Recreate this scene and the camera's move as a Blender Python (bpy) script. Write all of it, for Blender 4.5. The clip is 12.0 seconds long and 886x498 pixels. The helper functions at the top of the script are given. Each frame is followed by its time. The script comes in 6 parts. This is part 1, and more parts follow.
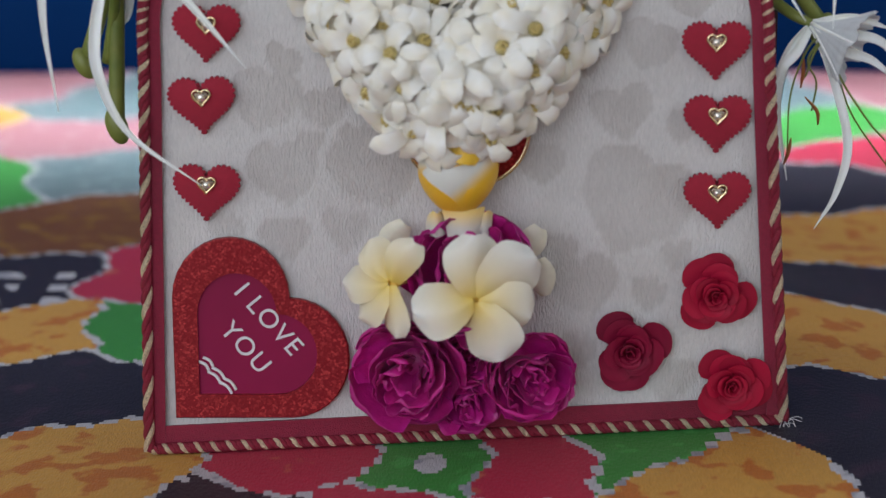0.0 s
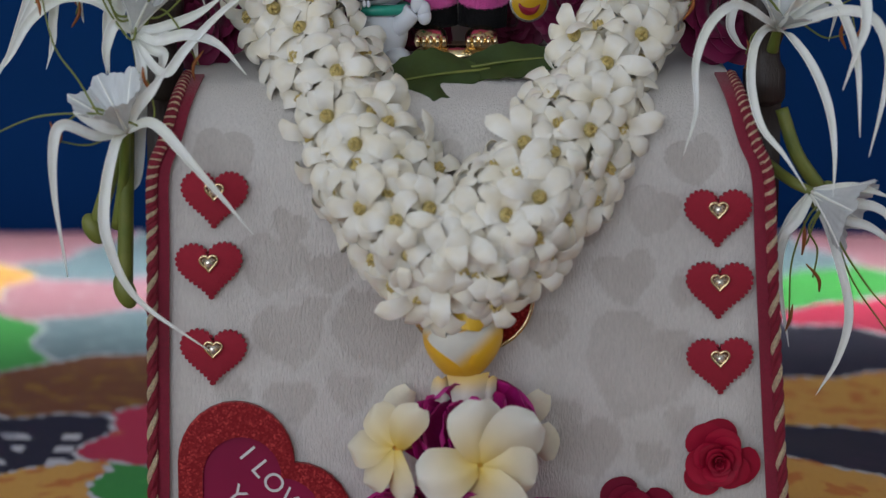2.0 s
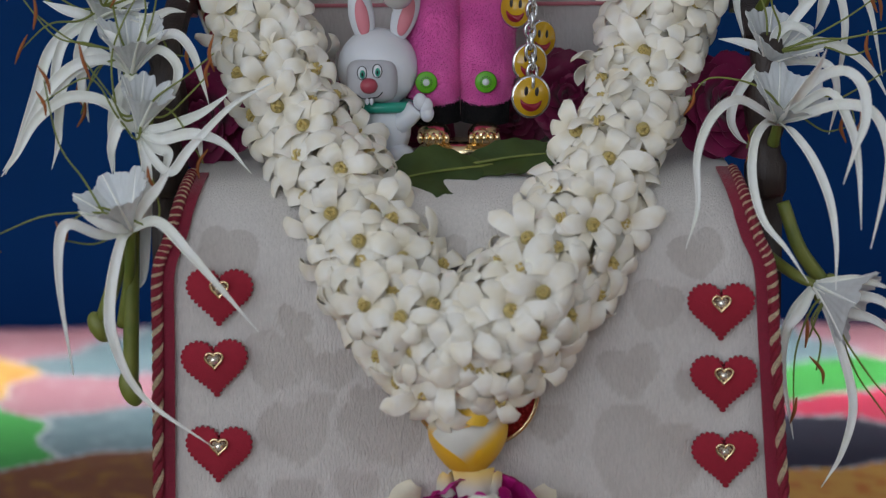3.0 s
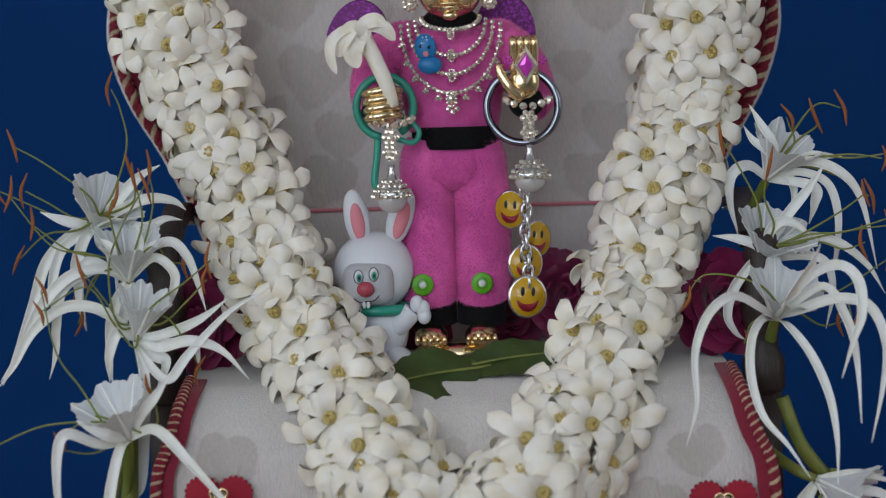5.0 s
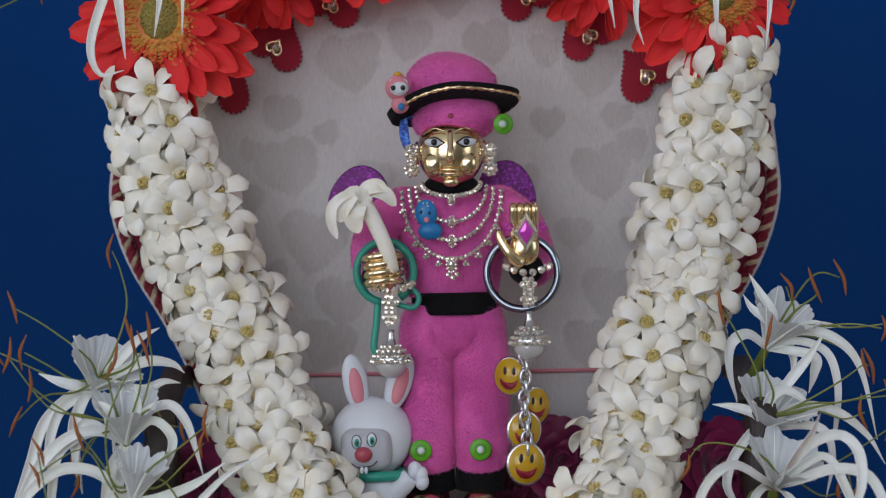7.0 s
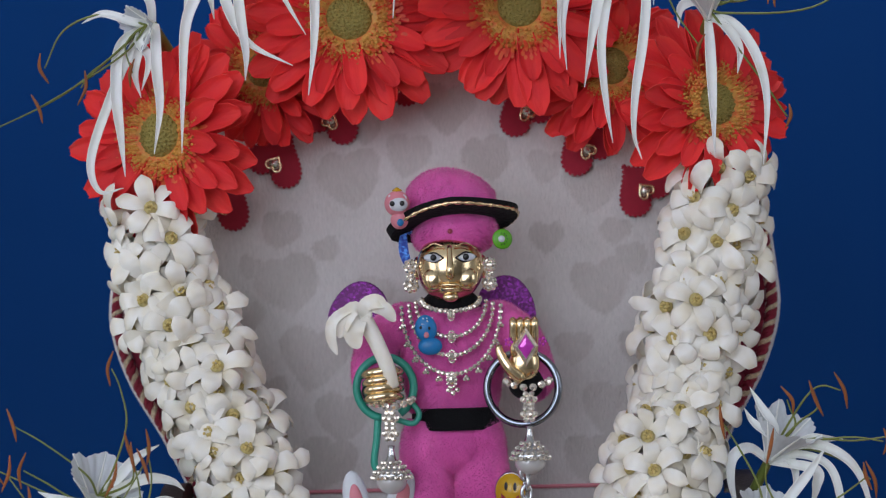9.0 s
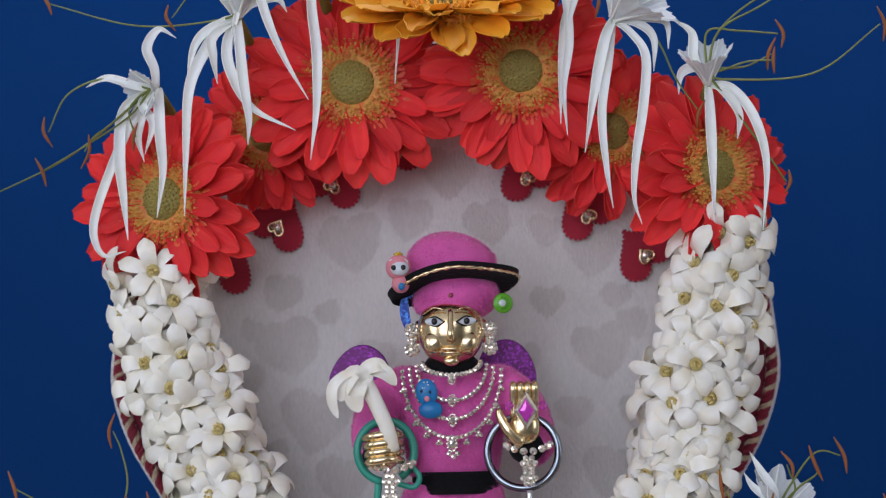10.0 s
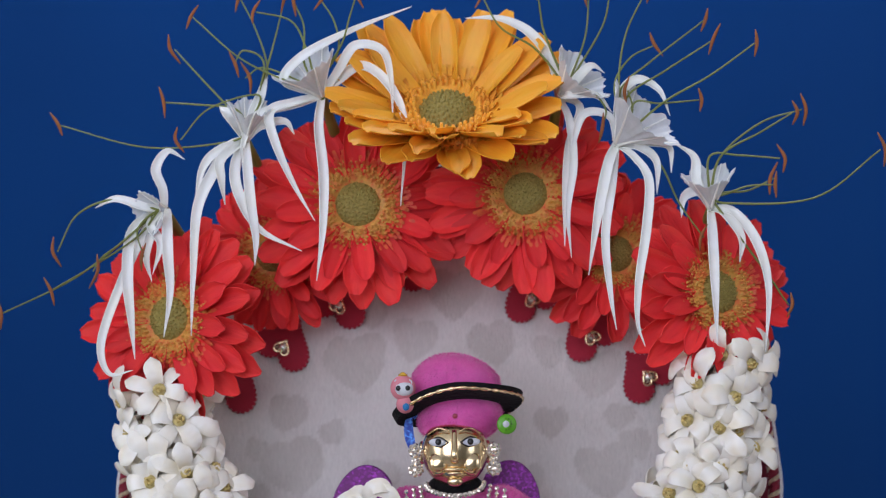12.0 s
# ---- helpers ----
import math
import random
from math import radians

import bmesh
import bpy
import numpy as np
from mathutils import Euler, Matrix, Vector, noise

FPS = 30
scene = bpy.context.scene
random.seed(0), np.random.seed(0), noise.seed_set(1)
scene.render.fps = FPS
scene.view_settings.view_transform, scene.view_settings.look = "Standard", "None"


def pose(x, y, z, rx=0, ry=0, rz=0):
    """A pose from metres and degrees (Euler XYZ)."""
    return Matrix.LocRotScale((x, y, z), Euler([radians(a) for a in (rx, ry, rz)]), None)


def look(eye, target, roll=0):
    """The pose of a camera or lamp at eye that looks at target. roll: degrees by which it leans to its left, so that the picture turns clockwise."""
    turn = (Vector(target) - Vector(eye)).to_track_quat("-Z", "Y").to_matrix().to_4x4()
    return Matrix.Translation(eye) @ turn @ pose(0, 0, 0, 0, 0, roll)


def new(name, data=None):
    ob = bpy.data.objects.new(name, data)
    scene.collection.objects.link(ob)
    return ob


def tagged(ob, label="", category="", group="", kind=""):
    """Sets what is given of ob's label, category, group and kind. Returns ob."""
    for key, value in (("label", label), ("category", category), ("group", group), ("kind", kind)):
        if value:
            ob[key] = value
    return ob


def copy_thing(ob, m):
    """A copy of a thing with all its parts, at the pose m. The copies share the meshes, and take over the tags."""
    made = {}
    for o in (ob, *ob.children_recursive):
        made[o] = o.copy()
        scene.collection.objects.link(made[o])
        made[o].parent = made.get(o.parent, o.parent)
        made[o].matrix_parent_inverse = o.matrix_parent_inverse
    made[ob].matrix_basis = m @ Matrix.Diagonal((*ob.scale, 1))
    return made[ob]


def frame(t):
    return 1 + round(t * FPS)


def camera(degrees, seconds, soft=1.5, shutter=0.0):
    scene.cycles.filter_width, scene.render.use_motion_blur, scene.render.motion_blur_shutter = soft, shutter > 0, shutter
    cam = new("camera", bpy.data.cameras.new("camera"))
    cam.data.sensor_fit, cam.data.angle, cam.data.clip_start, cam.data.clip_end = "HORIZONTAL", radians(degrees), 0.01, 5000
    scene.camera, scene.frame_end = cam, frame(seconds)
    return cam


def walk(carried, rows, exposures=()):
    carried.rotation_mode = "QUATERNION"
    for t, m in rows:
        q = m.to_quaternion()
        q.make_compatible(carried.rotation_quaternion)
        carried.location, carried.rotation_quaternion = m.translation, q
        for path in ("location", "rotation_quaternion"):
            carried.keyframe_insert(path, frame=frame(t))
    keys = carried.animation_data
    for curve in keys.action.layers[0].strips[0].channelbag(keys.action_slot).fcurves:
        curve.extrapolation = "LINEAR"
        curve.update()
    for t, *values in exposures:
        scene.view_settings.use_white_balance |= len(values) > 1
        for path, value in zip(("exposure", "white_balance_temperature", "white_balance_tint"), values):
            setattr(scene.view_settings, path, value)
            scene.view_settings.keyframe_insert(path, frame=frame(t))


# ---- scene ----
from itertools import product

PATH = [
    (0, (0.0015, -1.0846, 0.4199), 0.374, -15.637, -0.179),
    (0.5, (0.0016, -1.0867, 0.4217), 0.402, -14.828, -0.125),
    (1, (0.0017, -1.0887, 0.4235), 0.429, -13.863, -0.122),
    (1.5, (0.0017, -1.0908, 0.4254), 0.465, -12.883, -0.049),
    (2, (0.0018, -1.0928, 0.4272), 0.502, -11.747, -0.045),
    (2.5, (0.0019, -1.0949, 0.4291), 0.558, -10.664, -0.210),
    (3, (0.0020, -1.0969, 0.4309), 0.601, -9.489, -0.527),
    (5, (0.0034, -1.0967, 0.4320), 0.516, -4.475, -1.675),
    (5.5, (0.0038, -1.0966, 0.4323), 0.496, -3.264, -1.556),
    (6, (0.0041, -1.0965, 0.4326), 0.474, -2.128, -1.332),
    (6.5, (0.0045, -1.0966, 0.4322), 0.468, -1.165, -1.222),
    (7, (0.0048, -1.0967, 0.4319), 0.471, -0.311, -1.087),
    (9, (0.0062, -1.0970, 0.4304), 0.467, 2.658, -1.441),
    (9.5, (0.0066, -1.0995, 0.4307), 0.466, 3.396, -1.339),
    (10, (0.0070, -1.1019, 0.4309), 0.492, 4.230, -1.249),
    (10.5, (0.0074, -1.1044, 0.4311), 0.521, 5.004, -1.154),
    (11, (0.0078, -1.1069, 0.4314), 0.552, 5.788, -1.046),
    (11.5, (0.0082, -1.1093, 0.4316), 0.591, 6.472, -0.959),
    (12, (0.0086, -1.1118, 0.4318), 0.626, 7.189, -0.922),
]
cam = camera(22.0, 12.0, soft=1.2)


def aimed(eye, yaw, pitch, roll):
    yaw, pitch = radians(yaw), radians(pitch)
    ahead = Vector((-math.sin(yaw) * math.cos(pitch), math.cos(yaw) * math.cos(pitch), math.sin(pitch)))
    return look(eye, Vector(eye) + ahead, roll)


walk(cam, [(t, aimed(eye, yaw, pitch, roll)) for t, eye, yaw, pitch, roll in PATH],
     exposures=[(0, 0.21, 6330, 10), (0.6, 0.10, 6350, 9), (1.2, 0.04, 6380, 9), (2.2, -0.17, 6450, 9), (3.2, -0.13, 6480, 9), (4.9, 0.0, 6480, 9), (6.5, 0.04, 6420, 11), (9.5, 0.24, 6220, 14), (12, 0.42, 6200, 17)])
cam.data.dof.use_dof, cam.data.dof.focus_distance, cam.data.dof.aperture_fstop = True, 1.17, 6.5

# ---- world and lights ----
world = bpy.data.worlds.new("room_air")
scene.world = world
world.use_nodes = True
world.node_tree.nodes["Background"].inputs[0].default_value = (0.55, 0.65, 0.85, 1)
world.node_tree.nodes["Background"].inputs[1].default_value = 0.15


def area_lamp(name, eye, target, w, h, watts, colour):
    data = bpy.data.lights.new(name, "AREA")
    data.shape, data.size, data.size_y, data.energy, data.color = "RECTANGLE", w, h, watts, colour
    ob = new(name, data)
    ob.matrix_world = look(eye, target)
    return ob


area_lamp("window_light_front", (-0.45, -3.1, 0.95), (0, 0, 0.45), 3.4, 1.9, 60, (0.845, 0.91, 1.03))
# added lamps at both sides, no windows there; they brighten the gilded face
area_lamp("side_fill_west", (-2.45, -0.9, 0.95), (0, 0, 0.5), 2.0, 1.6, 18, (0.9, 0.94, 1.0))
area_lamp("side_fill_east", (2.45, -1.1, 0.95), (0, 0, 0.5), 1.6, 1.4, 12, (0.9, 0.94, 1.0))
# added lamp without a fixture, lifts the upper part of the backdrop
area_lamp("backdrop_fill", (0.0, 0.50, 1.75), (0, 1.06, 0.95), 1.1, 0.5, 13, (0.93, 0.96, 1.0))
# added narrow lamp, no real tube; it pales the far end of the tablecloth
area_lamp("far_cloth_fill", (0.0, 1.05, 1.16), (0, 0.82, 0.0), 1.5, 0.05, 3.6, (0.85, 0.95, 1.0)).data.spread = radians(28)


# ---- materials ----
def mat(name, colour, rough=0.5, metal=0.0, spread=0.06, scale=60.0, bump=0.0, bump_scale=300.0, spec=0.5,
        subsurface=0.0, sheen=0.0, transmit=0.0, stretch=(1, 1, 1), per_object=0.0, second=None, second_scale=8.0, coat=0.0):
    m = bpy.data.materials.new(name)
    m.use_nodes = True
    nt = m.node_tree
    n, l = nt.nodes, nt.links
    b = n["Principled BSDF"]
    b.inputs["Roughness"].default_value, b.inputs["Metallic"].default_value = rough, metal
    b.inputs["Specular IOR Level"].default_value = spec
    b.inputs["Coat Weight"].default_value = coat
    if subsurface:
        b.inputs["Subsurface Weight"].default_value, b.inputs["Subsurface Scale"].default_value = subsurface, 0.003
        b.inputs["Subsurface Radius"].default_value = (1.0, 0.85, 0.65)
    if sheen:
        b.inputs["Sheen Weight"].default_value, b.inputs["Sheen Roughness"].default_value = sheen, 0.4
    if transmit:
        b.inputs["Transmission Weight"].default_value = transmit
    co = n.new("ShaderNodeTexCoord")
    mp = n.new("ShaderNodeMapping")
    mp.inputs["Scale"].default_value = stretch
    l.new(co.outputs["Object"], mp.inputs["Vector"])
    tex = n.new("ShaderNodeTexNoise")
    tex.inputs["Scale"].default_value, tex.inputs["Detail"].default_value = scale, 4
    l.new(mp.outputs[0], tex.inputs["Vector"])
    big = n.new("ShaderNodeTexNoise")
    big.inputs["Scale"].default_value = second_scale
    l.new(co.outputs["Object"], big.inputs["Vector"])
    mix = n.new("ShaderNodeMix")
    mix.data_type = "RGBA"
    other = second or tuple(c * 0.72 for c in colour)
    mix.inputs[6].default_value, mix.inputs[7].default_value = (*colour, 1), (*other, 1)
    ramp = n.new("ShaderNodeMapRange")
    ramp.inputs[1].default_value, ramp.inputs[2].default_value = 0.42, 0.66
    l.new(big.outputs[0], ramp.inputs[0])
    l.new(ramp.outputs[0], mix.inputs[0])
    hsv = n.new("ShaderNodeHueSaturation")
    l.new(mix.outputs[2], hsv.inputs["Color"])
    var = n.new("ShaderNodeMapRange")
    var.inputs[3].default_value, var.inputs[4].default_value = 1 - spread * 2.5, 1 + spread * 2.5
    l.new(tex.outputs[0], var.inputs[0])
    value = var.outputs[0]
    if per_object:
        info = n.new("ShaderNodeObjectInfo")
        rng = n.new("ShaderNodeMapRange")
        rng.inputs[3].default_value, rng.inputs[4].default_value = 1 - per_object, 1 + per_object * 0.5
        l.new(info.outputs["Random"], rng.inputs[0])
        mul = n.new("ShaderNodeMath")
        mul.operation = "MULTIPLY"
        l.new(value, mul.inputs[0])
        l.new(rng.outputs[0], mul.inputs[1])
        value = mul.outputs[0]
    l.new(value, hsv.inputs["Value"])
    l.new(hsv.outputs[0], b.inputs["Base Color"])
    if bump:
        bt = n.new("ShaderNodeTexNoise")
        bt.inputs["Scale"].default_value, bt.inputs["Detail"].default_value = bump_scale, 3
        l.new(mp.outputs[0], bt.inputs["Vector"])
        bp = n.new("ShaderNodeBump")
        bp.inputs["Strength"].default_value, bp.inputs["Distance"].default_value = bump, 0.002
        l.new(bt.outputs[0], bp.inputs["Height"])
        l.new(bp.outputs[0], b.inputs["Normal"])
    return m


def glitter(name, colour, bright):
    """Coarse flakes: a cell texture tilts the normal and picks the tint of each flake."""
    m = mat(name, colour, rough=0.35, metal=0.35, spread=0.1)
    n, l = m.node_tree.nodes, m.node_tree.links
    b = n["Principled BSDF"]
    co = n.new("ShaderNodeTexCoord")
    v = n.new("ShaderNodeTexVoronoi")
    v.inputs["Scale"].default_value = 900
    l.new(co.outputs["Object"], v.inputs["Vector"])
    mix = n.new("ShaderNodeMix")
    mix.data_type = "RGBA"
    sep = n.new("ShaderNodeSeparateColor")
    l.new(v.outputs["Color"], sep.inputs[0])
    pw = n.new("ShaderNodeMath")
    pw.operation = "POWER"
    pw.inputs[1].default_value = 4
    l.new(sep.outputs[0], pw.inputs[0])
    l.new(pw.outputs[0], mix.inputs[0])
    mix.inputs[6].default_value, mix.inputs[7].default_value = (*colour, 1), (*bright, 1)
    l.new(mix.outputs[2], b.inputs["Base Color"])
    bp = n.new("ShaderNodeBump")
    bp.inputs["Strength"].default_value, bp.inputs["Distance"].default_value = 0.9, 0.0006
    l.new(sep.outputs[1], bp.inputs["Height"])
    l.new(bp.outputs[0], b.inputs["Normal"])
    return m


VELVET = mat("velvet", (0.65, 0.625, 0.605), 0.75, spread=0.035, scale=700, stretch=(1, 1, 0.22), bump=0.35, bump_scale=900, sheen=0.5, second=(0.57, 0.54, 0.51), second_scale=25)


def pressed_velvet():
    """Velvet whose pile lies flat where the mesh attribute "pressed" is 1."""
    m = mat("velvet_pressed", (0.665, 0.632, 0.60), 0.72, spread=0.06, scale=900, stretch=(1, 1, 0.3), bump=0.6, bump_scale=1100, sheen=0.45, second=(0.62, 0.585, 0.55), second_scale=25)
    n, l = m.node_tree.nodes, m.node_tree.links
    b = n["Principled BSDF"]
    at = n.new("ShaderNodeAttribute")
    at.attribute_name = "pressed"
    mix = n.new("ShaderNodeMix")
    mix.data_type = "RGBA"
    mix.blend_type = "MULTIPLY"
    l.new(at.outputs["Fac"], mix.inputs[0])
    l.new(b.inputs["Base Color"].links[0].from_socket, mix.inputs[6])
    mix.inputs[7].default_value = (0.82, 0.80, 0.785, 1)
    l.new(mix.outputs[2], b.inputs["Base Color"])
    return m


VELVET_PRESSED = pressed_velvet()
RIBBON = mat("ribbon_red", (0.25, 0.006, 0.033), 0.65, spread=0.1, scale=600, bump=0.5, bump_scale=1500, sheen=0.2)
CORD_RED = mat("cord_red", (0.26, 0.008, 0.03), 0.55, spread=0.1, scale=800, bump=0.6, bump_scale=2500)
# wide brightness noise in the gold colour paints in the thread's sparkle
CORD_GOLD = mat("cord_gold", (0.92, 0.77, 0.52), 0.3, metal=0.55, spread=0.3, scale=1300, bump=0.8, bump_scale=2500)
FELT = mat("felt_red", (0.36, 0.008, 0.03), 0.8, spread=0.06, scale=400, bump=0.3, bump_scale=1500, sheen=0.2)
PAPER_RED = mat("paper_red", (0.38, 0.004, 0.032), 0.6, spec=0.25, spread=0.05, scale=200, per_object=0.25, bump=0.1)
PAPER_DARK = mat("paper_crimson", (0.24, 0.003, 0.032), 0.6, spec=0.25, spread=0.05, scale=200, per_object=0.2, bump=0.1)
GLIT_RED = glitter("glitter_red", (0.27, 0.006, 0.012), (0.62, 0.06, 0.06))
GLIT_PURPLE = glitter("glitter_purple", (0.11, 0.003, 0.11), (0.36, 0.03, 0.45))
GLIT_BLUE = glitter("glitter_blue", (0.005, 0.03, 0.25), (0.1, 0.35, 0.9))
CARD = mat("card_crimson", (0.27, 0.005, 0.055), 0.5, spread=0.03, spec=0.3)
WHITE_INK = mat("white_ink", (0.8, 0.78, 0.78), 0.5, spread=0.02)
GOLD = mat("gold", (1.0, 0.79, 0.47), 0.2, metal=1.0, spread=0.04, bump=0.06, bump_scale=60)
SILVER = mat("silver", (0.75, 0.75, 0.76), 0.2, metal=1.0, spread=0.05)
STEEL = mat("blue_steel", (0.3, 0.33, 0.38), 0.18, metal=1.0, spread=0.05)
HEART_GEM = mat("heart_rhinestone", (0.34, 0.26, 0.2), 0.12, metal=0.8, spread=0.2, scale=1500, bump=0.5, bump_scale=1200)
DIAMOND = mat("rhinestone", (0.95, 0.87, 0.76), 0.08, metal=0.75, spread=0.2, scale=900)
PEARL = mat("pearl", (0.72, 0.7, 0.68), 0.22, metal=0.15, spread=0.03, coat=0.5)
BLOSSOM = mat("tuberose_petal", (0.955, 0.915, 0.815), 0.4, spread=0.03, scale=150, subsurface=0.14, per_object=0.06, bump=0.06, bump_scale=400, second=(0.9, 0.82, 0.64), second_scale=90)
TUBEROSE_ANTHER = mat("tuberose_anther", (0.68, 0.52, 0.18), 0.5, spread=0.1, scale=900)
BLOSSOM_IN = mat("tuberose_throat", (0.8, 0.66, 0.28), 0.5, spread=0.08, scale=500)
STALK = mat("tuberose_tube", (0.86, 0.8, 0.62), 0.5, spread=0.06, scale=200, subsurface=0.2)
LILY = mat("spider_lily_petal", (0.88, 0.89, 0.85), 0.42, spread=0.04, scale=200, subsurface=0.15, bump=0.2, bump_scale=500, stretch=(1, 1, 0.15), second=(0.86, 0.87, 0.78), second_scale=60)
LILY_CUP = mat("spider_lily_cup", (0.86, 0.89, 0.90), 0.35, spread=0.07, scale=250, subsurface=0.15, bump=0.35, bump_scale=350, stretch=(1, 1, 0.3))
LILY_CUP.node_tree.nodes["Principled BSDF"].inputs["Alpha"].default_value = 0.7
LILY_STEM = mat("spider_lily_stem", (0.2, 0.22, 0.045), 0.45, spread=0.08, scale=150, second=(0.13, 0.17, 0.03), second_scale=60)
FILAMENT = mat("filament_green", (0.2, 0.23, 0.045), 0.5, spread=0.05)
ANTHER = mat("anther_rust", (0.33, 0.1, 0.02), 0.7, spread=0.1)
GERB_RED = mat("gerbera_red", (0.86, 0.04, 0.036), 0.6, spec=0.22, spread=0.05, scale=250, subsurface=0.15, per_object=0.22, bump=0.25, bump_scale=600, stretch=(1, 0.12, 1), second=(0.8, 0.028, 0.036), second_scale=60)
GERB_DEEP = mat("gerbera_fringe", (0.78, 0.075, 0.035), 0.55, spread=0.1, scale=400, subsurface=0.1, second=(0.74, 0.15, 0.03), second_scale=300)
GERB_FLORET = mat("gerbera_floret", (0.66, 0.34, 0.06), 0.55, spread=0.12, scale=600, second=(0.72, 0.17, 0.04), second_scale=250)
GERB_GOLD = mat("gerbera_gold_floret", (0.95, 0.46, 0.04), 0.55, spread=0.1, scale=600, second=(0.85, 0.33, 0.03), second_scale=220)
GERB_EYE = mat("gerbera_eye", (0.36, 0.29, 0.07), 0.65, spread=0.12, scale=900, bump=0.6, bump_scale=900)
GERB_ORANGE = mat("gerbera_orange", (1.0, 0.42, 0.02), 0.5, spread=0.04, scale=250, subsurface=0.15, per_object=0.15, bump=0.25, bump_scale=600, stretch=(1, 0.12, 1), second=(0.96, 0.47, 0.025), second_scale=50)
MAGENTA = mat("magenta_rose", (0.50, 0.007, 0.19), 0.5, spread=0.08, scale=200, subsurface=0.15, per_object=0.35, sheen=0.05, bump=0.3, bump_scale=350, second=(0.62, 0.016, 0.30), second_scale=60)
WINE = mat("wine_rose", (0.21, 0.006, 0.065), 0.55, spread=0.06, scale=200, per_object=0.25, sheen=0.3, bump=0.2)
BUD_YELLOW = mat("bud_yellow", (0.82, 0.42, 0.03), 0.45, spread=0.04, subsurface=0.2, second=(0.85, 0.6, 0.15), second_scale=45)
BROWN = mat("dark_wood", (0.035, 0.022, 0.018), 0.45, spread=0.15, scale=120, bump=0.3, bump_scale=200, stretch=(4, 4, 1))
LEAF = mat("leaf_green", (0.045, 0.072, 0.022), 0.55, spec=0.25, spread=0.1, scale=120, bump=0.3, bump_scale=150, second=(0.05, 0.075, 0.018), second_scale=50)
PLUSH = mat("plush_pink", (0.80, 0.14, 0.47), 0.9, spread=0.07, scale=120, stretch=(1, 1, 0.6), bump=0.25, bump_scale=400, sheen=0.5, second=(0.68, 0.095, 0.38), second_scale=50)
PLUSH_BLACK = mat("plush_black", (0.006, 0.006, 0.007), 0.9, spread=0.15, scale=300, bump=0.6, bump_scale=500, sheen=0.04, spec=0.2)
TOY_WHITE = mat("toy_white", (0.74, 0.76, 0.8), 0.4, spread=0.02, subsurface=0.2)
TOY_GREY = mat("toy_face", (0.5, 0.5, 0.53), 0.3, spread=0.02)
TOY_PINK = mat("toy_pink", (0.75, 0.25, 0.3), 0.5, spread=0.03)
TOY_RED = mat("toy_red", (0.4, 0.06, 0.09), 0.35, spread=0.03)
TEAL = mat("teal_plastic", (0.03, 0.34, 0.24), 0.35, spread=0.04)
INK = mat("black_ink", (0.008, 0.008, 0.009), 0.35, spread=0.02)
KIWI = mat("kiwi_green", (0.12, 0.42, 0.015), 0.4, spread=0.08, scale=500)
BLUE_TOY = mat("blue_rubber", (0.01, 0.2, 0.5), 0.4, spread=0.05)
SMILE_YELLOW = mat("enamel_yellow", (0.62, 0.36, 0.01), 0.25, spread=0.04, coat=0.5)
SMILE_RED = mat("enamel_red", (0.3, 0.01, 0.03), 0.3, spread=0.04)
GEM_PINK = mat("pink_gem", (0.75, 0.06, 0.6), 0.1, metal=0.3, spread=0.1, coat=1.0)
NAVY = mat("backdrop_blue", (0.003, 0.026, 0.110), 0.95, spec=0.05, spread=0.03, scale=900, bump=0.15, bump_scale=1200, second=(0.003, 0.028, 0.118), second_scale=3)
WALL = mat("room_wall", (0.55, 0.54, 0.5), 0.8, spread=0.03, scale=20, bump=0.1)
FLOOR = mat("room_floor", (0.3, 0.26, 0.22), 0.5, spread=0.06, scale=15)
CEIL = mat("room_ceiling", (0.75, 0.74, 0.72), 0.9, spread=0.02, scale=10)


# ---- mesh tools ----
def finish(name, bm, materials, smooth=True):
    bmesh.ops.recalc_face_normals(bm, faces=bm.faces)
    me = bpy.data.meshes.new(name)
    bm.to_mesh(me)
    bm.free()
    for m in materials if isinstance(materials, (list, tuple)) else [materials]:
        me.materials.append(m)
    if smooth:
        me.polygons.foreach_set("use_smooth", [True] * len(me.polygons))
    return me


def part(name, data, material, parent, label="", at=None, smooth=True):
    me = finish(name, data, material, smooth) if isinstance(data, bmesh.types.BMesh) else data
    ob = new(name, me)
    ob.parent = parent
    if at is not None:
        ob.matrix_basis = at
    if label:
        ob["label"] = label
    return ob


def thing(name, at, label, category, group="", kind="", data=None):
    ob = new(name, data)
    ob.matrix_basis = at if isinstance(at, Matrix) else Matrix.Translation(at)
    return tagged(ob, label, category, group, kind)


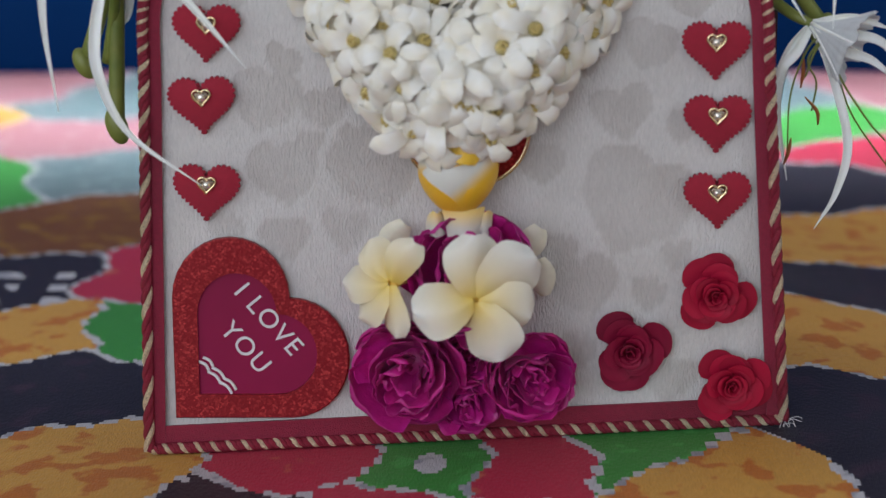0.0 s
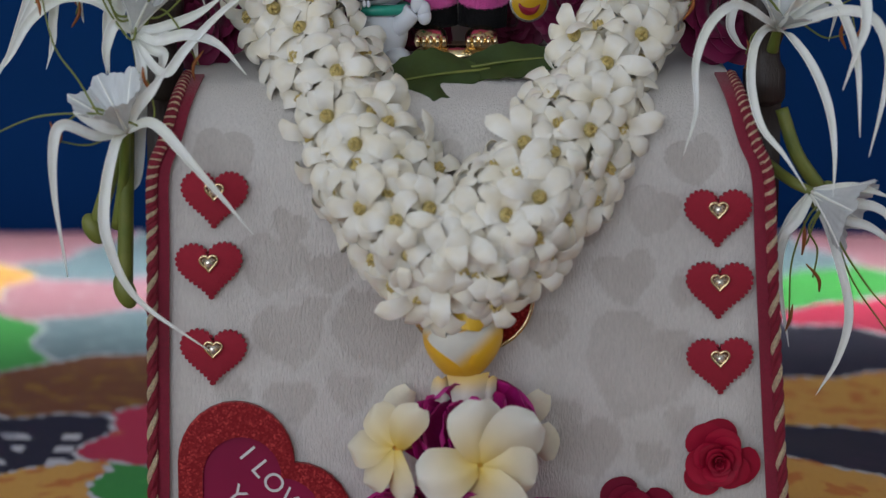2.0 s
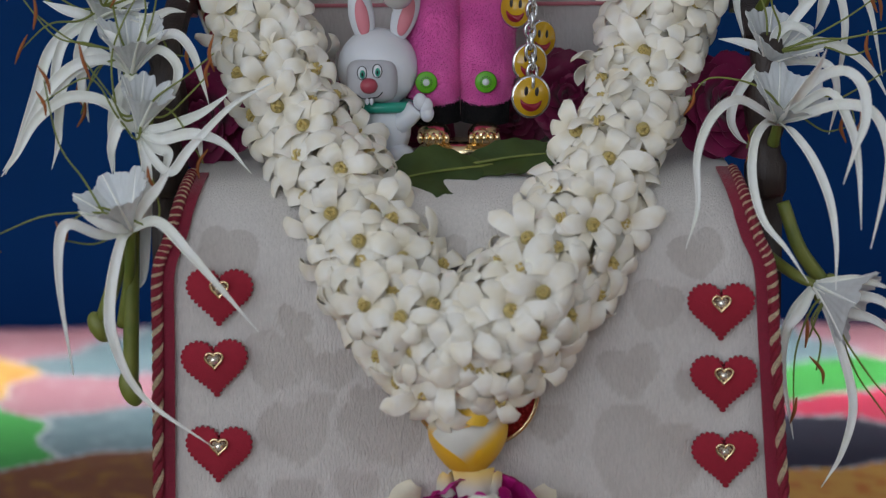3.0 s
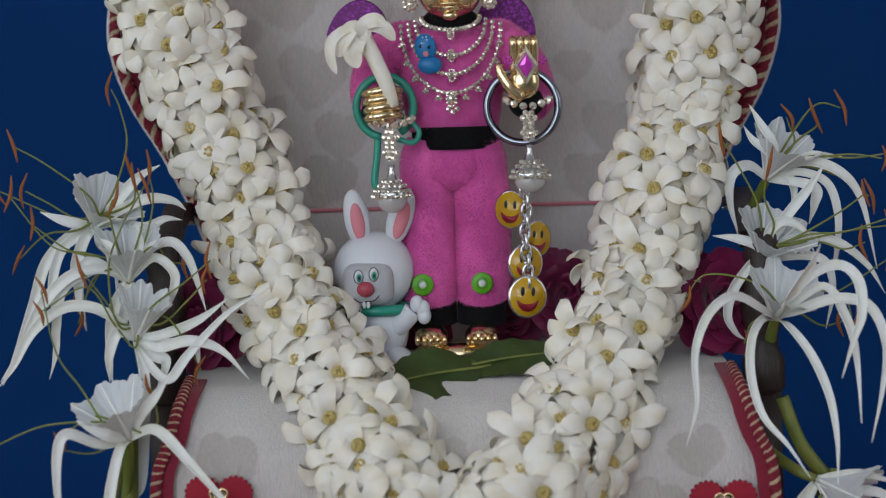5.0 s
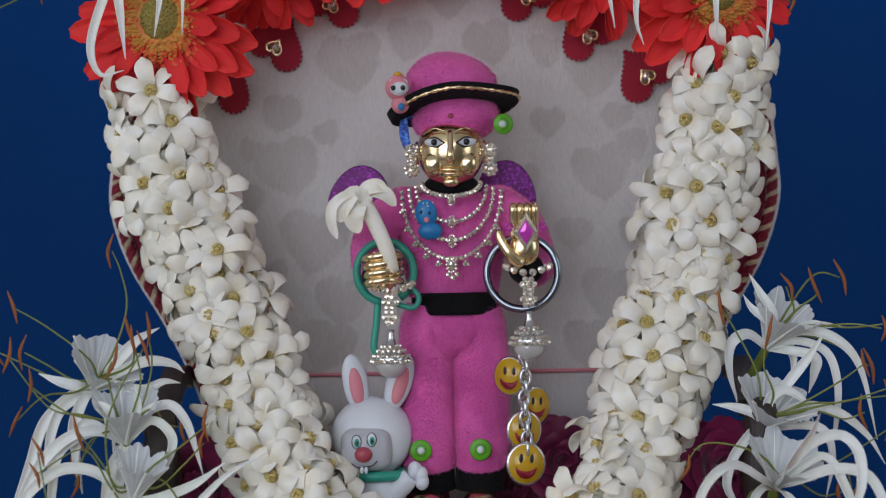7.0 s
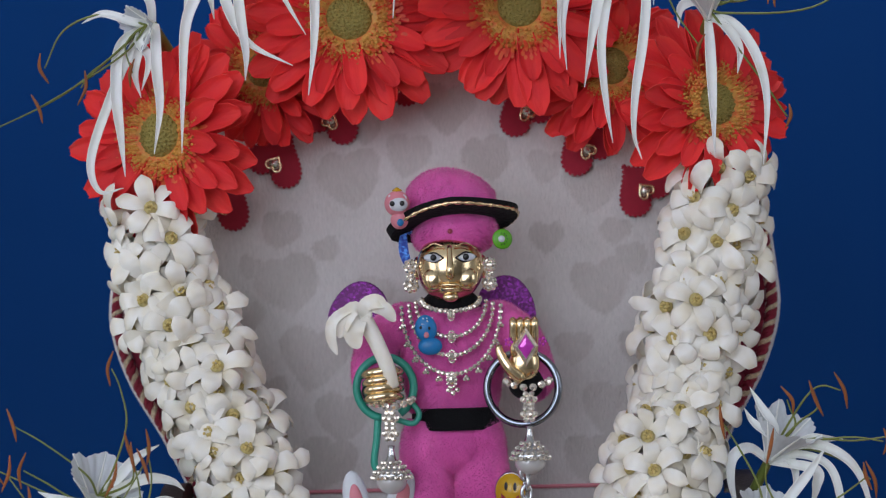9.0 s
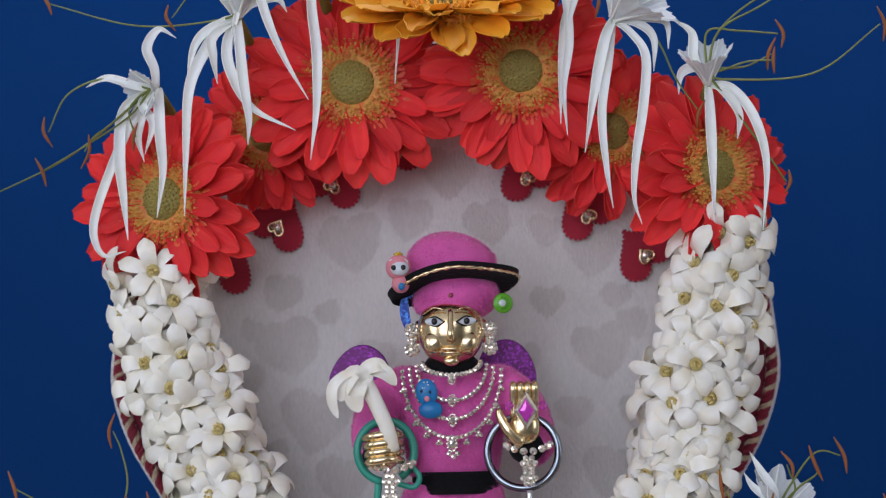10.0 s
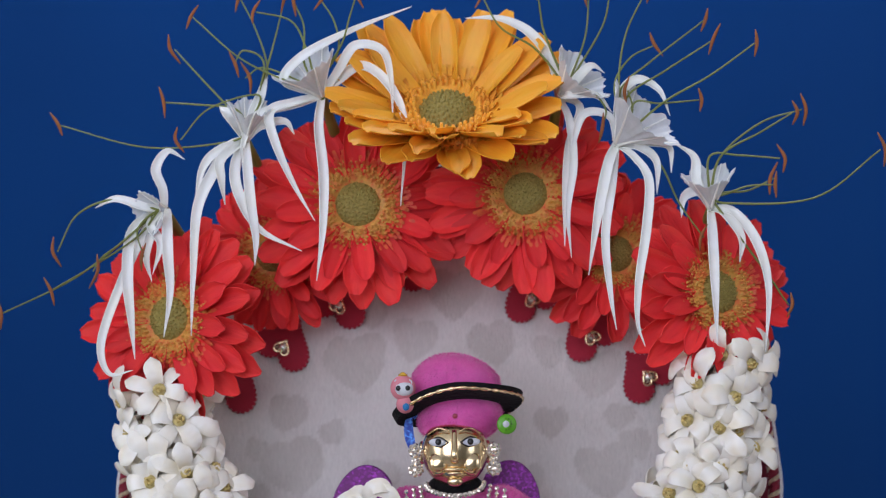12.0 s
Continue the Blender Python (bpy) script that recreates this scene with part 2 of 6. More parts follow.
def sheet(bm, f, nu, nv, thick=0.0, mi=0, around=False):
    """A patch f(u, v) with u, v in 0..1; with thickness it is closed along its rim."""
    pts = [[Vector(f(i / nu, j / nv)) for j in range(nv + 1)] for i in range(nu + 1)]
    def layer(off):
        rows = []
        for i in range(nu + 1):
            row = []
            for j in range(nv + 1):
                p = pts[i][j]
                if off:
                    du = pts[min(i + 1, nu)][j] - pts[max(i - 1, 0)][j]
                    dv = pts[i][min(j + 1, nv)] - pts[i][max(j - 1, 0)]
                    nrm = du.cross(dv)
                    nrm = nrm.normalized() if nrm.length > 1e-12 else Vector((0, 0, 1))
                    p = p - nrm * off
                row.append(bm.verts.new(p))
            rows.append(row)
        return rows
    def faces(rows, flip):
        for i in range(nu):
            for j in range(nv):
                q = [rows[i][j], rows[i + 1][j], rows[i + 1][j + 1], rows[i][j + 1]]
                bm.faces.new(q[::-1] if flip else q).material_index = mi
    a = layer(0)
    faces(a, False)
    if thick:
        b = layer(thick)
        faces(b, True)
        rim = [(i, 0) for i in range(nu)] + [(nu, j) for j in range(nv)] + [(i, nv) for i in range(nu, 0, -1)] + [(0, j) for j in range(nv, 0, -1)]
        for k, (i, j) in enumerate(rim):
            i2, j2 = rim[(k + 1) % len(rim)]
            side = bm.faces.new([a[i2][j2], a[i][j], b[i][j], b[i2][j2]])
            side.material_index = mi
            for e in side.edges:
                e.smooth = False
    return a


def smooth_path(pts, n):
    """n + 1 points along a smooth curve through pts (Catmull-Rom)."""
    pts = [Vector(p) for p in pts]
    pts = [2 * pts[0] - pts[1]] + pts + [2 * pts[-1] - pts[-2]]
    segs, out = len(pts) - 3, []
    for k in range(n + 1):
        s = k / n * segs
        i = min(int(s), segs - 1)
        t = s - i
        a, b, c, d = pts[i : i + 4]
        out.append(0.5 * ((2 * b) + (c - a) * t + (2 * a - 5 * b + 4 * c - d) * t * t + (3 * b - a - 3 * c + d) * t ** 3))
    return out


def tube(bm, pts, radius, sides=8, mi=0, closed=False, flat=1.0):
    """A round bar along pts; radius may be a function of 0..1."""
    pts = [Vector(p) for p in pts]
    n = len(pts)
    rings, side = [], None
    for i, p in enumerate(pts):
        d = (pts[(i + 1) % n] - pts[i - 1]) if closed else (pts[min(i + 1, n - 1)] - pts[max(i - 1, 0)])
        d.normalize()
        if side is None:
            side = d.orthogonal().normalized()
        side = (side - d * side.dot(d)).normalized()
        up = d.cross(side)
        r = radius(i / (n - 1)) if callable(radius) else radius
        rings.append([bm.verts.new(p + side * math.cos(a) * r + up * math.sin(a) * r * flat) for a in [2 * math.pi * k / sides for k in range(sides)]])
    for i in range(n if closed else n - 1):
        for k in range(sides):
            a, b = rings[i], rings[(i + 1) % n]
            bm.faces.new([a[k], a[(k + 1) % sides], b[(k + 1) % sides], b[k]]).material_index = mi
    if not closed:
        bm.faces.new(rings[0][::-1]).material_index = mi
        bm.faces.new(rings[-1]).material_index = mi


def blob(bm, at, radii, mi=0, turn=(0, 0, 0), seg=20, rings=12, shape=None):
    m = pose(*at, *turn) @ Matrix.Diagonal((*radii, 1))
    made = bmesh.ops.create_uvsphere(bm, u_segments=seg, v_segments=rings, radius=1)["verts"]
    for v in made:
        co = shape(v.co) if shape else v.co
        v.co = m @ co
    for f in {f for v in made for f in v.link_faces}:
        f.material_index = mi


def lathe(bm, at, profile, mi=0, turn=(0, 0, 0), sides=24, squash=1.0, wave=None):
    """profile: rows of (radius, height)."""
    m = pose(*at, *turn)
    rings = []
    for r, h in profile:
        ring = []
        for k in range(sides):
            a = 2 * math.pi * k / sides
            rr = r * (wave(a, h) if wave else 1)
            ring.append(bm.verts.new(m @ Vector((rr * math.cos(a), rr * math.sin(a) * squash, h))))
        rings.append(ring)
    for a, b in zip(rings, rings[1:]):
        for k in range(sides):
            bm.faces.new([a[k], a[(k + 1) % sides], b[(k + 1) % sides], b[k]]).material_index = mi
    bm.faces.new(rings[0][::-1]).material_index = mi
    bm.faces.new(rings[-1]).material_index = mi


def plate(bm, outline, front, back, mi=0, bevel=0.0, at=None):
    """A plate with that outline in x and z, from y = front to y = back; the front rim is rounded by bevel."""
    at = at or Matrix.Identity(4)
    cx, cz = sum(p[0] for p in outline) / len(outline), sum(p[1] for p in outline) / len(outline)
    def ring(y, shrink):
        out = []
        for x, z in outline:
            d = math.hypot(x - cx, z - cz) or 1
            k = 1 - shrink / d
            out.append(bm.verts.new(at @ Vector((cx + (x - cx) * k, y, cz + (z - cz) * k))))
        return out
    rings = [ring(back, 0), ring(front + bevel, 0)]
    if bevel:
        rings += [ring(front + bevel * 0.3, bevel * 0.3), ring(front, bevel)]
    n = len(outline)
    for a, b in zip(rings, rings[1:]):
        for k in range(n):
            bm.faces.new([a[k], a[(k + 1) % n], b[(k + 1) % n], b[k]]).material_index = mi
    bm.faces.new(rings[0][::-1]).material_index = mi
    bm.faces.new(rings[-1]).material_index = mi


def pinked(outline, teeth, depth, per=8):
    """The outline walked at an even pace, with round teeth of that depth."""
    pts = [Vector((x, z, 0)) for x, z in outline]
    walk_len = [0.0]
    for a, b in zip(pts, pts[1:] + pts[:1]):
        walk_len.append(walk_len[-1] + (b - a).length)
    out, n = [], teeth * per
    for k in range(n):
        s = walk_len[-1] * k / n
        i = int(np.searchsorted(walk_len, s, side="right")) - 1
        i = min(i, len(pts) - 1)
        a, b = pts[i], pts[(i + 1) % len(pts)]
        d = (b - a).normalized()
        p = a + d * (s - walk_len[i])
        bump = depth * abs(math.sin(math.pi * k / per)) ** 0.8
        out.append((p.x - d.y * bump, p.y + d.x * bump))
    return out


def heart(width, height, n=64):
    """Outline of a heart centred on 0, 0."""
    out = []
    for k in range(n):
        a = 2 * math.pi * k / n
        x = 16 * math.sin(a) ** 3 / 32
        z = (13 * math.cos(a) - 5 * math.cos(2 * a) - 2 * math.cos(3 * a) - math.cos(4 * a) + 2.5) / 29
        out.append((x * width, z * height))
    return out


# ---- the room round the shrine ----
def box(bm, lo, hi, mi=0):
    xs, ys, zs = zip(lo, hi)
    v = [bm.verts.new(p) for p in product(xs, ys, zs)]
    for q in ((0, 1, 3, 2), (4, 6, 7, 5), (0, 4, 5, 1), (2, 3, 7, 6), (0, 2, 6, 4), (1, 5, 7, 3)):
        bm.faces.new([v[i] for i in q]).material_index = mi


def slab(name, lo, hi, material, label, category):
    bm = bmesh.new()
    box(bm, lo, hi)
    me = finish(name, bm, material, smooth=False)
    return thing(name, (0, 0, 0), label, category, kind="structure", data=me)


slab("floor", (-2.6, -3.3, -0.8), (2.6, 2.1, -0.74), FLOOR, "plain brown tiled floor of the room", "floor")
slab("ceiling", (-2.6, -3.3, 2.0), (2.6, 2.1, 2.06), CEIL, "plain white painted ceiling of the room", "ceiling")
slab("wall_north", (-2.6, 2.02, -0.74), (2.6, 2.1, 2.0), WALL, "plain cream painted wall behind the blue cloth", "wall")
slab("wall_east", (2.52, -3.2, -0.74), (2.6, 2.02, 2.0), WALL, "plain cream painted side wall", "wall")
slab("wall_west", (-2.6, -3.2, -0.74), (-2.52, 2.02, 2.0), WALL, "plain cream painted side wall", "wall")
slab("wall_south", (-2.6, -3.3, -0.74), (2.6, -3.2, 2.0), WALL, "plain cream painted wall facing the shrine", "wall")


def backdrop():
    bm = bmesh.new()
    def f(u, v):
        x = (u - 0.5) * 3.6
        return x, 1.10 + 0.006 * math.sin(x * 9 + 0.6) + 0.004 * math.sin(x * 23), -0.72 + 2.6 * v
    sheet(bm, f, 120, 6, 0.002)
    thing("backdrop", (0, 0, 0), "plain deep blue cloth hung behind the throne", "backdrop", kind="structure", data=finish("backdrop", bm, NAVY))


backdrop()


# ---- the patchwork tablecloth ----
def hump(x, y):
    """The bedding under the cloth lifts it below the throne, more to one side."""
    ex = max(abs(x) - 0.19, 0) / 0.10
    ey = max(-0.02 - y, y - 0.19, 0) / 0.16
    k = math.exp(-(ex * ex + ey * ey) * 1.2)
    return k * (0.0165 + 0.05 * x) + 0.0012 * math.sin(x * 31 + y * 17) * (1 - k)


YELLOW, DARK, RED, GREEN, PINK, GREY, PALE, ORANGE = range(8)
PATCHES = [
    (-0.31, 0.77, PINK), (-0.38, 0.60, GREEN), (-0.27, 0.64, GREY), (-0.27, 0.48, ORANGE), (-0.29, 0.335, DARK),
    (-0.19, 0.32, RED), (-0.25, 0.215, YELLOW), (-0.19, 0.225, GREEN), (-0.23, 0.105, DARK), (-0.19, -0.030, YELLOW),
    (-0.105, -0.085, DARK), (-0.07, -0.028, RED), (-0.016, -0.034, GREEN), (0.04, -0.036, RED), (0.092, -0.022, GREEN),
    (0.115, -0.075, YELLOW), (0.215, 0.01, DARK), (0.30, 0.785, GREEN), (0.33, 0.70, RED), (0.275, 0.585, DARK),
]
PATCHES += [
    (0.27, 0.445, YELLOW), (0.24, 0.285, DARK), (0.215, 0.165, YELLOW), (-0.31, 0.91, GREY), (-0.40, 0.98, PINK),
    (0.27, 0.93, GREY), (0.37, 0.99, PINK), (-0.45, 0.80, YELLOW), (0.0, 0.45, DARK), (0.0, 0.25, YELLOW), (0.0, 0.7, GREEN),
    (0.0, 0.92, YELLOW), (-0.035, -0.105, RED), (0.035, -0.11, DARK), (0.36, 0.12, RED), (-0.37, 0.1, GREEN),
    (-0.42, 0.42, RED), (0.40, 0.36, GREEN), (-0.12, 0.6, RED), (0.13, 0.58, PINK), (-0.13, 0.95, GREEN), (0.13, 0.97, DARK),
]


def patch_material(name, base, fleck, amount):
    m = mat(name, base, 0.42, spread=0.06, scale=500, bump=0.35, bump_scale=900, stretch=(1, 0.35, 1), second=fleck, second_scale=55, spec=0.3, sheen=0.04)
    ramp = [n for n in m.node_tree.nodes if n.type == "MAP_RANGE"][0]
    ramp.inputs[1].default_value, ramp.inputs[2].default_value = 1 - amount, 1.06 - amount
    return m


def tablecloth():
    mats = [patch_material("print_yellow", (0.60, 0.31, 0.065), (0.50, 0.16, 0.03), 0.46), patch_material("print_black", (0.024, 0.019, 0.028), (0.046, 0.026, 0.040), 0.42),
            patch_material("print_red", (0.46, 0.03, 0.065), (0.52, 0.13, 0.08), 0.35), patch_material("print_green", (0.05, 0.25, 0.045), (0.07, 0.33, 0.07), 0.4),
            patch_material("print_pink", (0.36, 0.155, 0.175), (0.42, 0.25, 0.27), 0.4), patch_material("print_grey", (0.13, 0.18, 0.19), (0.22, 0.27, 0.28), 0.42),
            patch_material("print_white", (0.5, 0.48, 0.5), (0.3, 0.3, 0.34), 0.45), patch_material("print_orange", (0.17, 0.062, 0.020), (0.26, 0.13, 0.022), 0.45)]
    seeds = np.array([(x, y) for x, y, _ in PATCHES])
    kinds = [k for *_, k in PATCHES]
    step_x, step_y = 0.0020, 0.0030
    x0, x1, y0, y1 = -0.62, 0.62, -0.45, 1.04
    nx, ny = int((x1 - x0) / step_x), int((y1 - y0) / step_y)
    verts = [(x0 + i * step_x, y0 + j * step_y, hump(x0 + i * step_x, y0 + j * step_y)) for j in range(ny + 1) for i in range(nx + 1)]
    faces, index = [], []
    for j in range(ny):
        for i in range(nx):
            a = j * (nx + 1) + i
            faces.append((a, a + 1, a + nx + 2, a + nx + 1))
            x, y = x0 + (i + 0.5) * step_x, y0 + (j + 0.5) * step_y
            wx = x + 0.006 * math.sin(y * 70 + x * 9)
            wy = y + 0.012 * math.sin(x * 34) + 0.004 * math.sin(x * 120)
            d = ((seeds[:, 0] - wx) / 0.95) ** 2 + ((seeds[:, 1] - wy) / 1.15) ** 2
            near = np.argsort(d)[:2]
            gap = math.sqrt(d[near[1]]) - math.sqrt(d[near[0]])
            k = kinds[near[0]]
            if gap < 0.0034 + 0.0032 * math.sin(x * 420 + y * 300):
                k = PALE
            elif near[0] == 4 and (-0.263 < x < -0.249 or (x < -0.281 and math.sin(x * 210 + y * 90) > -0.3)) and (j // 5) % 2 and abs(y - 0.325) < 0.05:
                k = PALE
            elif near[0] == 12 and (x + 0.012) ** 2 + ((y + 0.032) * 0.6) ** 2 < 0.00006:
                k = PALE
            index.append(k)
    # the hem drops over the far and near edges of the bedding
    for j, dy in ((ny, 0.012), (0, -0.012)):
        base = len(verts)
        for s in (1, 2):
            verts += [(x0 + i * step_x, y0 + j * step_y + dy * s * 0.5, hump(x0 + i * step_x, y0 + j * step_y) - (0.012, 0.22)[s - 1]) for i in range(nx + 1)]
        for i in range(nx):
            a = j * (nx + 1) + i
            faces += [(a, a + 1, base + i + 1, base + i), (base + i, base + i + 1, base + nx + 2 + i, base + nx + 1 + i)]
            index += [index[min(j, ny - 1) * nx + i]] * 2
    me = bpy.data.meshes.new("tablecloth")
    me.from_pydata(verts, [], faces)
    for m in mats:
        me.materials.append(m)
    me.polygons.foreach_set("material_index", index)
    me.polygons.foreach_set("use_smooth", [True] * len(faces))
    me.update()
    thing("tablecloth", (0, 0, 0), "glossy printed patchwork tablecloth in yellow, black, red and green", "tablecloth", data=me)
    bm = bmesh.new()
    box(bm, (-0.6, -0.43, -0.12), (0.6, 1.02, -0.004))
    top = finish("tabletop", bm, BROWN, False)
    table = thing("table", (0, 0, 0), "low dark wooden table under the patchwork cloth", "table")
    part("tabletop", top, BROWN, table)
    bm = bmesh.new()
    box(bm, (-0.03, -0.03, -0.62), (0.03, 0.03, 0.0))
    leg = finish("leg", bm, BROWN, False)
    for x, y in product((-0.54, 0.54), (-0.37, 0.96)):
        part("leg", leg, BROWN, table, at=pose(x, y, -0.12))


tablecloth()


# ---- the throne ----
def rope(parent, pts, n, pitch=0.0088, r=0.00165):
    """A twisted cord of two red strands and a gold one."""
    path = smooth_path(pts, n)
    length = sum((b - a).length for a, b in zip(path, path[1:]))
    turns = length / pitch
    m = int(turns * 14)
    fine = smooth_path(pts, m)
    strands = []
    for s, material in enumerate((CORD_RED, CORD_GOLD, CORD_RED)):
        bm, line, side = bmesh.new(), [], None
        for k, p in enumerate(fine):
            d = (fine[min(k + 1, m)] - fine[max(k - 1, 0)]).normalized()
            side = d.orthogonal().normalized() if side is None else (side - d * side.dot(d)).normalized()
            a = 2 * math.pi * (k / m * turns + s / 3)
            line.append(p + (side * math.cos(a) + d.cross(side) * math.sin(a)) * r * 0.85)
        tube(bm, line, r * (1.0 if material is CORD_RED else 0.95), 6)
        strands.append(part("cord_strand", bm, material, parent, "gold thread strand" if material is CORD_GOLD else ""))
    return strands


def lower(x):
    """Height of the front panel's bottom edge."""
    return 0.0185 + 0.05 * x


FRONT_HEARTS = [
    (-0.083, 0.154, 0.034, -8), (-0.070, 0.170, 0.013, 5), (-0.054, 0.125, 0.022, 10), (-0.037, 0.156, 0.044, -20), (-0.092, 0.190, 0.033, 12),
    (-0.083, 0.121, 0.024, -12), (-0.083, 0.21, 0.018, 20), (-0.063, 0.186, 0.022, -5), (0.082, 0.184, 0.029, -10), (0.088, 0.138, 0.055, 22), (0.11, 0.112, 0.016, 0)]
FRONT_HEARTS += [
    (0.065, 0.096, 0.033, -14), (0.096, 0.092, 0.018, 8), (0.043, 0.158, 0.022, -6), (0.094, 0.217, 0.026, 15), (0.053, 0.116, 0.016, 20), (-0.112, 0.125, 0.018, 0),
    (0.112, 0.178, 0.018, 10), (0.02, 0.235, 0.024, 10), (-0.006, 0.243, 0.02, -18), (-0.115, 0.243, 0.03, 5), (0.115, 0.242, 0.026, -12)]
FRONT_HEARTS += [(0.03, 0.19, 0.02, 0), (-0.03, 0.205, 0.024, 8), (0.108, 0.047, 0.026, 10), (-0.045, 0.045, 0.022, -10), (0.061, 0.062, 0.02, 14), (-0.06, 0.232, 0.024, 10), (0.06, 0.208, 0.018, 16), (-0.048, 0.172, 0.015, 8)]
BACK_HEARTS = [
    (-0.089, 0.470, 0.034, -12), (-0.093, 0.500, 0.022, 8), (-0.077, 0.429, 0.036, 10), (-0.068, 0.489, 0.015, -20), (-0.062, 0.396, 0.028, 6),
    (-0.054, 0.527, 0.034, -10), (-0.022, 0.540, 0.025, 12), (0.022, 0.537, 0.026, -14), (0.078, 0.520, 0.03, 10), (0.053, 0.493, 0.018, 0), (0.101, 0.43, 0.02, 0)]
BACK_HEARTS += [
    (0.053, 0.532, 0.019, 18), (0.083, 0.465, 0.032, -10), (0.091, 0.495, 0.016, 10), (0.066, 0.431, 0.02, 4), (-0.110, 0.480, 0.014, 12), (0.085, 0.398, 0.03, 12),
    (-0.1, 0.41, 0.02, -8), (0.0, 0.565, 0.03, 4), (0.05, 0.405, 0.022, -12), (-0.07, 0.372, 0.03, 15), (0.075, 0.37, 0.03, -6)]
BACK_HEARTS += [(-0.043, 0.463, 0.022, 14), (0.042, 0.462, 0.016, -18), (-0.115, 0.452, 0.022, 4), (0.1, 0.48, 0.018, -14), (-0.045, 0.555, 0.018, 8), (0.06, 0.56, 0.022, -8), (-0.085, 0.348, 0.026, 0)]


def press(me, rows):
    """Marks the hearts pressed into the pile and sinks them a little, with soft edges."""
    co = np.empty(len(me.vertices) * 3)
    me.vertices.foreach_get("co", co)
    co = co.reshape(-1, 3)
    mask = np.zeros(len(co))
    wob_x = 0.0007 * np.sin(co[:, 2] * 260 + co[:, 0] * 130)
    wob_z = 0.0007 * np.sin(co[:, 0] * 240 + 1.3)
    for x, z, w, turn in rows:
        c, s = math.cos(radians(turn)), math.sin(radians(turn))
        dx, dz = co[:, 0] - x + wob_x, co[:, 2] - z + wob_z
        u, v = (dx * c - dz * s) / (w * 0.46), (dx * s + dz * c) / (w * 0.44) + 0.1
        f = (u * u + v * v - 1) ** 3 - u * u * v ** 3
        mask = np.maximum(mask, 1 / (1 + np.exp(np.clip(np.cbrt(f) * 11, -40, 40))))
    co[:, 1] += 0.0005 * mask
    me.vertices.foreach_set("co", co.ravel())
    layer = me.attributes.new("pressed", "FLOAT", "POINT")
    layer.data.foreach_set("value", mask * (0.85 + 0.15 * np.sin(co[:, 0] * 90 + co[:, 2] * 70)))


throne = thing("throne", (0, 0, 0), "small velvet-covered throne with red and gold corded trim", "throne")


def front_and_seat():
    bm = bmesh.new()
    plate(bm, [(-0.153, lower(-0.153)), (0.163, lower(0.163)), (0.146, 0.225), (0.140, 0.245), (-0.139, 0.245), (-0.145, 0.225)], 0.012, 0.17)
    part("seat_body", bm, VELVET, throne, smooth=False)
    # one padded cover runs up the front, over the rounded edge and back over the seat
    prof = [(0.0, 0.0), (0.0, 0.12), (0.0, 0.2), (0.0, 0.236), (0.0025, 0.252), (0.010, 0.266), (0.022, 0.274), (0.04, 0.278), (0.1, 0.281), (0.168, 0.283)]
    line = smooth_path([(0, y, z) for y, z in prof], 300)
    def f(u, v):
        p = line[int(round(v * 300))]
        top = min(max((p.z - 0.02) / 0.24, 0), 1)
        back = min(max((p.z - 0.236) / 0.042, 0), 1)
        left = -0.1555 + 0.006 * top + 0.013 * back
        right = 0.1665 - 0.017 * top - 0.013 * back
        x = left + (right - left) * u
        z = p.z if p.z > 0.03 else lower(x) + (0.03 - lower(x)) * p.z / 0.03
        edge = min(u, 1 - u)
        puff = 0.003 * (1 - math.exp(-edge * 30))
        t = min(max(p.y / 0.03, 0), 1)
        wrinkle = 0.0008 * noise.noise((x * 26, p.z * 22, 0)) + 0.0004 * noise.noise((x * 80, p.z * 60, 3))
        return x, p.y + (0.003 - puff - wrinkle) * (1 - t), z + (puff * 0.5 + wrinkle) * t
    bm = bmesh.new()
    sheet(bm, f, 240, 300)
    cover = part("seat_cover", bm, VELVET_PRESSED, throne, "cream velvet with pressed heart pattern")
    press(cover.data, FRONT_HEARTS)
    # red ribbon and corded rim on both sides and along the bottom
    for side in (-1, 1):
        edge_pts = []
        for y, z in prof[:8]:
            top = min(max((z - 0.02) / 0.24, 0), 1)
            back = min(max((z - 0.236) / 0.042, 0), 1)
            x = -0.1555 + 0.006 * top + 0.013 * back if side < 0 else 0.1665 - 0.017 * top - 0.013 * back
            zz = max(z, lower(x)) if z < 0.03 else z
            edge_pts.append(Vector((x, y - 0.0005, zz + (0.002 if y > 0.004 else 0))))
        smooth_edge = smooth_path(edge_pts, 60)
        bm = bmesh.new()
        sheet(bm, lambda u, v: smooth_edge[int(round(v * 60))] + Vector((-side * (0.0032 + 0.0062 * u), -0.0022, 0.0012 if smooth_edge[int(round(v * 60))].y > 0.006 else 0)), 2, 60, 0.0012)
        part("border_ribbon", bm, RIBBON, throne, "dark red ribbon border")
        rope(throne, [p + Vector((-side * 0.0012, -0.0035, 0.001)) for p in edge_pts], 60)
    bm = bmesh.new()
    def low(u, v):
        x = -0.1505 + 0.313 * u
        return x, -0.0022, lower(x) + 0.0035 + 0.0095 * v
    sheet(bm, low, 30, 2, 0.0012)
    part("border_ribbon", bm, RIBBON, throne, "dark red ribbon border")
    rope(throne, [(x, -0.0036, lower(x) + 0.0015) for x in (-0.153, -0.08, 0.0, 0.08, 0.164)], 60)
    return cover


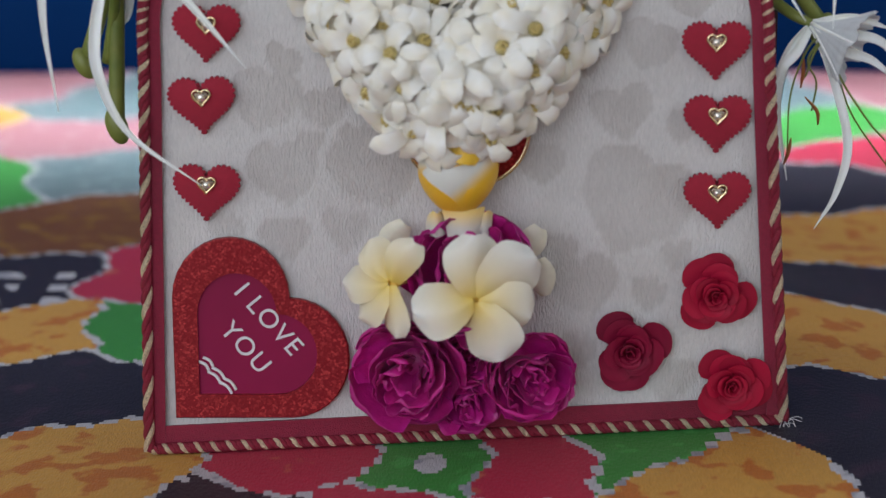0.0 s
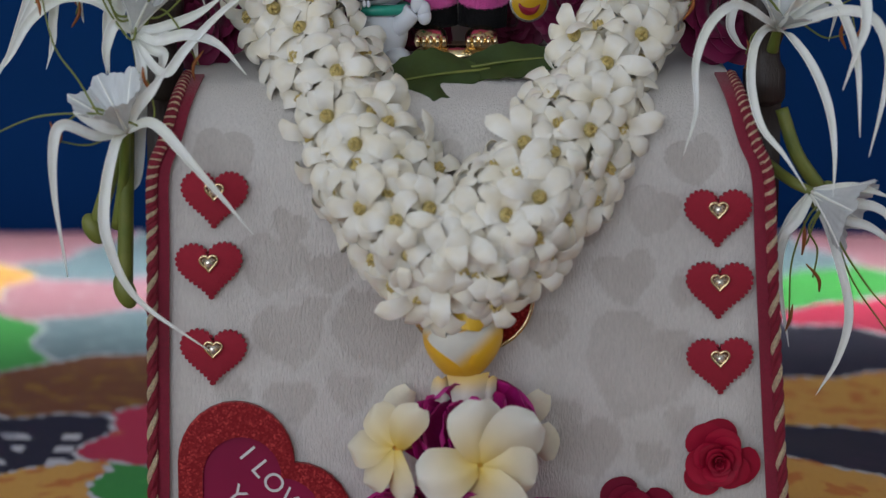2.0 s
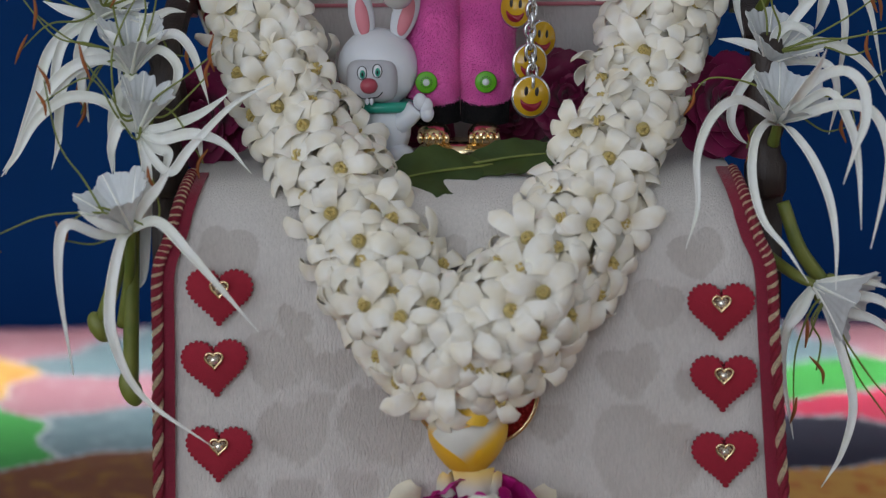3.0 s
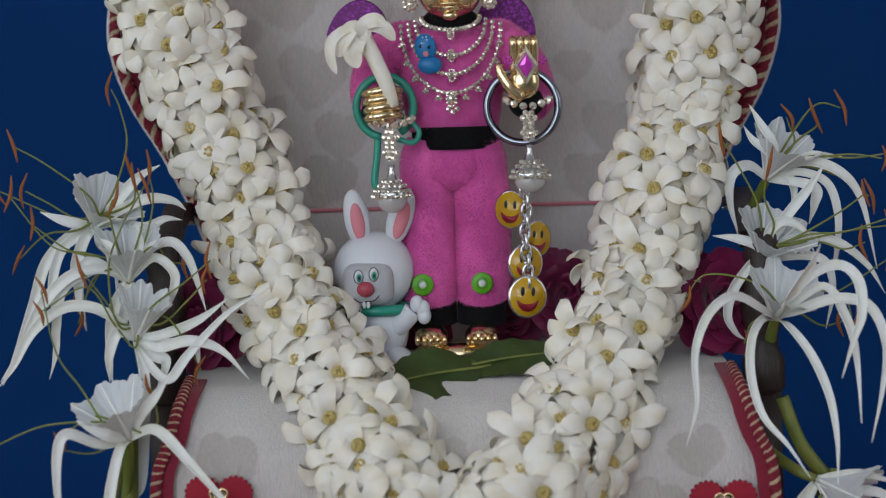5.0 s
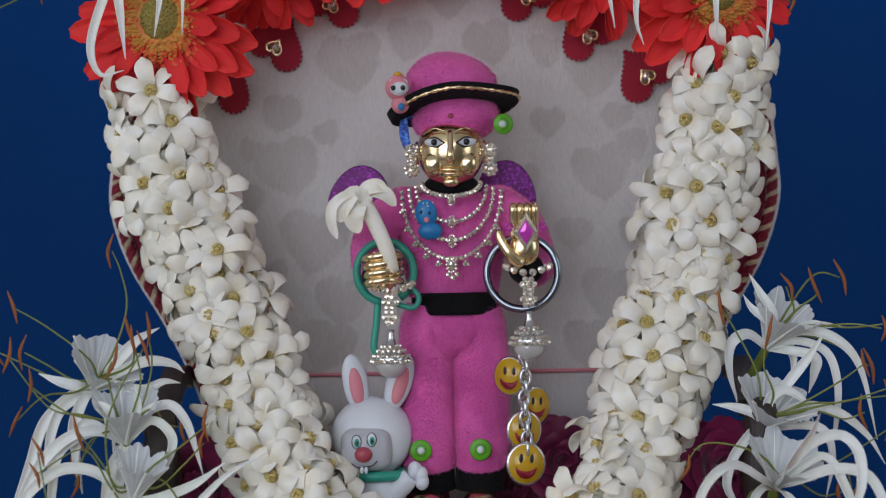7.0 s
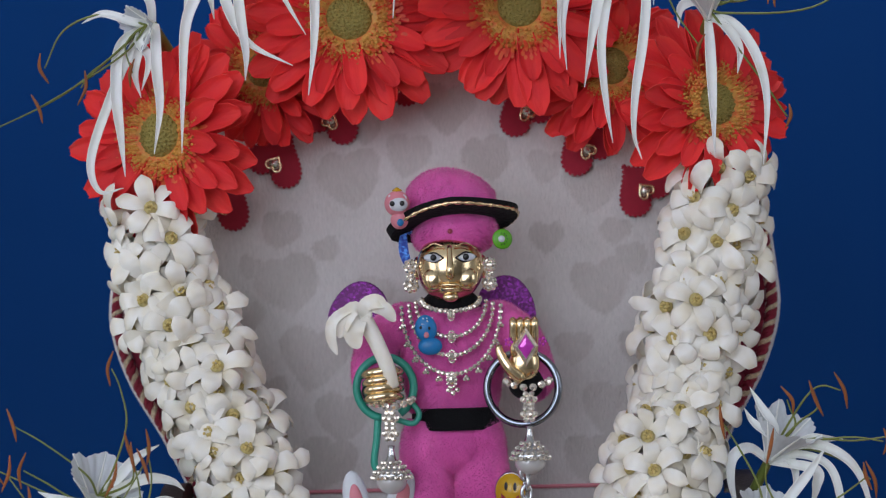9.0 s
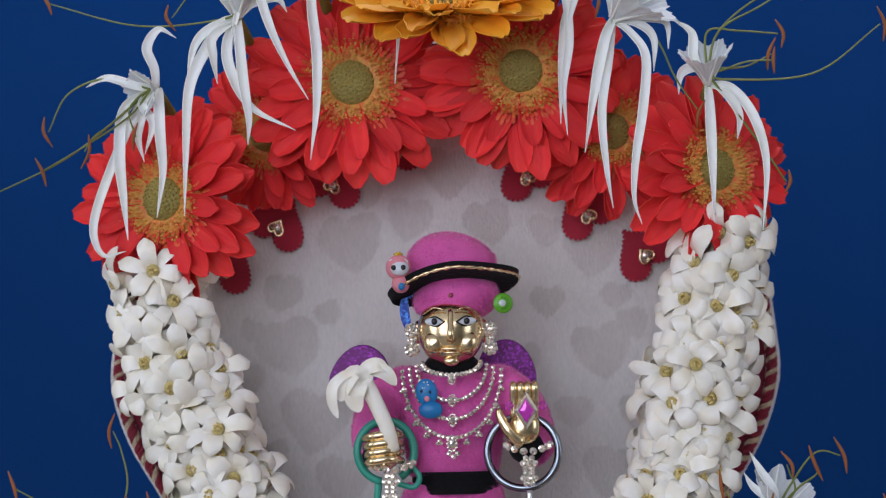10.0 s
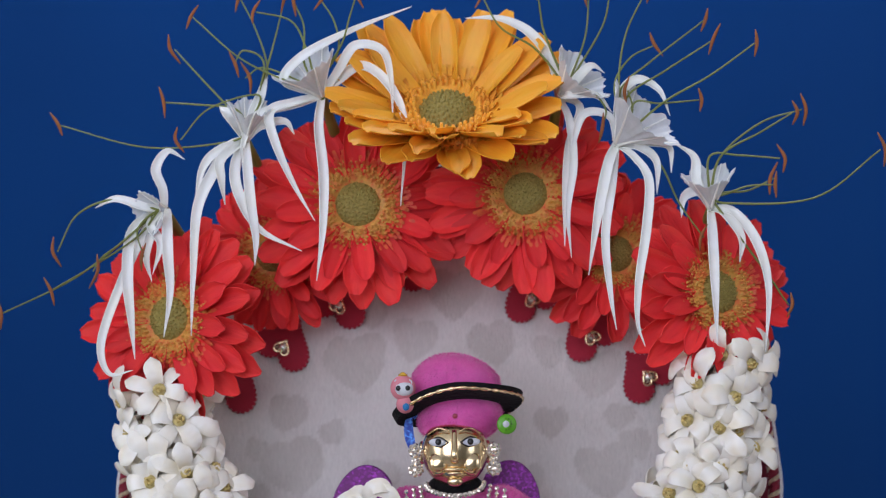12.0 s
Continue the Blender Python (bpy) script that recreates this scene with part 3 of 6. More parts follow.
seat_cover = front_and_seat()
fray = random.Random(4)
for k in range(9):
    bm = bmesh.new()
    a, b = fray.uniform(-0.004, 0.008), fray.uniform(-0.007, 0.004)
    tube(bm, smooth_path([(0, 0, 0), (a * 0.6, -0.002, b * 0.2 + 0.002), (a, -0.003, b), (a + fray.uniform(-0.003, 0.003), -0.003, b - fray.uniform(0.0, 0.003))], 10), 0.00018, 5)
    part("frayed_thread", bm, VELVET, throne, "loose white thread", at=pose(0.1665, -0.003, 0.0255 + 0.001 * (k % 3)))


def back_half(z):
    """Half width of the back panel at a height."""
    pts = [(0.27, 0.128), (0.33, 0.134), (0.37, 0.148), (0.395, 0.162), (0.418, 0.176), (0.45, 0.186), (0.49, 0.184), (0.53, 0.174), (0.57, 0.152), (0.60, 0.122), (0.625, 0.082), (0.638, 0.04), (0.642, 0.0)]
    return float(np.interp(z, [a for a, _ in pts], [b for _, b in pts]))


def throne_back():
    heights = [0.27, 0.30, 0.33, 0.36, 0.39, 0.42, 0.45, 0.475, 0.50, 0.525, 0.55, 0.575, 0.595, 0.61, 0.622, 0.631, 0.637, 0.641]
    rim = [(back_half(z), z) for z in heights]
    outline = [(0.955 * x, z) for x, z in rim] + [(0, 0.642)] + [(-x, z) for x, z in reversed(rim)]
    bm = bmesh.new()
    plate(bm, outline, 0.157, 0.185, bevel=0.004)
    back = part("back_panel", bm, VELVET, throne, "arched cream velvet back with pressed hearts")
    bm = bmesh.new()
    def field(u, v):
        z = 0.281 + 0.352 * v
        half = back_half(z) - 0.008
        x = -half + half * 1.95 * u
        return x, 0.1560 - 0.0025 * (1 - (2 * u - 1) ** 4) * (1 - (2 * v - 1) ** 6) - 0.0006 * noise.noise((x * 25, z * 25, 2)), z
    sheet(bm, field, 230, 230)
    cover = part("back_cover", bm, VELVET_PRESSED, back, "cream velvet with pressed heart pattern")
    press(cover.data, BACK_HEARTS)
    for side in (-1, 1):
        pts = [Vector((side * x * (0.955 if side > 0 else 1), 0.155, z)) for x, z in rim]
        line = smooth_path(pts, 60)
        bm = bmesh.new()
        def f(u, v):
            p = line[int(round(v * 60))]
            d = Vector((-side, 0, -0.4 * (p.z > 0.5))).normalized()
            return p + d * (0.006 + 0.016 * u) + Vector((0, -0.001, 0))
        sheet(bm, f, 2, 60, 0.0012)
        part("back_ribbon", bm, RIBBON, throne, "dark red ribbon border")
        rope(throne, [p + Vector((-side * 0.003, -0.004, 0)) for p in pts], 60, r=0.0018)
        # pale piping outside the cord
        bm = bmesh.new()
        tube(bm, [p + Vector((side * 0.001, 0.006, 0)) for p in line], 0.0022, 6)
        part("piping", bm, VELVET, throne)
    bm = bmesh.new()
    def low(u, v):
        x = (u - 0.5) * 0.262
        return x, 0.150 - 0.004 * math.sin(math.pi * v) ** 0.5 + 0.0006 * noise.noise((x * 40, v * 5, 1)), 0.279 + 0.077 * v
    sheet(bm, low, 40, 14, 0.006)
    part("lower_back_pad", bm, VELVET, throne, "lower velvet strip with a pink seam")
    bm = bmesh.new()
    tube(bm, [((k / 30 - 0.5) * 0.264, 0.1495, 0.3575) for k in range(31)], 0.0011, 6)
    part("seam", bm, TOY_PINK, throne, "thin pink seam line")
    return back


throne_panel = throne_back()


def armrest_post(x, y, z, tall):
    """A turned dark post beside the seat."""
    bm = bmesh.new()
    prof = [(0.009, 0.0), (0.011, 0.004), (0.011, 0.02), (0.008, 0.026), (0.0075, 0.034), (0.0105, 0.044), (0.012, 0.056), (0.0105, 0.068), (0.007, 0.076), (0.009, 0.084), (0.008, 0.094), (0.002, 0.098)]
    lathe(bm, (0, 0, 0), [(r, h * tall / 0.098) for r, h in prof], sides=14)
    box(bm, (-0.008, -0.008, -0.06), (0.008, 0.012, 0.001))
    part("armrest_post", bm, BROWN, throne, "dark turned wooden post", at=pose(x, y, z))


armrest_post(-0.152, 0.068, 0.265, 0.085)
armrest_post(0.156, 0.068, 0.262, 0.085)
for x in (-0.150, 0.152):
    bm = bmesh.new()
    sheet(bm, lambda u, v: (x - 0.006 + 0.012 * u, 0.075 + 0.08 * v, 0.345 + 0.02 * math.sin(v * 2.2)), 3, 10, 0.01)
    part("armrest", bm, BROWN, throne, "dark wooden armrest")


# ---- hearts glued on the velvet ----
def felt_heart_kind():
    ob = thing("felt_heart", (0, 0, 0), "crimson pinked felt heart with a gold-set rhinestone", "heart", "felt hearts on the throne")
    bm = bmesh.new()
    plate(bm, pinked(heart(0.0310, 0.0275, 400), 38, 0.0012), -0.0014, 0.0006, bevel=0.0002)
    part("felt", bm, FELT, ob)
    bm = bmesh.new()
    rim = [(x, -0.0026, z + 0.0045) for x, z in heart(0.0086, 0.0082, 36)]
    tube(bm, rim, 0.0007, 6, closed=True)
    setting = part("setting", bm, GOLD, ob, "gold heart setting")
    bm = bmesh.new()
    plate(bm, [(x, z + 0.0045) for x, z in heart(0.0074, 0.0070, 24)], -0.0032, -0.001, bevel=0.0015)
    part("rhinestone", bm, HEART_GEM, setting, "clear heart rhinestone", smooth=False)
    bm = bmesh.new()
    lathe(bm, (0, -0.0024, 0.0048), [(0.0021, 0.0), (0.0022, 0.0006), (0.0012, 0.0015), (0.0003, 0.0017)], 0, (90, 0, 0), 9)
    part("stone", bm, DIAMOND, setting, "round sparkling stone", smooth=False)
    return ob


felt_heart = felt_heart_kind()
SPOTS = [(-0.119, -0.0028, 0.2245, 2), (-0.122, -0.0028, 0.1890, -3), (-0.1212, -0.0028, 0.1455, 2), (0.126, -0.0028, 0.2155, 0), (0.1275, -0.0028, 0.1795, 1), (0.1288, -0.0028, 0.1412, -2),
         (0.1043, 0.1515, 0.5213, 140), (-0.0925, 0.1515, 0.5416, 212), (-0.1214, 0.1515, 0.5191, 215), (0.0737, 0.1515, 0.5445, 146), (0.0414, 0.1515, 0.5665, 152), (-0.0618, 0.1515, 0.5645, 206), (-0.0285, 0.1515, 0.5835, 192)]
felt_heart.matrix_basis = pose(*SPOTS[0][:3], 0, SPOTS[0][3], 0)
for x, y, z, a in SPOTS[1:]:
    copy_thing(felt_heart, pose(x, y, z, 0, a, 0))


def corner_heart(s, n=14):
    """A heart of a square and two half discs, its point at 0, 0."""
    out = [(0.0, 0.0), (s * 0.5, 0.0), (s, 0.0)]
    out += [(s + s / 2 * math.cos(a), s / 2 + s / 2 * math.sin(a)) for a in [-math.pi / 2 + math.pi * k / n for k in range(1, n)]]
    out += [(s, s)]
    out += [(s / 2 + s / 2 * math.cos(a), s + s / 2 * math.sin(a)) for a in [math.pi * k / n for k in range(1, n + 1)]]
    return out + [(0.0, s * 0.5)]


def words(text, size, at, parent, material=WHITE_INK, depth=0.0003):
    data = bpy.data.curves.new("lettering", "FONT")
    data.body, data.size, data.extrude, data.align_x, data.align_y = text, size, depth, "CENTER", "CENTER"
    data.space_character = 1.12
    temp = bpy.data.objects.new("lettering", data)
    me = bpy.data.meshes.new_from_object(temp)
    bpy.data.objects.remove(temp)
    bpy.data.curves.remove(data)
    me.materials.clear()
    me.materials.append(material)
    return part("lettering", me, material, parent, "white printed lettering", at=at)


def glitter_heart():
    ob = thing("glitter_heart", (-0.1405, -0.0026, 0.0305), "red glitter foam heart with lettered crimson card", "heart")
    outer = [(x * 1.0 + 0.0005, z * 1.07 - 0.001) for x, z in corner_heart(0.0585)]
    inner = [(x + 0.0128, z * 1.07 + 0.0115) for x, z in corner_heart(0.0395)]
    bm = bmesh.new()
    n = len(outer)
    rings = [[bm.verts.new((x, y, z)) for x, z in line] for line, y in ((outer, 0.001), (outer, -0.0016), ([(x * 0.985 + 0.0005, z * 0.985 + 0.0005) for x, z in outer], -0.0022), (inner, -0.0022), (inner, 0.001))]
    for a, b in zip(rings, rings[1:]):
        for k in range(n):
            bm.faces.new([a[k], a[(k + 1) % n], b[(k + 1) % n], b[k]])
    part("glitter_border", bm, GLIT_RED, ob, "sparkling red foam border", smooth=False)
    bm = bmesh.new()
    plate(bm, inner, -0.0006, 0.001)
    card = part("card", bm, CARD, ob, "smooth crimson card", smooth=False)
    words("I LOVE", 0.0136, pose(0.0480, -0.0008, 0.0505, 90, 50, 0), card)
    words("YOU", 0.0136, pose(0.0362, -0.0008, 0.0358, 90, 50, 0), card)
    bm = bmesh.new()
    for x, z, w in ((0.0165, 0.0275, 0.007), (0.0215, 0.0215, 0.009), (0.0270, 0.0160, 0.009)):
        c, s = math.cos(radians(45)), math.sin(radians(45))
        for off in (-0.0018, 0.0012):
            tube(bm, smooth_path([(x + off * s - w / 2 * c, -0.001, z + off * c + w / 2 * s), (x + off * s + 0.0008, -0.001, z + off * c + 0.0008), (x + off * s + w / 2 * c, -0.001, z + off * c - w / 2 * s)], 8), 0.00085, 6)
    part("lettering", bm, WHITE_INK, card, "illegible white handwriting")
    return ob


glitter_heart()


# ---- layered roses ----
def rose_petal(r0, r1, rise, span, ruffle, seed, curl=0.25, close=0.0):
    """Part of a flaring cup round +z; with close the rim leans in again, as on a full rose."""
    bm = bmesh.new()
    def f(u, v):
        a = (v - 0.5) * span
        edge = math.cos((v - 0.5) * math.pi) ** 0.35
        uu = u * (0.45 + 0.55 * edge)
        r = r0 + (r1 - r0) * (uu ** 1.4 * (1 - close) + close * (math.sin(math.pi * min(0.72 * uu, 1)) ** 0.8))
        h = rise * uu ** 0.75 - curl * rise * max(uu - 0.7, 0) ** 2 * 8
        w = ruffle * uu * uu * noise.noise((a * 2.2 + seed * 7.1, uu * 2, seed))
        return (r + w) * math.cos(a), (r + w) * math.sin(a), h + w * 0.8
    sheet(bm, f, 7, 12, 0.0004)
    return bm


def rose(name, at, size, layers, material, label, category, group, ruffle=0.1, depth=0.55, seed=0, close=0.0):
    """layers: rows of petals in the layer, inner and outer radius and rise as shares of the size."""
    ob = thing(name, at, label, category, group)
    k = seed
    for count, r0, r1, rise, span in layers:
        meshes = [finish("petal", rose_petal(size * r0, size * r1, size * rise * depth, span, size * ruffle, seed + j + r1, close=close), material) for j in range(2)]
        for i in range(count):
            k += 1
            wob = random.uniform(-0.2, 0.2)
            loose = 13 if close else 4
            part("petal", meshes[i % 2], material, ob, at=pose(0, 0, 0, random.uniform(-loose, loose), random.uniform(-loose, loose), math.degrees(2 * math.pi * i / count + wob + k * 0.4)) @ Matrix.Diagonal((*[1 + random.uniform(-0.012, 0.008) * loose] * 3, 1)))
    bm = bmesh.new()
    blob(bm, (0, 0, size * 0.1 * depth), (size * 0.35, size * 0.35, size * 0.3 * depth), seg=12, rings=8)
    part("heart_of_flower", bm, material, ob)
    return ob


PAPER_LAYERS = [(4, 0.12, 1.0, 0.30, 1.62), (4, 0.12, 0.78, 0.55, 1.9), (4, 0.12, 0.62, 0.68, 1.9), (4, 0.10, 0.50, 0.78, 2.2), (3, 0.08, 0.36, 0.88, 2.6), (3, 0.05, 0.24, 0.95, 2.9), (2, 0.03, 0.12, 1.0, 3.3)]
for x, z, s, m, spin, tone in ((0.129, 0.0945, 0.0215, PAPER_RED, 20, "bright red"), (0.087, 0.0655, 0.0220, PAPER_DARK, 48, "deep crimson"), (0.138, 0.0475, 0.0210, PAPER_RED, 65, "bright red")):
    rose("paper_rose", pose(x, -0.002, z, 90, 0, 0) @ pose(0, 0, 0, 0, 0, spin), s, PAPER_LAYERS, m, tone + " paper rose glued to the velvet front", "paper rose", "paper roses on the throne", ruffle=0.03, depth=0.62, seed=int(x * 1000))


# ---- the tuberose garland ----
def tuberose_mesh(seed):
    """One blossom facing +z: six waxy strap petals that roll back at their blunt tips, over a pale tube."""
    rnd = random.Random(seed)
    bm = bmesh.new()
    size = rnd.uniform(0.92, 1.1)
    for k in range(6):
        a0 = 2 * math.pi * k / 6 + rnd.uniform(-0.14, 0.14)
        outer = k % 2
        length = (0.0150 if outer else 0.0140) * size * rnd.uniform(0.9, 1.12)
        width = (0.0033 if outer else 0.0040) * size * rnd.uniform(0.92, 1.08)
        roll = rnd.uniform(2.2, 3.4) if rnd.random() < 0.4 else rnd.uniform(0.8, 2.0)
        twist, rise = rnd.uniform(-0.35, 0.35), rnd.uniform(0.6, 1.2) - 0.3 * outer
        blunt = rnd.uniform(1.9, 2.7)
        spine, p = [], Vector((0.0026, 0, -0.0009 * outer))
        for i in range(11):
            spine.append((p.copy(), rise * (1 - i / 10) ** 1.2 - roll * (i / 10) ** 1.5))
            ang = spine[-1][1]
            p = p + Vector((math.cos(ang), 0, math.sin(ang))) * length / 10
        def f(u, v, spine=spine, width=width, a0=a0, twist=twist, blunt=blunt):
            q, ang = spine[int(round(u * 10))]
            w = width * (0.46 + 0.54 * math.sin(math.pi * min(0.08 + 0.62 * u, 0.5))) * max(1 - max((u - 0.55) / 0.45, 0) ** blunt, 0.02) ** 0.5
            s = 2 * v - 1
            y = w * s
            # cupped at the throat, arched over towards the tip
            off = w * (0.36 * s * s * (0.7 - 2.0 * u)) + twist * y * u
            x, z = q.x - off * math.sin(ang), q.z + off * math.cos(ang)
            c, sn = math.cos(a0), math.sin(a0)
            return x * c - y * sn, x * sn + y * c, z
        sheet(bm, f, 10, 6, 0.00028)
    lathe(bm, (0, 0, 0), [(0.0016, -0.022), (0.002, -0.012), (0.0034, -0.004), (0.0042, -0.0006), (0.0038, -0.0002), (0.0026, -0.0022), (0.0004, -0.0036)], mi=1, sides=10)
    lathe(bm, (0, 0, 0.0002), [(0.0029, 0.0002), (0.0020, -0.0004), (0.0006, -0.0008)], mi=2, sides=10)
    for k in range(6):
        a = 2 * math.pi * k / 6 + rnd.uniform(-0.3, 0.3)
        r = rnd.uniform(0.0010, 0.0019)
        tube(bm, [(0.001 * math.cos(a), 0.001 * math.sin(a), -0.003), (r * math.cos(a), r * math.sin(a), 0.0008), (r * 0.85 * math.cos(a + 0.3), r * 0.85 * math.sin(a + 0.3), 0.0026)], lambda u: 0.00045 + 0.0002 * u, 6, mi=3)
    return finish("tuberose", bm, [BLOSSOM, STALK, BLOSSOM_IN, TUBEROSE_ANTHER])


def garland():
    left = [(-0.155, 0.108, 0.507), (-0.149, 0.105, 0.472), (-0.140, 0.100, 0.446), (-0.129, 0.095, 0.418), (-0.116, 0.090, 0.389), (-0.104, 0.080, 0.356), (-0.090, 0.065, 0.325),
            (-0.075, 0.045, 0.298), (-0.060, 0.020, 0.273), (-0.047, 0.0, 0.248), (-0.032, -0.018, 0.226), (-0.014, -0.026, 0.208), (0.0, -0.028, 0.199)]
    right = [(0.146, 0.108, 0.522), (0.138, 0.105, 0.481), (0.128, 0.100, 0.445), (0.121, 0.095, 0.417), (0.114, 0.090, 0.388), (0.103, 0.080, 0.354), (0.093, 0.065, 0.323),
             (0.079, 0.045, 0.294), (0.066, 0.020, 0.269), (0.053, 0.0, 0.251), (0.036, -0.018, 0.230), (0.016, -0.026, 0.210), (0.004, -0.028, 0.201)]
    ob = thing("flower_garland", (0, 0, 0), "thick V-shaped garland of creamy white tuberose blossoms", "garland")
    kinds = [tuberose_mesh(100 + k) for k in range(9)]
    rnd = random.Random(5)
    for pts in (left, right):
        bm = bmesh.new()
        line = smooth_path(pts, 60)
        tube(bm, line, 0.0125, 12)
        part("core", bm, STALK, ob, "bundled pale flower tubes")
        length = sum((b - a).length for a, b in zip(line, line[1:]))
        rings = int(length / 0.0152)
        for i in range(rings + 1):
            s = i / rings * 60
            k = min(int(s), 59)
            p = line[k].lerp(line[k + 1], s - k)
            d = (line[k + 1] - line[k]).normalized()
            ahead = Vector((0, -1, 0.1))
            ahead = (ahead - d * ahead.dot(d)).normalized()
            side = d.cross(ahead)
            for j in range(6):
                a = radians(-118 + 43 * (j + 0.5 * (i % 2)) + rnd.uniform(-12, 12))
                out = ahead * math.cos(a) + side * math.sin(a)
                way = (out + d * rnd.uniform(-0.55, 0.55) + Vector((0, -0.55, 0.05)) + Vector([rnd.uniform(-0.5, 0.5) for _ in range(3)])).normalized()
                at = p + out * (0.0192 + 0.0045 * max(0.3 - p.z, 0) / 0.1 + rnd.uniform(-0.003, 0.005)) + d * rnd.uniform(-0.004, 0.004)
                m = Matrix.Translation(at) @ way.to_track_quat("Z", "Y").to_matrix().to_4x4() @ pose(0, 0, 0, 0, 0, rnd.uniform(0, 360))
                part("tuberose", kinds[rnd.randrange(9)], None, ob, at=m @ Matrix.Diagonal((1.28, 1.28, 1.24, 1)))

    # the blossoms that close the point of the V
    for x, z, tip in ((-0.050, 0.224, -60), (-0.041, 0.210, -45), (-0.027, 0.199, -30), (-0.012, 0.195, -12), (0.016, 0.196, 10), (0.030, 0.199, 30), (0.043, 0.210, 42), (0.052, 0.226, 58), (-0.014, 0.211, -10), (0.016, 0.211, 14), (0.037, 0.196, 50)):
        m = pose(x, -0.046 + 0.35 * abs(x), z) @ pose(0, 0, 0, 92 + rnd.uniform(0, 18), 0, 0) @ pose(0, 0, 0, 0, 0.75 * tip, 0) @ pose(0, 0, 0, 0, 0, rnd.uniform(0, 360))
        part("tuberose", kinds[rnd.randrange(9)], None, ob, at=m @ Matrix.Diagonal((1.28, 1.28, 1.24, 1)))


garland()


# ---- the pendant posy below the garland ----
def frangipani_material():
    """White petals that turn yellow towards the throat, by the distance from the flower's middle."""
    m = mat("frangipani_petal", (0.84, 0.81, 0.72), 0.42, spread=0.02, scale=150, subsurface=0.25, bump=0.08, bump_scale=200)
    n, l = m.node_tree.nodes, m.node_tree.links
    b = n["Principled BSDF"]
    co = n.new("ShaderNodeTexCoord")
    ln = n.new("ShaderNodeVectorMath")
    ln.operation = "LENGTH"
    l.new(co.outputs["Object"], ln.inputs[0])
    r = n.new("ShaderNodeMapRange")
    r.inputs[1].default_value, r.inputs[2].default_value, r.inputs[3].default_value, r.inputs[4].default_value = 0.003, 0.033, 1.0, 0.0
    l.new(ln.outputs["Value"], r.inputs[0])
    p = n.new("ShaderNodeMath")
    p.operation = "POWER"
    p.inputs[1].default_value = 1.25
    l.new(r.outputs[0], p.inputs[0])
    mix = n.new("ShaderNodeMix")
    mix.data_type = "RGBA"
    old = b.inputs["Base Color"].links[0].from_socket
    l.new(old, mix.inputs[6])
    mix.inputs[7].default_value = (0.86, 0.58, 0.1, 1)
    l.new(p.outputs[0], mix.inputs[0])
    l.new(mix.outputs[2], b.inputs["Base Color"])
    return m


FRANGI = frangipani_material()


def frangipani(at, size, label, seed, petals, flat=1.0):
    """petals: the bearing of each petal round the throat and its share of the size."""
    ob = thing("frangipani", at, label, "frangipani", "frangipani in the posy")
    rnd = random.Random(seed)
    for bearing, share in petals:
        bm = bmesh.new()
        L, W = size * share, size * (0.46 if size > 0.03 else 0.36) * (0.4 + 0.6 * share) * rnd.uniform(0.92, 1.06)
        fold = rnd.uniform(0.25, 0.6)
        def f(u, v):
            s = v - 0.5
            w = W * (0.16 + 0.84 * math.sin(math.pi * min(0.08 + u * 0.62, 1)) ** 0.9) * (1 - max(u - 0.7, 0) ** 2 * 6.2)
            x = 0.0012 + L * u * math.cos(0.25)
            y = 2 * w * s + 0.22 * W * math.sin(u * 2.6)
            z = L * flat * (0.34 * u - 0.36 * u * u) + fold * (w * s * 2) * (1 - 0.4 * u) + 0.10 * W * math.cos(s * 6.0) + 0.10 * W * max(abs(s) * 2 - 0.8, 0) * u - 0.06 * L * (abs(s) * 2) ** 3 * u
            return x, y, z + 0.002
        sheet(bm, f, 14, 10, 0.0004)
        part("petal", bm, FRANGI, ob, at=pose(0, 0, 0, 0, 0, bearing))
    bm = bmesh.new()
    lathe(bm, (0, 0, 0), [(0.0012, -0.02), (0.0016, -0.008), (0.003, 0.0), (0.0022, 0.001)], sides=10)
    part("flower_tube", bm, BUD_YELLOW, ob)
    return ob


def face(x, y, z, yaw=0, pitch=0, spin=0):
    """Pose whose +z looks to the camera's side, turned by yaw to the right and pitch up."""
    return pose(x, y, z, 90 - pitch, 0, 0) @ pose(0, 0, 0, 0, yaw, 0) @ pose(0, 0, 0, 0, 0, spin)


frangipani(face(0.0100, -0.057, 0.1080, 4, 4, 0), 0.0315, "large open white frangipani with a yellow throat", 3, ((88, 0.98), (32, 1.1), (-22, 0.86), (-72, 1.02), (188, 0.95)))
frangipani(face(-0.0290, -0.047, 0.1130, -34, 10, 0), 0.0255, "smaller white frangipani turned aside with yellow throat", 8, ((118, 0.9), (52, 0.95), (180, 1.1), (222, 1.0), (275, 1.02)))
POSY_LAYERS = [(5, 0.3, 0.98, 0.95, 1.9), (5, 0.3, 0.92, 1.25, 1.9), (5, 0.22, 0.76, 1.45, 1.9), (5, 0.15, 0.58, 1.52, 1.8), (4, 0.10, 0.40, 1.52, 1.9), (4, 0.05, 0.26, 1.48, 1.8), (3, 0.02, 0.13, 1.4, 2.2)]
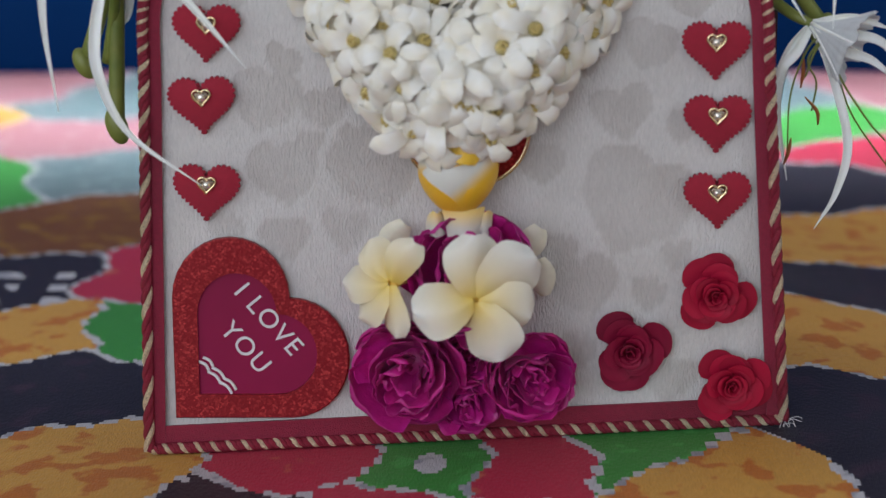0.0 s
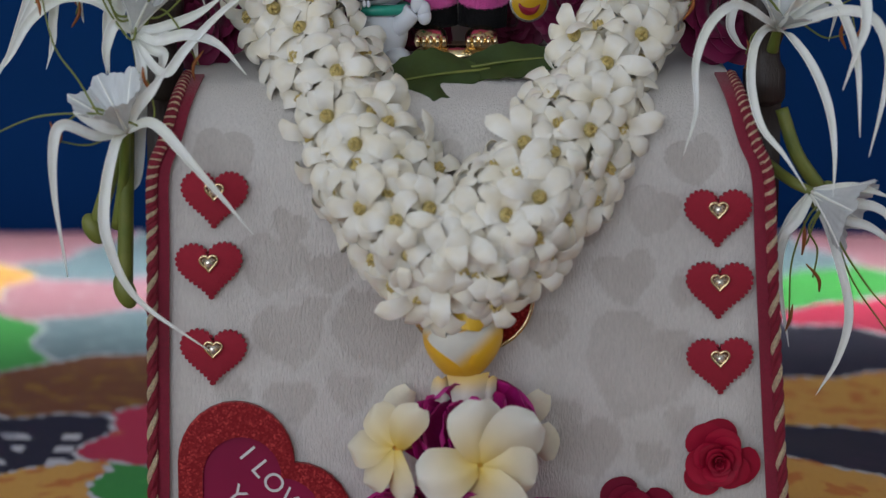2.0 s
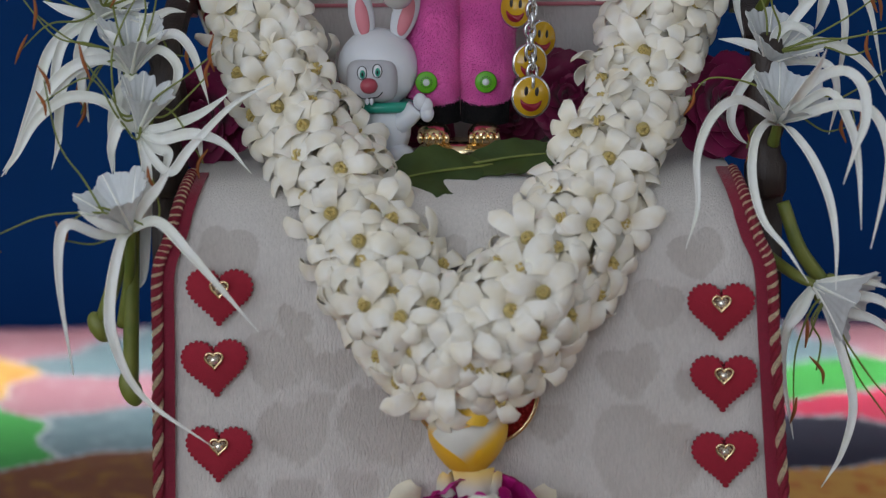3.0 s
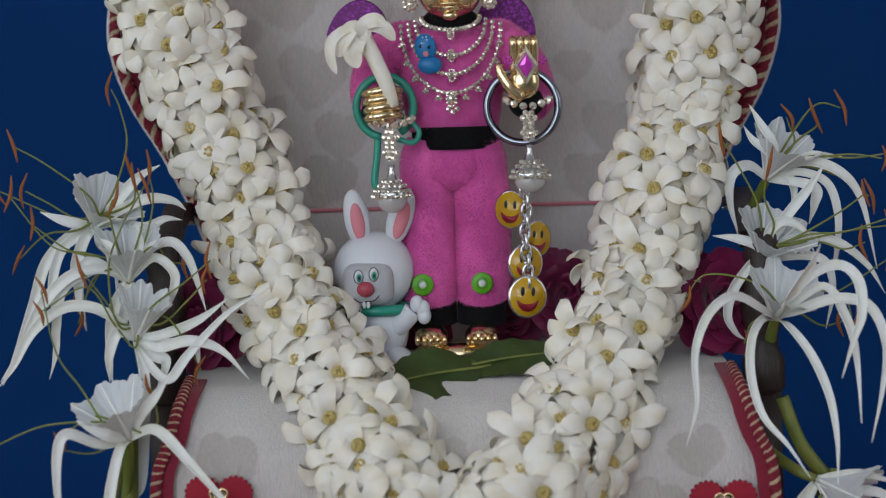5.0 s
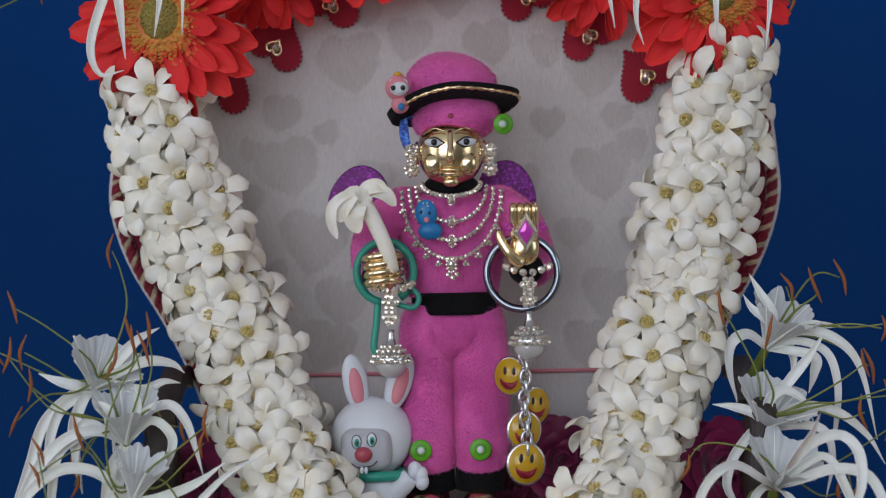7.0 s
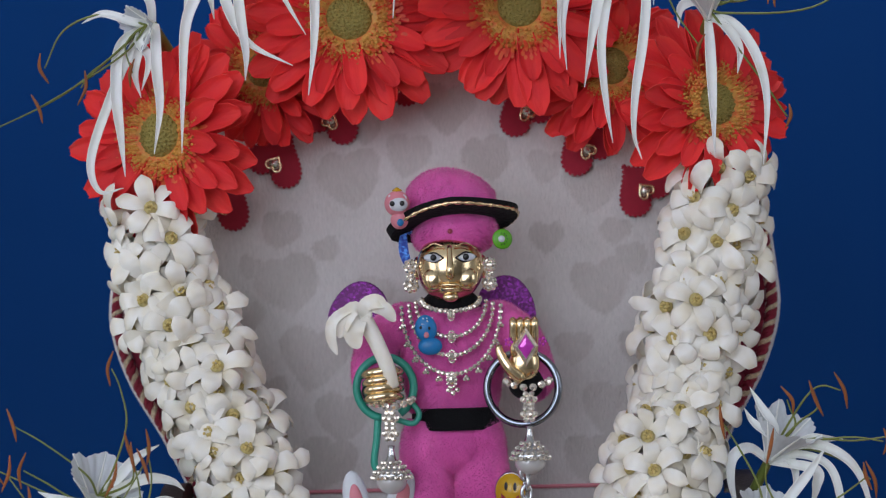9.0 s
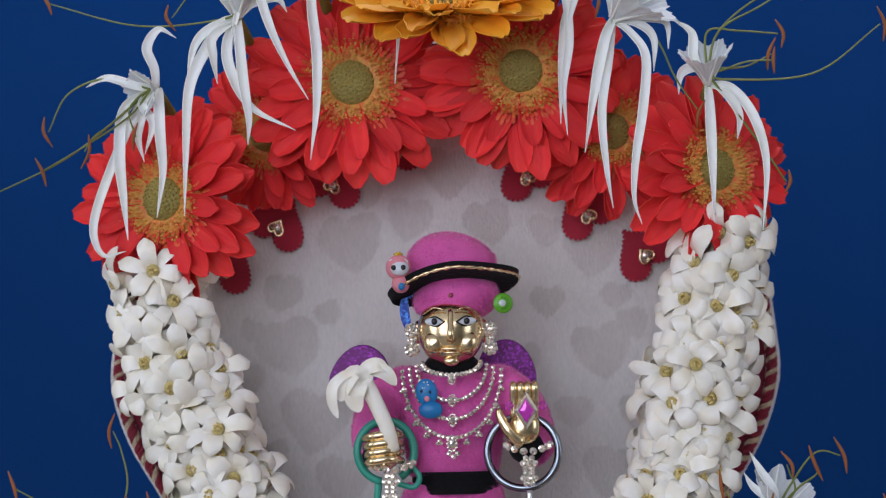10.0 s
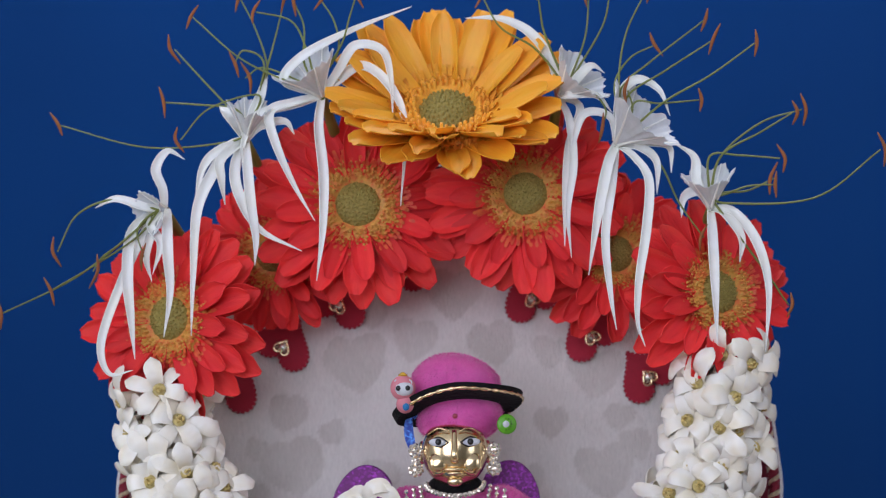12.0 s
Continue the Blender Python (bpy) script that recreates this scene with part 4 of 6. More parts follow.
for x, y, z, s, yaw, pitch, tone in ((-0.0195, -0.012, 0.0620, 0.0290, -14, 2, "large ruffled magenta rose in the hanging posy"), (0.0300, -0.012, 0.0610, 0.0265, 18, 2, "ruffled magenta rose with a paler heart"),
                                    (0.006, -0.014, 0.1000, 0.0365, 0, 32, "magenta rose seen from its side above the frangipani"), (0.006, -0.006, 0.0480, 0.0210, 0, -10, "magenta rose tucked low in the posy"), (0.006, -0.004, 0.0680, 0.0230, 0, 0, "magenta rose half hidden between two larger ones")):
    rose("magenta_rose", face(x, y, z, yaw, pitch, 30), s, POSY_LAYERS, MAGENTA, tone, "rose", "magenta roses in the posy", ruffle=0.17, depth=0.78, close=0.62, seed=int(s * 9000))


def petal_fade(name, white, yellow, along, lo, hi):
    """Yellow that fades into white along one direction of the blossom."""
    m = mat(name, white, 0.42, spread=0.02, scale=150, subsurface=0.2, bump=0.08, bump_scale=250)
    n, l = m.node_tree.nodes, m.node_tree.links
    b = n["Principled BSDF"]
    co = n.new("ShaderNodeTexCoord")
    dot = n.new("ShaderNodeVectorMath")
    dot.operation = "DOT_PRODUCT"
    dot.inputs[1].default_value = along
    l.new(co.outputs["Object"], dot.inputs[0])
    r = n.new("ShaderNodeMapRange")
    r.interpolation_type = "SMOOTHSTEP"
    r.inputs[1].default_value, r.inputs[2].default_value, r.inputs[3].default_value, r.inputs[4].default_value = lo, hi, 1.0, 0.0
    l.new(dot.outputs["Value"], r.inputs[0])
    mix = n.new("ShaderNodeMix")
    mix.data_type = "RGBA"
    l.new(b.inputs["Base Color"].links[0].from_socket, mix.inputs[6])
    mix.inputs[7].default_value = (*yellow, 1)
    l.new(r.outputs[0], mix.inputs[0])
    l.new(mix.outputs[2], b.inputs["Base Color"])
    return m


KNOB = petal_fade("knob_petal", (0.86, 0.82, 0.72), (0.95, 0.52, 0.03), (-0.9, 0, 1), -0.009, 0.003)
KNOB_LEFT = petal_fade("knob_left_petal", (0.86, 0.8, 0.66), (0.95, 0.50, 0.03), (-0.2, 0, 1), 0.008, 0.015)
COLLAR = petal_fade("collar_petal", (0.86, 0.82, 0.73), (0.9, 0.62, 0.2), (0, 0, -1), 0.013, 0.024)
FRANGI_TOP = petal_fade("upper_petal", (0.86, 0.8, 0.66), (0.93, 0.56, 0.05), (0, 0, 1), -0.013, 0.008)


def folded_blossom():
    """A frangipani folded into a knob that ties garland and posy."""
    ob = thing("folded_frangipani", pose(0.0015, -0.022, 0.1565), "folded frangipani blossom, white lips and yellow sides", "frangipani")
    def girth(h):
        return 0.0062 + 0.0122 * math.sin(math.pi * (0.05 + 0.63 * h)) ** 0.85
    # start and end of the wrap at the top and at the bottom, and its radius
    for wrap, m, grow, lean in (((-300, -20, -300, -20), KNOB_LEFT, 0.94, 0.0), ((-215, -62, -205, -70), KNOB_LEFT, 1.0, -0.002), ((-163, 25, -84, 20), KNOB, 1.05, 0.0015)):
        bm = bmesh.new()
        def f(u, v):
            t0, t1, b0, b1 = wrap
            k = u ** 1.7
            a = radians((b0 + (t0 - b0) * k) * (1 - v) + (b1 + (t1 - b1) * k) * v)
            r = girth(u) * grow
            top = 1 - 0.16 * (2 * v - 1) ** 4 - 0.10 * math.sin(v * 2.6) * (m is KNOB_LEFT)
            return r * math.cos(a), r * math.sin(a) * 0.92, -0.0125 + 0.0255 * u * top + lean * u * math.cos(a)
        sheet(bm, f, 14, 20, 0.0006)
        part("petal", bm, m, ob)
    bm = bmesh.new()
    def lip(u, v):
        a = radians(-168 + 150 * u)
        r = girth(1.0) * 1.05 + 0.0012 - 0.0035 * v
        return r * math.cos(a), r * math.sin(a) * 0.92, 0.0118 + 0.0026 * math.sin(u * 5.5) + 0.004 * math.sin(v * 2.2) * math.sin(math.pi * u) ** 0.5
    sheet(bm, lip, 18, 5, 0.0006)
    part("petal_lip", bm, BLOSSOM, ob, "white rolled petal rim")
    # the cut collar below the knob
    for x, z0, z1, w0, w1, y in ((0.0030, -0.0265, -0.0115, 0.0072, 0.0100, -0.007), (-0.0105, -0.0270, -0.0145, 0.0045, 0.0038, -0.0045), (0.0125, -0.0270, -0.0145, 0.0032, 0.0042, -0.003)):
        bm = bmesh.new()
        def g(u, v):
            s = 2 * v - 1
            return x + s * (w0 + (w1 - w0) * u) * (1 - 0.35 * u ** 6 * (x < 0)), y + 0.004 * s * s, z0 + (z1 - z0) * u - 0.0012 * s * s * u + 0.0007 * math.sin(s * 5 + x * 900)
        sheet(bm, g, 8, 10, 0.0006)
        part("lower_petal", bm, COLLAR, ob, "white petal below the knob")
    for x, y, z, a, wide in ((0.0060, -0.0170, 0.0290, 14, 0.018), (-0.0040, -0.0130, 0.0270, -14, 0.015), (0.0150, -0.0060, 0.0240, 40, 0.014)):
        bm = bmesh.new()
        sheet(bm, lambda u, v: ((v - 0.5) * wide * math.sin(math.pi * (0.22 + 0.68 * u)) ** 0.8, -0.005 * math.cos((v - 0.5) * 3) + 0.003 * u, (u - 0.5) * 0.032), 10, 8, 0.0006)
        part("upper_petal", bm, FRANGI_TOP, ob, "yellow-based petal", at=pose(x, y, z, 0, a, 0))
    return ob


folded_blossom()


def gold_ring():
    ob = thing("pendant_disc", pose(0.006, -0.0055, 0.1765, 0, 0, 0), "red jewelled disc with a gold rim", "pendant")
    bm = bmesh.new()
    tube(bm, [(0.030 * math.cos(a), 0, 0.027 * math.sin(a)) for a in [2 * math.pi * k / 48 for k in range(48)]], 0.0013, 8, closed=True)
    part("rim", bm, GOLD, ob)
    bm = bmesh.new()
    plate(bm, [(0.029 * math.cos(a), 0.026 * math.sin(a)) for a in [2 * math.pi * k / 40 for k in range(40)]], -0.001, 0.001)
    part("disc", bm, GLIT_RED, ob)


gold_ring()
for x, z, a in ((0.0375, 0.121, 30), (0.043, 0.104, -12), (-0.030, 0.124, 40)):
    bm = bmesh.new()
    sheet(bm, lambda u, v: ((v - 0.5) * 0.014 * math.sin(math.pi * (0.1 + 0.75 * u)), -0.002 * math.cos((v - 0.5) * 3), (u - 0.5) * 0.019), 8, 8, 0.0005)
    thing("loose_petal", pose(x, -0.006, z, 0, a, 0), "pale brown-edged petal behind the posy", "petal", data=finish("loose_petal", bm, STALK))


# ---- gerberas over the arch ----
def gerbera_petal(length, width, seed, stiff=1.0):
    rnd = random.Random(seed)
    bend, cup, notch = rnd.uniform(0.1, 0.5) * stiff, rnd.uniform(0.1, 0.35), rnd.uniform(0.6, 1.0)
    sway = rnd.uniform(-0.08, 0.08)
    bm = bmesh.new()
    def f(u, v):
        s = 2 * v - 1
        w = width / 2 * (0.35 + 0.65 * math.sin(math.pi * min(0.1 + 0.66 * u, 1)) ** 0.8) * (1 - max(u - 0.78, 0) ** 2 * 14 * notch)
        y = length * u
        groove = 0.06 * width * math.cos(s * 6.5) * (1 - u * 0.4)
        return w * s + sway * length * u * u, y, cup * width * s * s * 0.6 + groove - bend * length * u * u * 0.45 + 0.0015
    sheet(bm, f, 8, 6, 0.0004)
    return bm


def gerbera(at, size, petal_mat, label, seed, droop=0.0, rows=((17, 1.04, 2, -0.004), (16, 0.96, 8, -0.001), (12, 0.72, 14, 0.001)), broad=0.29, lift=1.0):
    """lift: how far the middle stands up into the cone of the petals."""
    rnd = random.Random(seed)
    ob = thing("gerbera", at, label, "gerbera", "gerberas over the arch")
    for row, (count, share, tilt, z) in enumerate(rows):
        kinds = [finish("petal", gerbera_petal(size * share * 0.76, size * broad * (1 - 0.12 * row), seed * 31 + row * 7 + j, 1.0 if lift == 1 else 0.25), petal_mat) for j in range(3)]
        for k in range(count):
            a = 360 * (k + row * 0.45) / count + rnd.uniform(-6, 6)
            m = pose(0, 0, z, 0, 0, a) @ pose(0, size * 0.24, 0, tilt + rnd.uniform(-9, 7) - droop, rnd.uniform(-10, 10), 0)
            part("petal", kinds[rnd.randrange(3)], petal_mat, ob, at=m @ Matrix.Diagonal((1, rnd.uniform(0.9, 1.06), 1, 1)))
    bm = bmesh.new()
    for ring, (r, n, ln, ang) in enumerate(((0.50, 52, 0.14, 30), (0.45, 50, 0.12, 42), (0.41, 46, 0.10, 52), (0.37, 42, 0.09, 60))):
        for k in range(n):
            a = 2 * math.pi * (k + 0.5 * ring) / n + rnd.uniform(-0.04, 0.04)
            r0, r1 = size * (r - ln), size * r * rnd.uniform(0.94, 1.05)
            z1 = 0.004 + size * 0.04 * ring * 0.5
            w = size * 0.017
            c, s = math.cos(a), math.sin(a)
            p = [(r0, -w, 0.002), (r0, w, 0.002), (r1 * 0.97, w * 0.9, z1), (r1, 0, z1 - 0.001), (r1 * 0.97, -w * 0.9, z1)]
            bm.faces.new([bm.verts.new((x * c - y * s, x * s + y * c, z)) for x, y, z in p])
    part("fringe", bm, GERB_DEEP if petal_mat is GERB_RED else GERB_GOLD, ob, "ring of short inner petals", at=Matrix.Diagonal((1.12, 1.12, 1.1 + 1.6 * (lift - 1), 1)))
    bm = bmesh.new()
    for ring in range(6):
        r, n = size * (0.36 - 0.029 * ring), 62 - 6 * ring
        for k in range(n):
            a = 2 * math.pi * (k + 0.5 * (ring % 2)) / n + rnd.uniform(-0.05, 0.05)
            c, s = math.cos(a), math.sin(a)
            rr, ww, hh = r * rnd.uniform(0.97, 1.03), size * 0.0135, 0.0045 + 0.0004 * ring + 0.0012 * rnd.random()
            base = [(rr - ww, -ww), (rr + ww, -ww), (rr + ww, ww), (rr - ww, ww)]
            low = [bm.verts.new((x * c - y * s, x * s + y * c, 0.001)) for x, y in base]
            tip = [bm.verts.new(((rr + (x - rr) * 0.7 + 0.001) * c - y * 0.7 * s, (rr + (x - rr) * 0.7 + 0.001) * s + y * 0.7 * c, hh)) for x, y in base]
            for q in range(4):
                bm.faces.new([low[q], low[(q + 1) % 4], tip[(q + 1) % 4], tip[q]])
            bm.faces.new(tip)
    lathe(bm, (0, 0, 0), [(size * 0.39, 0.0012), (size * 0.36, 0.0040), (size * 0.22, 0.0050), (size * 0.16, 0.0020)], sides=40)
    part("floret_ring", bm, GERB_FLORET if petal_mat is GERB_RED else GERB_GOLD, ob, "ring of golden florets", at=Matrix.Diagonal((1.14, 1.14, 1.1 * lift, 1)))["kind"] = "stuff"
    bm = bmesh.new()
    blob(bm, (0, 0, 0.002), (size * 0.2, size * 0.2, 0.0055), seg=28, rings=12)
    for k in range(90):
        r, a = size * 0.19 * math.sqrt(k / 90), k * 2.39996
        blob(bm, (r * math.cos(a), r * math.sin(a), 0.0022 + 0.0050 * math.sqrt(max(1 - (r / (size * 0.2)) ** 2, 0.05))), (size * 0.013,) * 2 + (0.0012,), seg=6, rings=4)
    part("eye", bm, GERB_EYE, ob, "olive green centre", at=Matrix.Diagonal((1.12, 1.12, 1.05 * lift, 1)))
    bm = bmesh.new()
    tube(bm, smooth_path([(0, 0, -0.001), (0, 0.002, -0.02), (0, 0.006, -0.05)], 8), 0.0028, 8)
    part("stem", bm, LILY_STEM, ob)
    return ob


gerbera(face(-0.0505, 0.104, 0.6095, 6, 4, 10), 0.056, GERB_RED, "red gerbera with olive eye, fully open", 1)
gerbera(face(0.0400, 0.102, 0.6135, 0, 2, 40), 0.054, GERB_RED, "red gerbera facing forward beside another", 2)
gerbera(face(-0.1490, 0.094, 0.5490, -24, 0, 25), 0.054, GERB_RED, "red gerbera turned outward at the garland end", 3)
gerbera(face(0.1400, 0.096, 0.5580, 30, 2, 55), 0.051, GERB_RED, "red gerbera turned aside above the garland", 4)
gerbera(face(-0.0970, 0.122, 0.5860, -12, -8, 70), 0.043, GERB_RED, "red gerbera half hidden behind two others", 5)
gerbera(face(0.0880, 0.122, 0.5830, 14, -4, 15), 0.046, GERB_RED, "red gerbera partly covered by white lily petals", 6)
gerbera(face(-0.0010, 0.086, 0.6530, 0, 38, 5), 0.069, GERB_ORANGE, "large orange-yellow gerbera crowning the arch", 7, droop=-29, rows=((23, 1.04, 3, -0.004), (21, 0.98, 7, -0.001), (6, 0.85, 10, 0.001)), broad=0.25, lift=1.5)


# ---- the statue on the seat, one plain mesh ----
def statue():
    PK, BK, GD, WH, IN, GR, RD = range(7)
    bm = bmesh.new()
    y0 = 0.088
    lathe(bm, (-0.002, y0 - 0.004, 0.2825), [(0.0205, 0.0), (0.0215, 0.002), (0.0205, 0.006), (0.017, 0.0085)], mi=GD, sides=28, squash=0.8)
    for sx in (-1, 1):
        fx = -0.0145 if sx < 0 else 0.0115
        blob(bm, (fx, y0 - 0.012, 0.2955), (0.0085, 0.013, 0.0062), GD, (0, 0, -8 * sx))
        for k in range(5):
            blob(bm, (fx + (k - 2) * 0.0034, y0 - 0.0245 + abs(k - 2) * 0.0009, 0.2945), (0.0017, 0.0042, 0.003), GD, seg=8, rings=6)
        lx = -0.0140 if sx < 0 else 0.0125
        tube(bm, smooth_path([(lx * 0.95, y0, 0.3005), (lx, y0 - 0.001, 0.317)], 6), 0.0128, 20, mi=BK)
        tube(bm, smooth_path([(lx, y0, 0.3145), (lx, y0 - 0.002, 0.322), (lx * 1.02, y0 - 0.001, 0.345), (lx * 1.04, y0, 0.375), (lx * 0.82, y0, 0.396)], 26), lambda u: 0.0133 + 0.0022 * math.sin(math.pi * min(u * 1.05, 1)) + 0.0006 * math.sin(u * 23), 24, mi=PK)
        kx = -0.0180 if sx < 0 else 0.0125
        lathe(bm, (kx, y0 - 0.0168, 0.3225), [(0.0054, 0.0), (0.0057, 0.0012), (0.0050, 0.0018)], GR, (90, 0, 0), 18)
        lathe(bm, (kx, y0 - 0.0186, 0.3225), [(0.0019, 0.0), (0.0016, 0.0006)], WH, (90, 0, 0), 12)
        for k in range(14):
            a = 2 * math.pi * k / 14
            blob(bm, (kx + 0.0028 * math.cos(a), y0 - 0.0187, 0.3225 + 0.0028 * math.sin(a)), (0.00035, 0.0003, 0.00035), IN, seg=5, rings=4)
    blob(bm, (0, y0, 0.384), (0.0245, 0.0165, 0.016), PK)
    lathe(bm, (0.001, y0, 0.3915), [(0.0222, 0.0), (0.0228, 0.002), (0.0228, 0.0095), (0.0222, 0.0115)], BK, sides=28, squash=0.76)
    # jacket, widening to the shoulders
    lathe(bm, (0, y0, 0.401), [(0.0225, 0.0), (0.0245, 0.010), (0.0265, 0.022), (0.0285, 0.034), (0.0275, 0.043), (0.020, 0.051), (0.0115, 0.056)], PK, sides=30, squash=0.66)
    arms = (((-0.024, y0, 0.446), (-0.036, y0 - 0.002, 0.439), (-0.0415, y0 - 0.008, 0.424), (-0.0385, y0 - 0.018, 0.412)), ((0.024, y0, 0.446), (0.035, y0 - 0.002, 0.438), (0.0420, y0 - 0.008, 0.420), (0.0385, y0 - 0.018, 0.414)))
    for pts in arms:
        tube(bm, smooth_path(pts, 18), lambda u: 0.0122 - 0.0022 * u, 18, mi=PK)
        blob(bm, pts[0], (0.013, 0.012, 0.012), PK)
        c = pts[-1]
        blob(bm, (c[0] * 0.97, c[1] - 0.004, c[2] + 0.001), (0.0092, 0.0075, 0.0085), BK)
    # closed fist: four fingers lie across it, one above the other, over the wrist
    blob(bm, (-0.0350, 0.0605, 0.4145), (0.0088, 0.0060, 0.0098), GD)
    for k in range(4):
        z = 0.4222 - 0.0042 * k
        tube(bm, smooth_path([(-0.0450 + 0.0006 * k, 0.0600, z - 0.0016), (-0.0420, 0.0535, z - 0.0003), (-0.0350, 0.0520, z + 0.0007), (-0.0285 - 0.0004 * k, 0.0545, z + 0.0008), (-0.0262, 0.0600, z)], 12), lambda u: 0.0018 + 0.0007 * math.sin(math.pi * u), 9, mi=GD)
    # open palm: four fingers side by side bent at the top, and a thumb
    blob(bm, (0.0365, 0.058, 0.4250), (0.0078, 0.0042, 0.0088), GD)
    for k in range(4):
        tube(bm, smooth_path([(0.0314 + 0.0033 * k, 0.0565, 0.4290), (0.0312 + 0.0036 * k, 0.0555, 0.4400), (0.0312 + 0.0036 * k, 0.0545, 0.4455), (0.0312 + 0.0036 * k, 0.0570, 0.4470)], 10), lambda u: 0.0021 - 0.0002 * u, 8, mi=GD)
    tube(bm, smooth_path([(0.0350, 0.056, 0.4170), (0.0290, 0.0545, 0.4225), (0.0245, 0.055, 0.4300), (0.0238, 0.0555, 0.4345)], 10), lambda u: 0.0036 - 0.0018 * u, 10, mi=GD)
    # collar, head and cap
    lathe(bm, (0, y0 - 0.001, 0.452), [(0.0135, 0.0), (0.0150, 0.003), (0.0140, 0.008), (0.012, 0.010)], BK, sides=24, squash=0.85)
    def jaw(c):
        k = 1 - 0.12 * max(-c.z, 0) ** 2
        return Vector((c.x * k, c.y, c.z))
    blob(bm, (0, y0 - 0.007, 0.4755), (0.0174, 0.0162, 0.0192), GD, seg=32, rings=22, shape=jaw)
    for sx in (-1, 1):
        blob(bm, (sx * 0.0170, y0 - 0.004, 0.4755), (0.0026, 0.003, 0.0062), GD, seg=10, rings=8)
        blob(bm, (sx * 0.0083, y0 - 0.0213, 0.4800), (0.0050, 0.0014, 0.0022), WH, (0, -3 * sx, 0), seg=16, rings=8)
        blob(bm, (sx * 0.0083, y0 - 0.0224, 0.4801), (0.0017, 0.0008, 0.0017), IN, seg=10, rings=8)
        tube(bm, smooth_path([(sx * 0.0030, y0 - 0.0226, 0.4797), (sx * 0.0083, y0 - 0.0224, 0.4826), (sx * 0.0137, y0 - 0.0190, 0.4800)], 8), 0.00045, 5, mi=IN)
        tube(bm, smooth_path([(sx * 0.0030, y0 - 0.0226, 0.4797), (sx * 0.0083, y0 - 0.0224, 0.4776), (sx * 0.0137, y0 - 0.0190, 0.4800)], 8), 0.0003, 5, mi=IN)
    tube(bm, smooth_path([(0, y0 - 0.0215, 0.4860), (0, y0 - 0.0236, 0.4790), (0, y0 - 0.0256, 0.4730), (0, y0 - 0.0228, 0.4705)], 10), lambda u: 0.0012 + 0.0012 * u, 10, mi=GD)
    blob(bm, (0, y0 - 0.0222, 0.4660), (0.0052, 0.0010, 0.0009), GD, seg=14, rings=6)
    blob(bm, (0, y0 - 0.0213, 0.4640), (0.0040, 0.0010, 0.0010), GD, seg=14, rings=6)
    blob(bm, (0, y0 - 0.0176, 0.4598), (0.0042, 0.0022, 0.0026), GD, seg=12, rings=8)
    for sx in (-1, 1):
        blob(bm, (sx * 0.0085, y0 - 0.0182, 0.4690), (0.0058, 0.0040, 0.0062), GD, seg=14, rings=10)
        tube(bm, smooth_path([(sx * 0.0028, y0 - 0.0222, 0.4856), (sx * 0.0083, y0 - 0.0212, 0.4872), (sx * 0.0140, y0 - 0.0170, 0.4842)], 8), 0.0005, 5, mi=GD)
    blob(bm, (0.0005, y0 - 0.0195, 0.4935), (0.0014, 0.001, 0.0014), RD, seg=8, rings=6)
    blob(bm, (0.003, y0 + 0.001, 0.4935), (0.0225, 0.0205, 0.0135), PK, (0, -6, 0), seg=28, rings=16)
    blob(bm, (0.0005, y0 + 0.002, 0.5105), (0.0240, 0.0205, 0.0175), PK, (0, -8, 0), seg=28, rings=18, shape=lambda c: Vector((c.x * (1 - 0.12 * max(c.z, 0)) - 0.15 * max(c.z, 0), c.y, c.z)))
    m = pose(0.0025, y0 - 0.002, 0.4985, -15, -5, 0)
    def brim(u, v):
        a = 2 * math.pi * u
        r = 0.017 + 0.0165 * v
        lift = 0.0035 * v * v * math.cos(a) - 0.004 * v ** 3 * max(math.cos(a), 0) + 0.0010 * math.sin(3 * a + 1) * v
        return m @ Vector((r * math.cos(a), r * 0.84 * math.sin(a), lift))
    sheet(bm, brim, 44, 6, 0.0046, BK)
    edge = [brim(k / 60 * 0.62 + 0.60, 1.0) + Vector((0, -0.0004, 0.0012)) for k in range(61)]
    tube(bm, edge, lambda u: 0.0009 + 0.0004 * math.sin(u * 240), 6, mi=GD)
    lathe(bm, (0.0270, y0 - 0.0160, 0.4890), [(0.0050, 0.0), (0.0053, 0.0012), (0.0046, 0.002)], GR, (90, 0, 12), 18)
    lathe(bm, (0.0268, y0 - 0.0178, 0.4890), [(0.0020, 0.0), (0.0016, 0.0006)], WH, (90, 0, 12), 12)
    for k in range(12):
        a = 2 * math.pi * k / 12
        blob(bm, (0.0268 + 0.0030 * math.cos(a), y0 - 0.0180, 0.4890 + 0.0030 * math.sin(a)), (0.0004, 0.0004, 0.0004), IN, seg=5, rings=4)
    # short pile of the plush, combed down
    bmesh.ops.recalc_face_normals(bm, faces=bm.faces)
    rnd = random.Random(12)
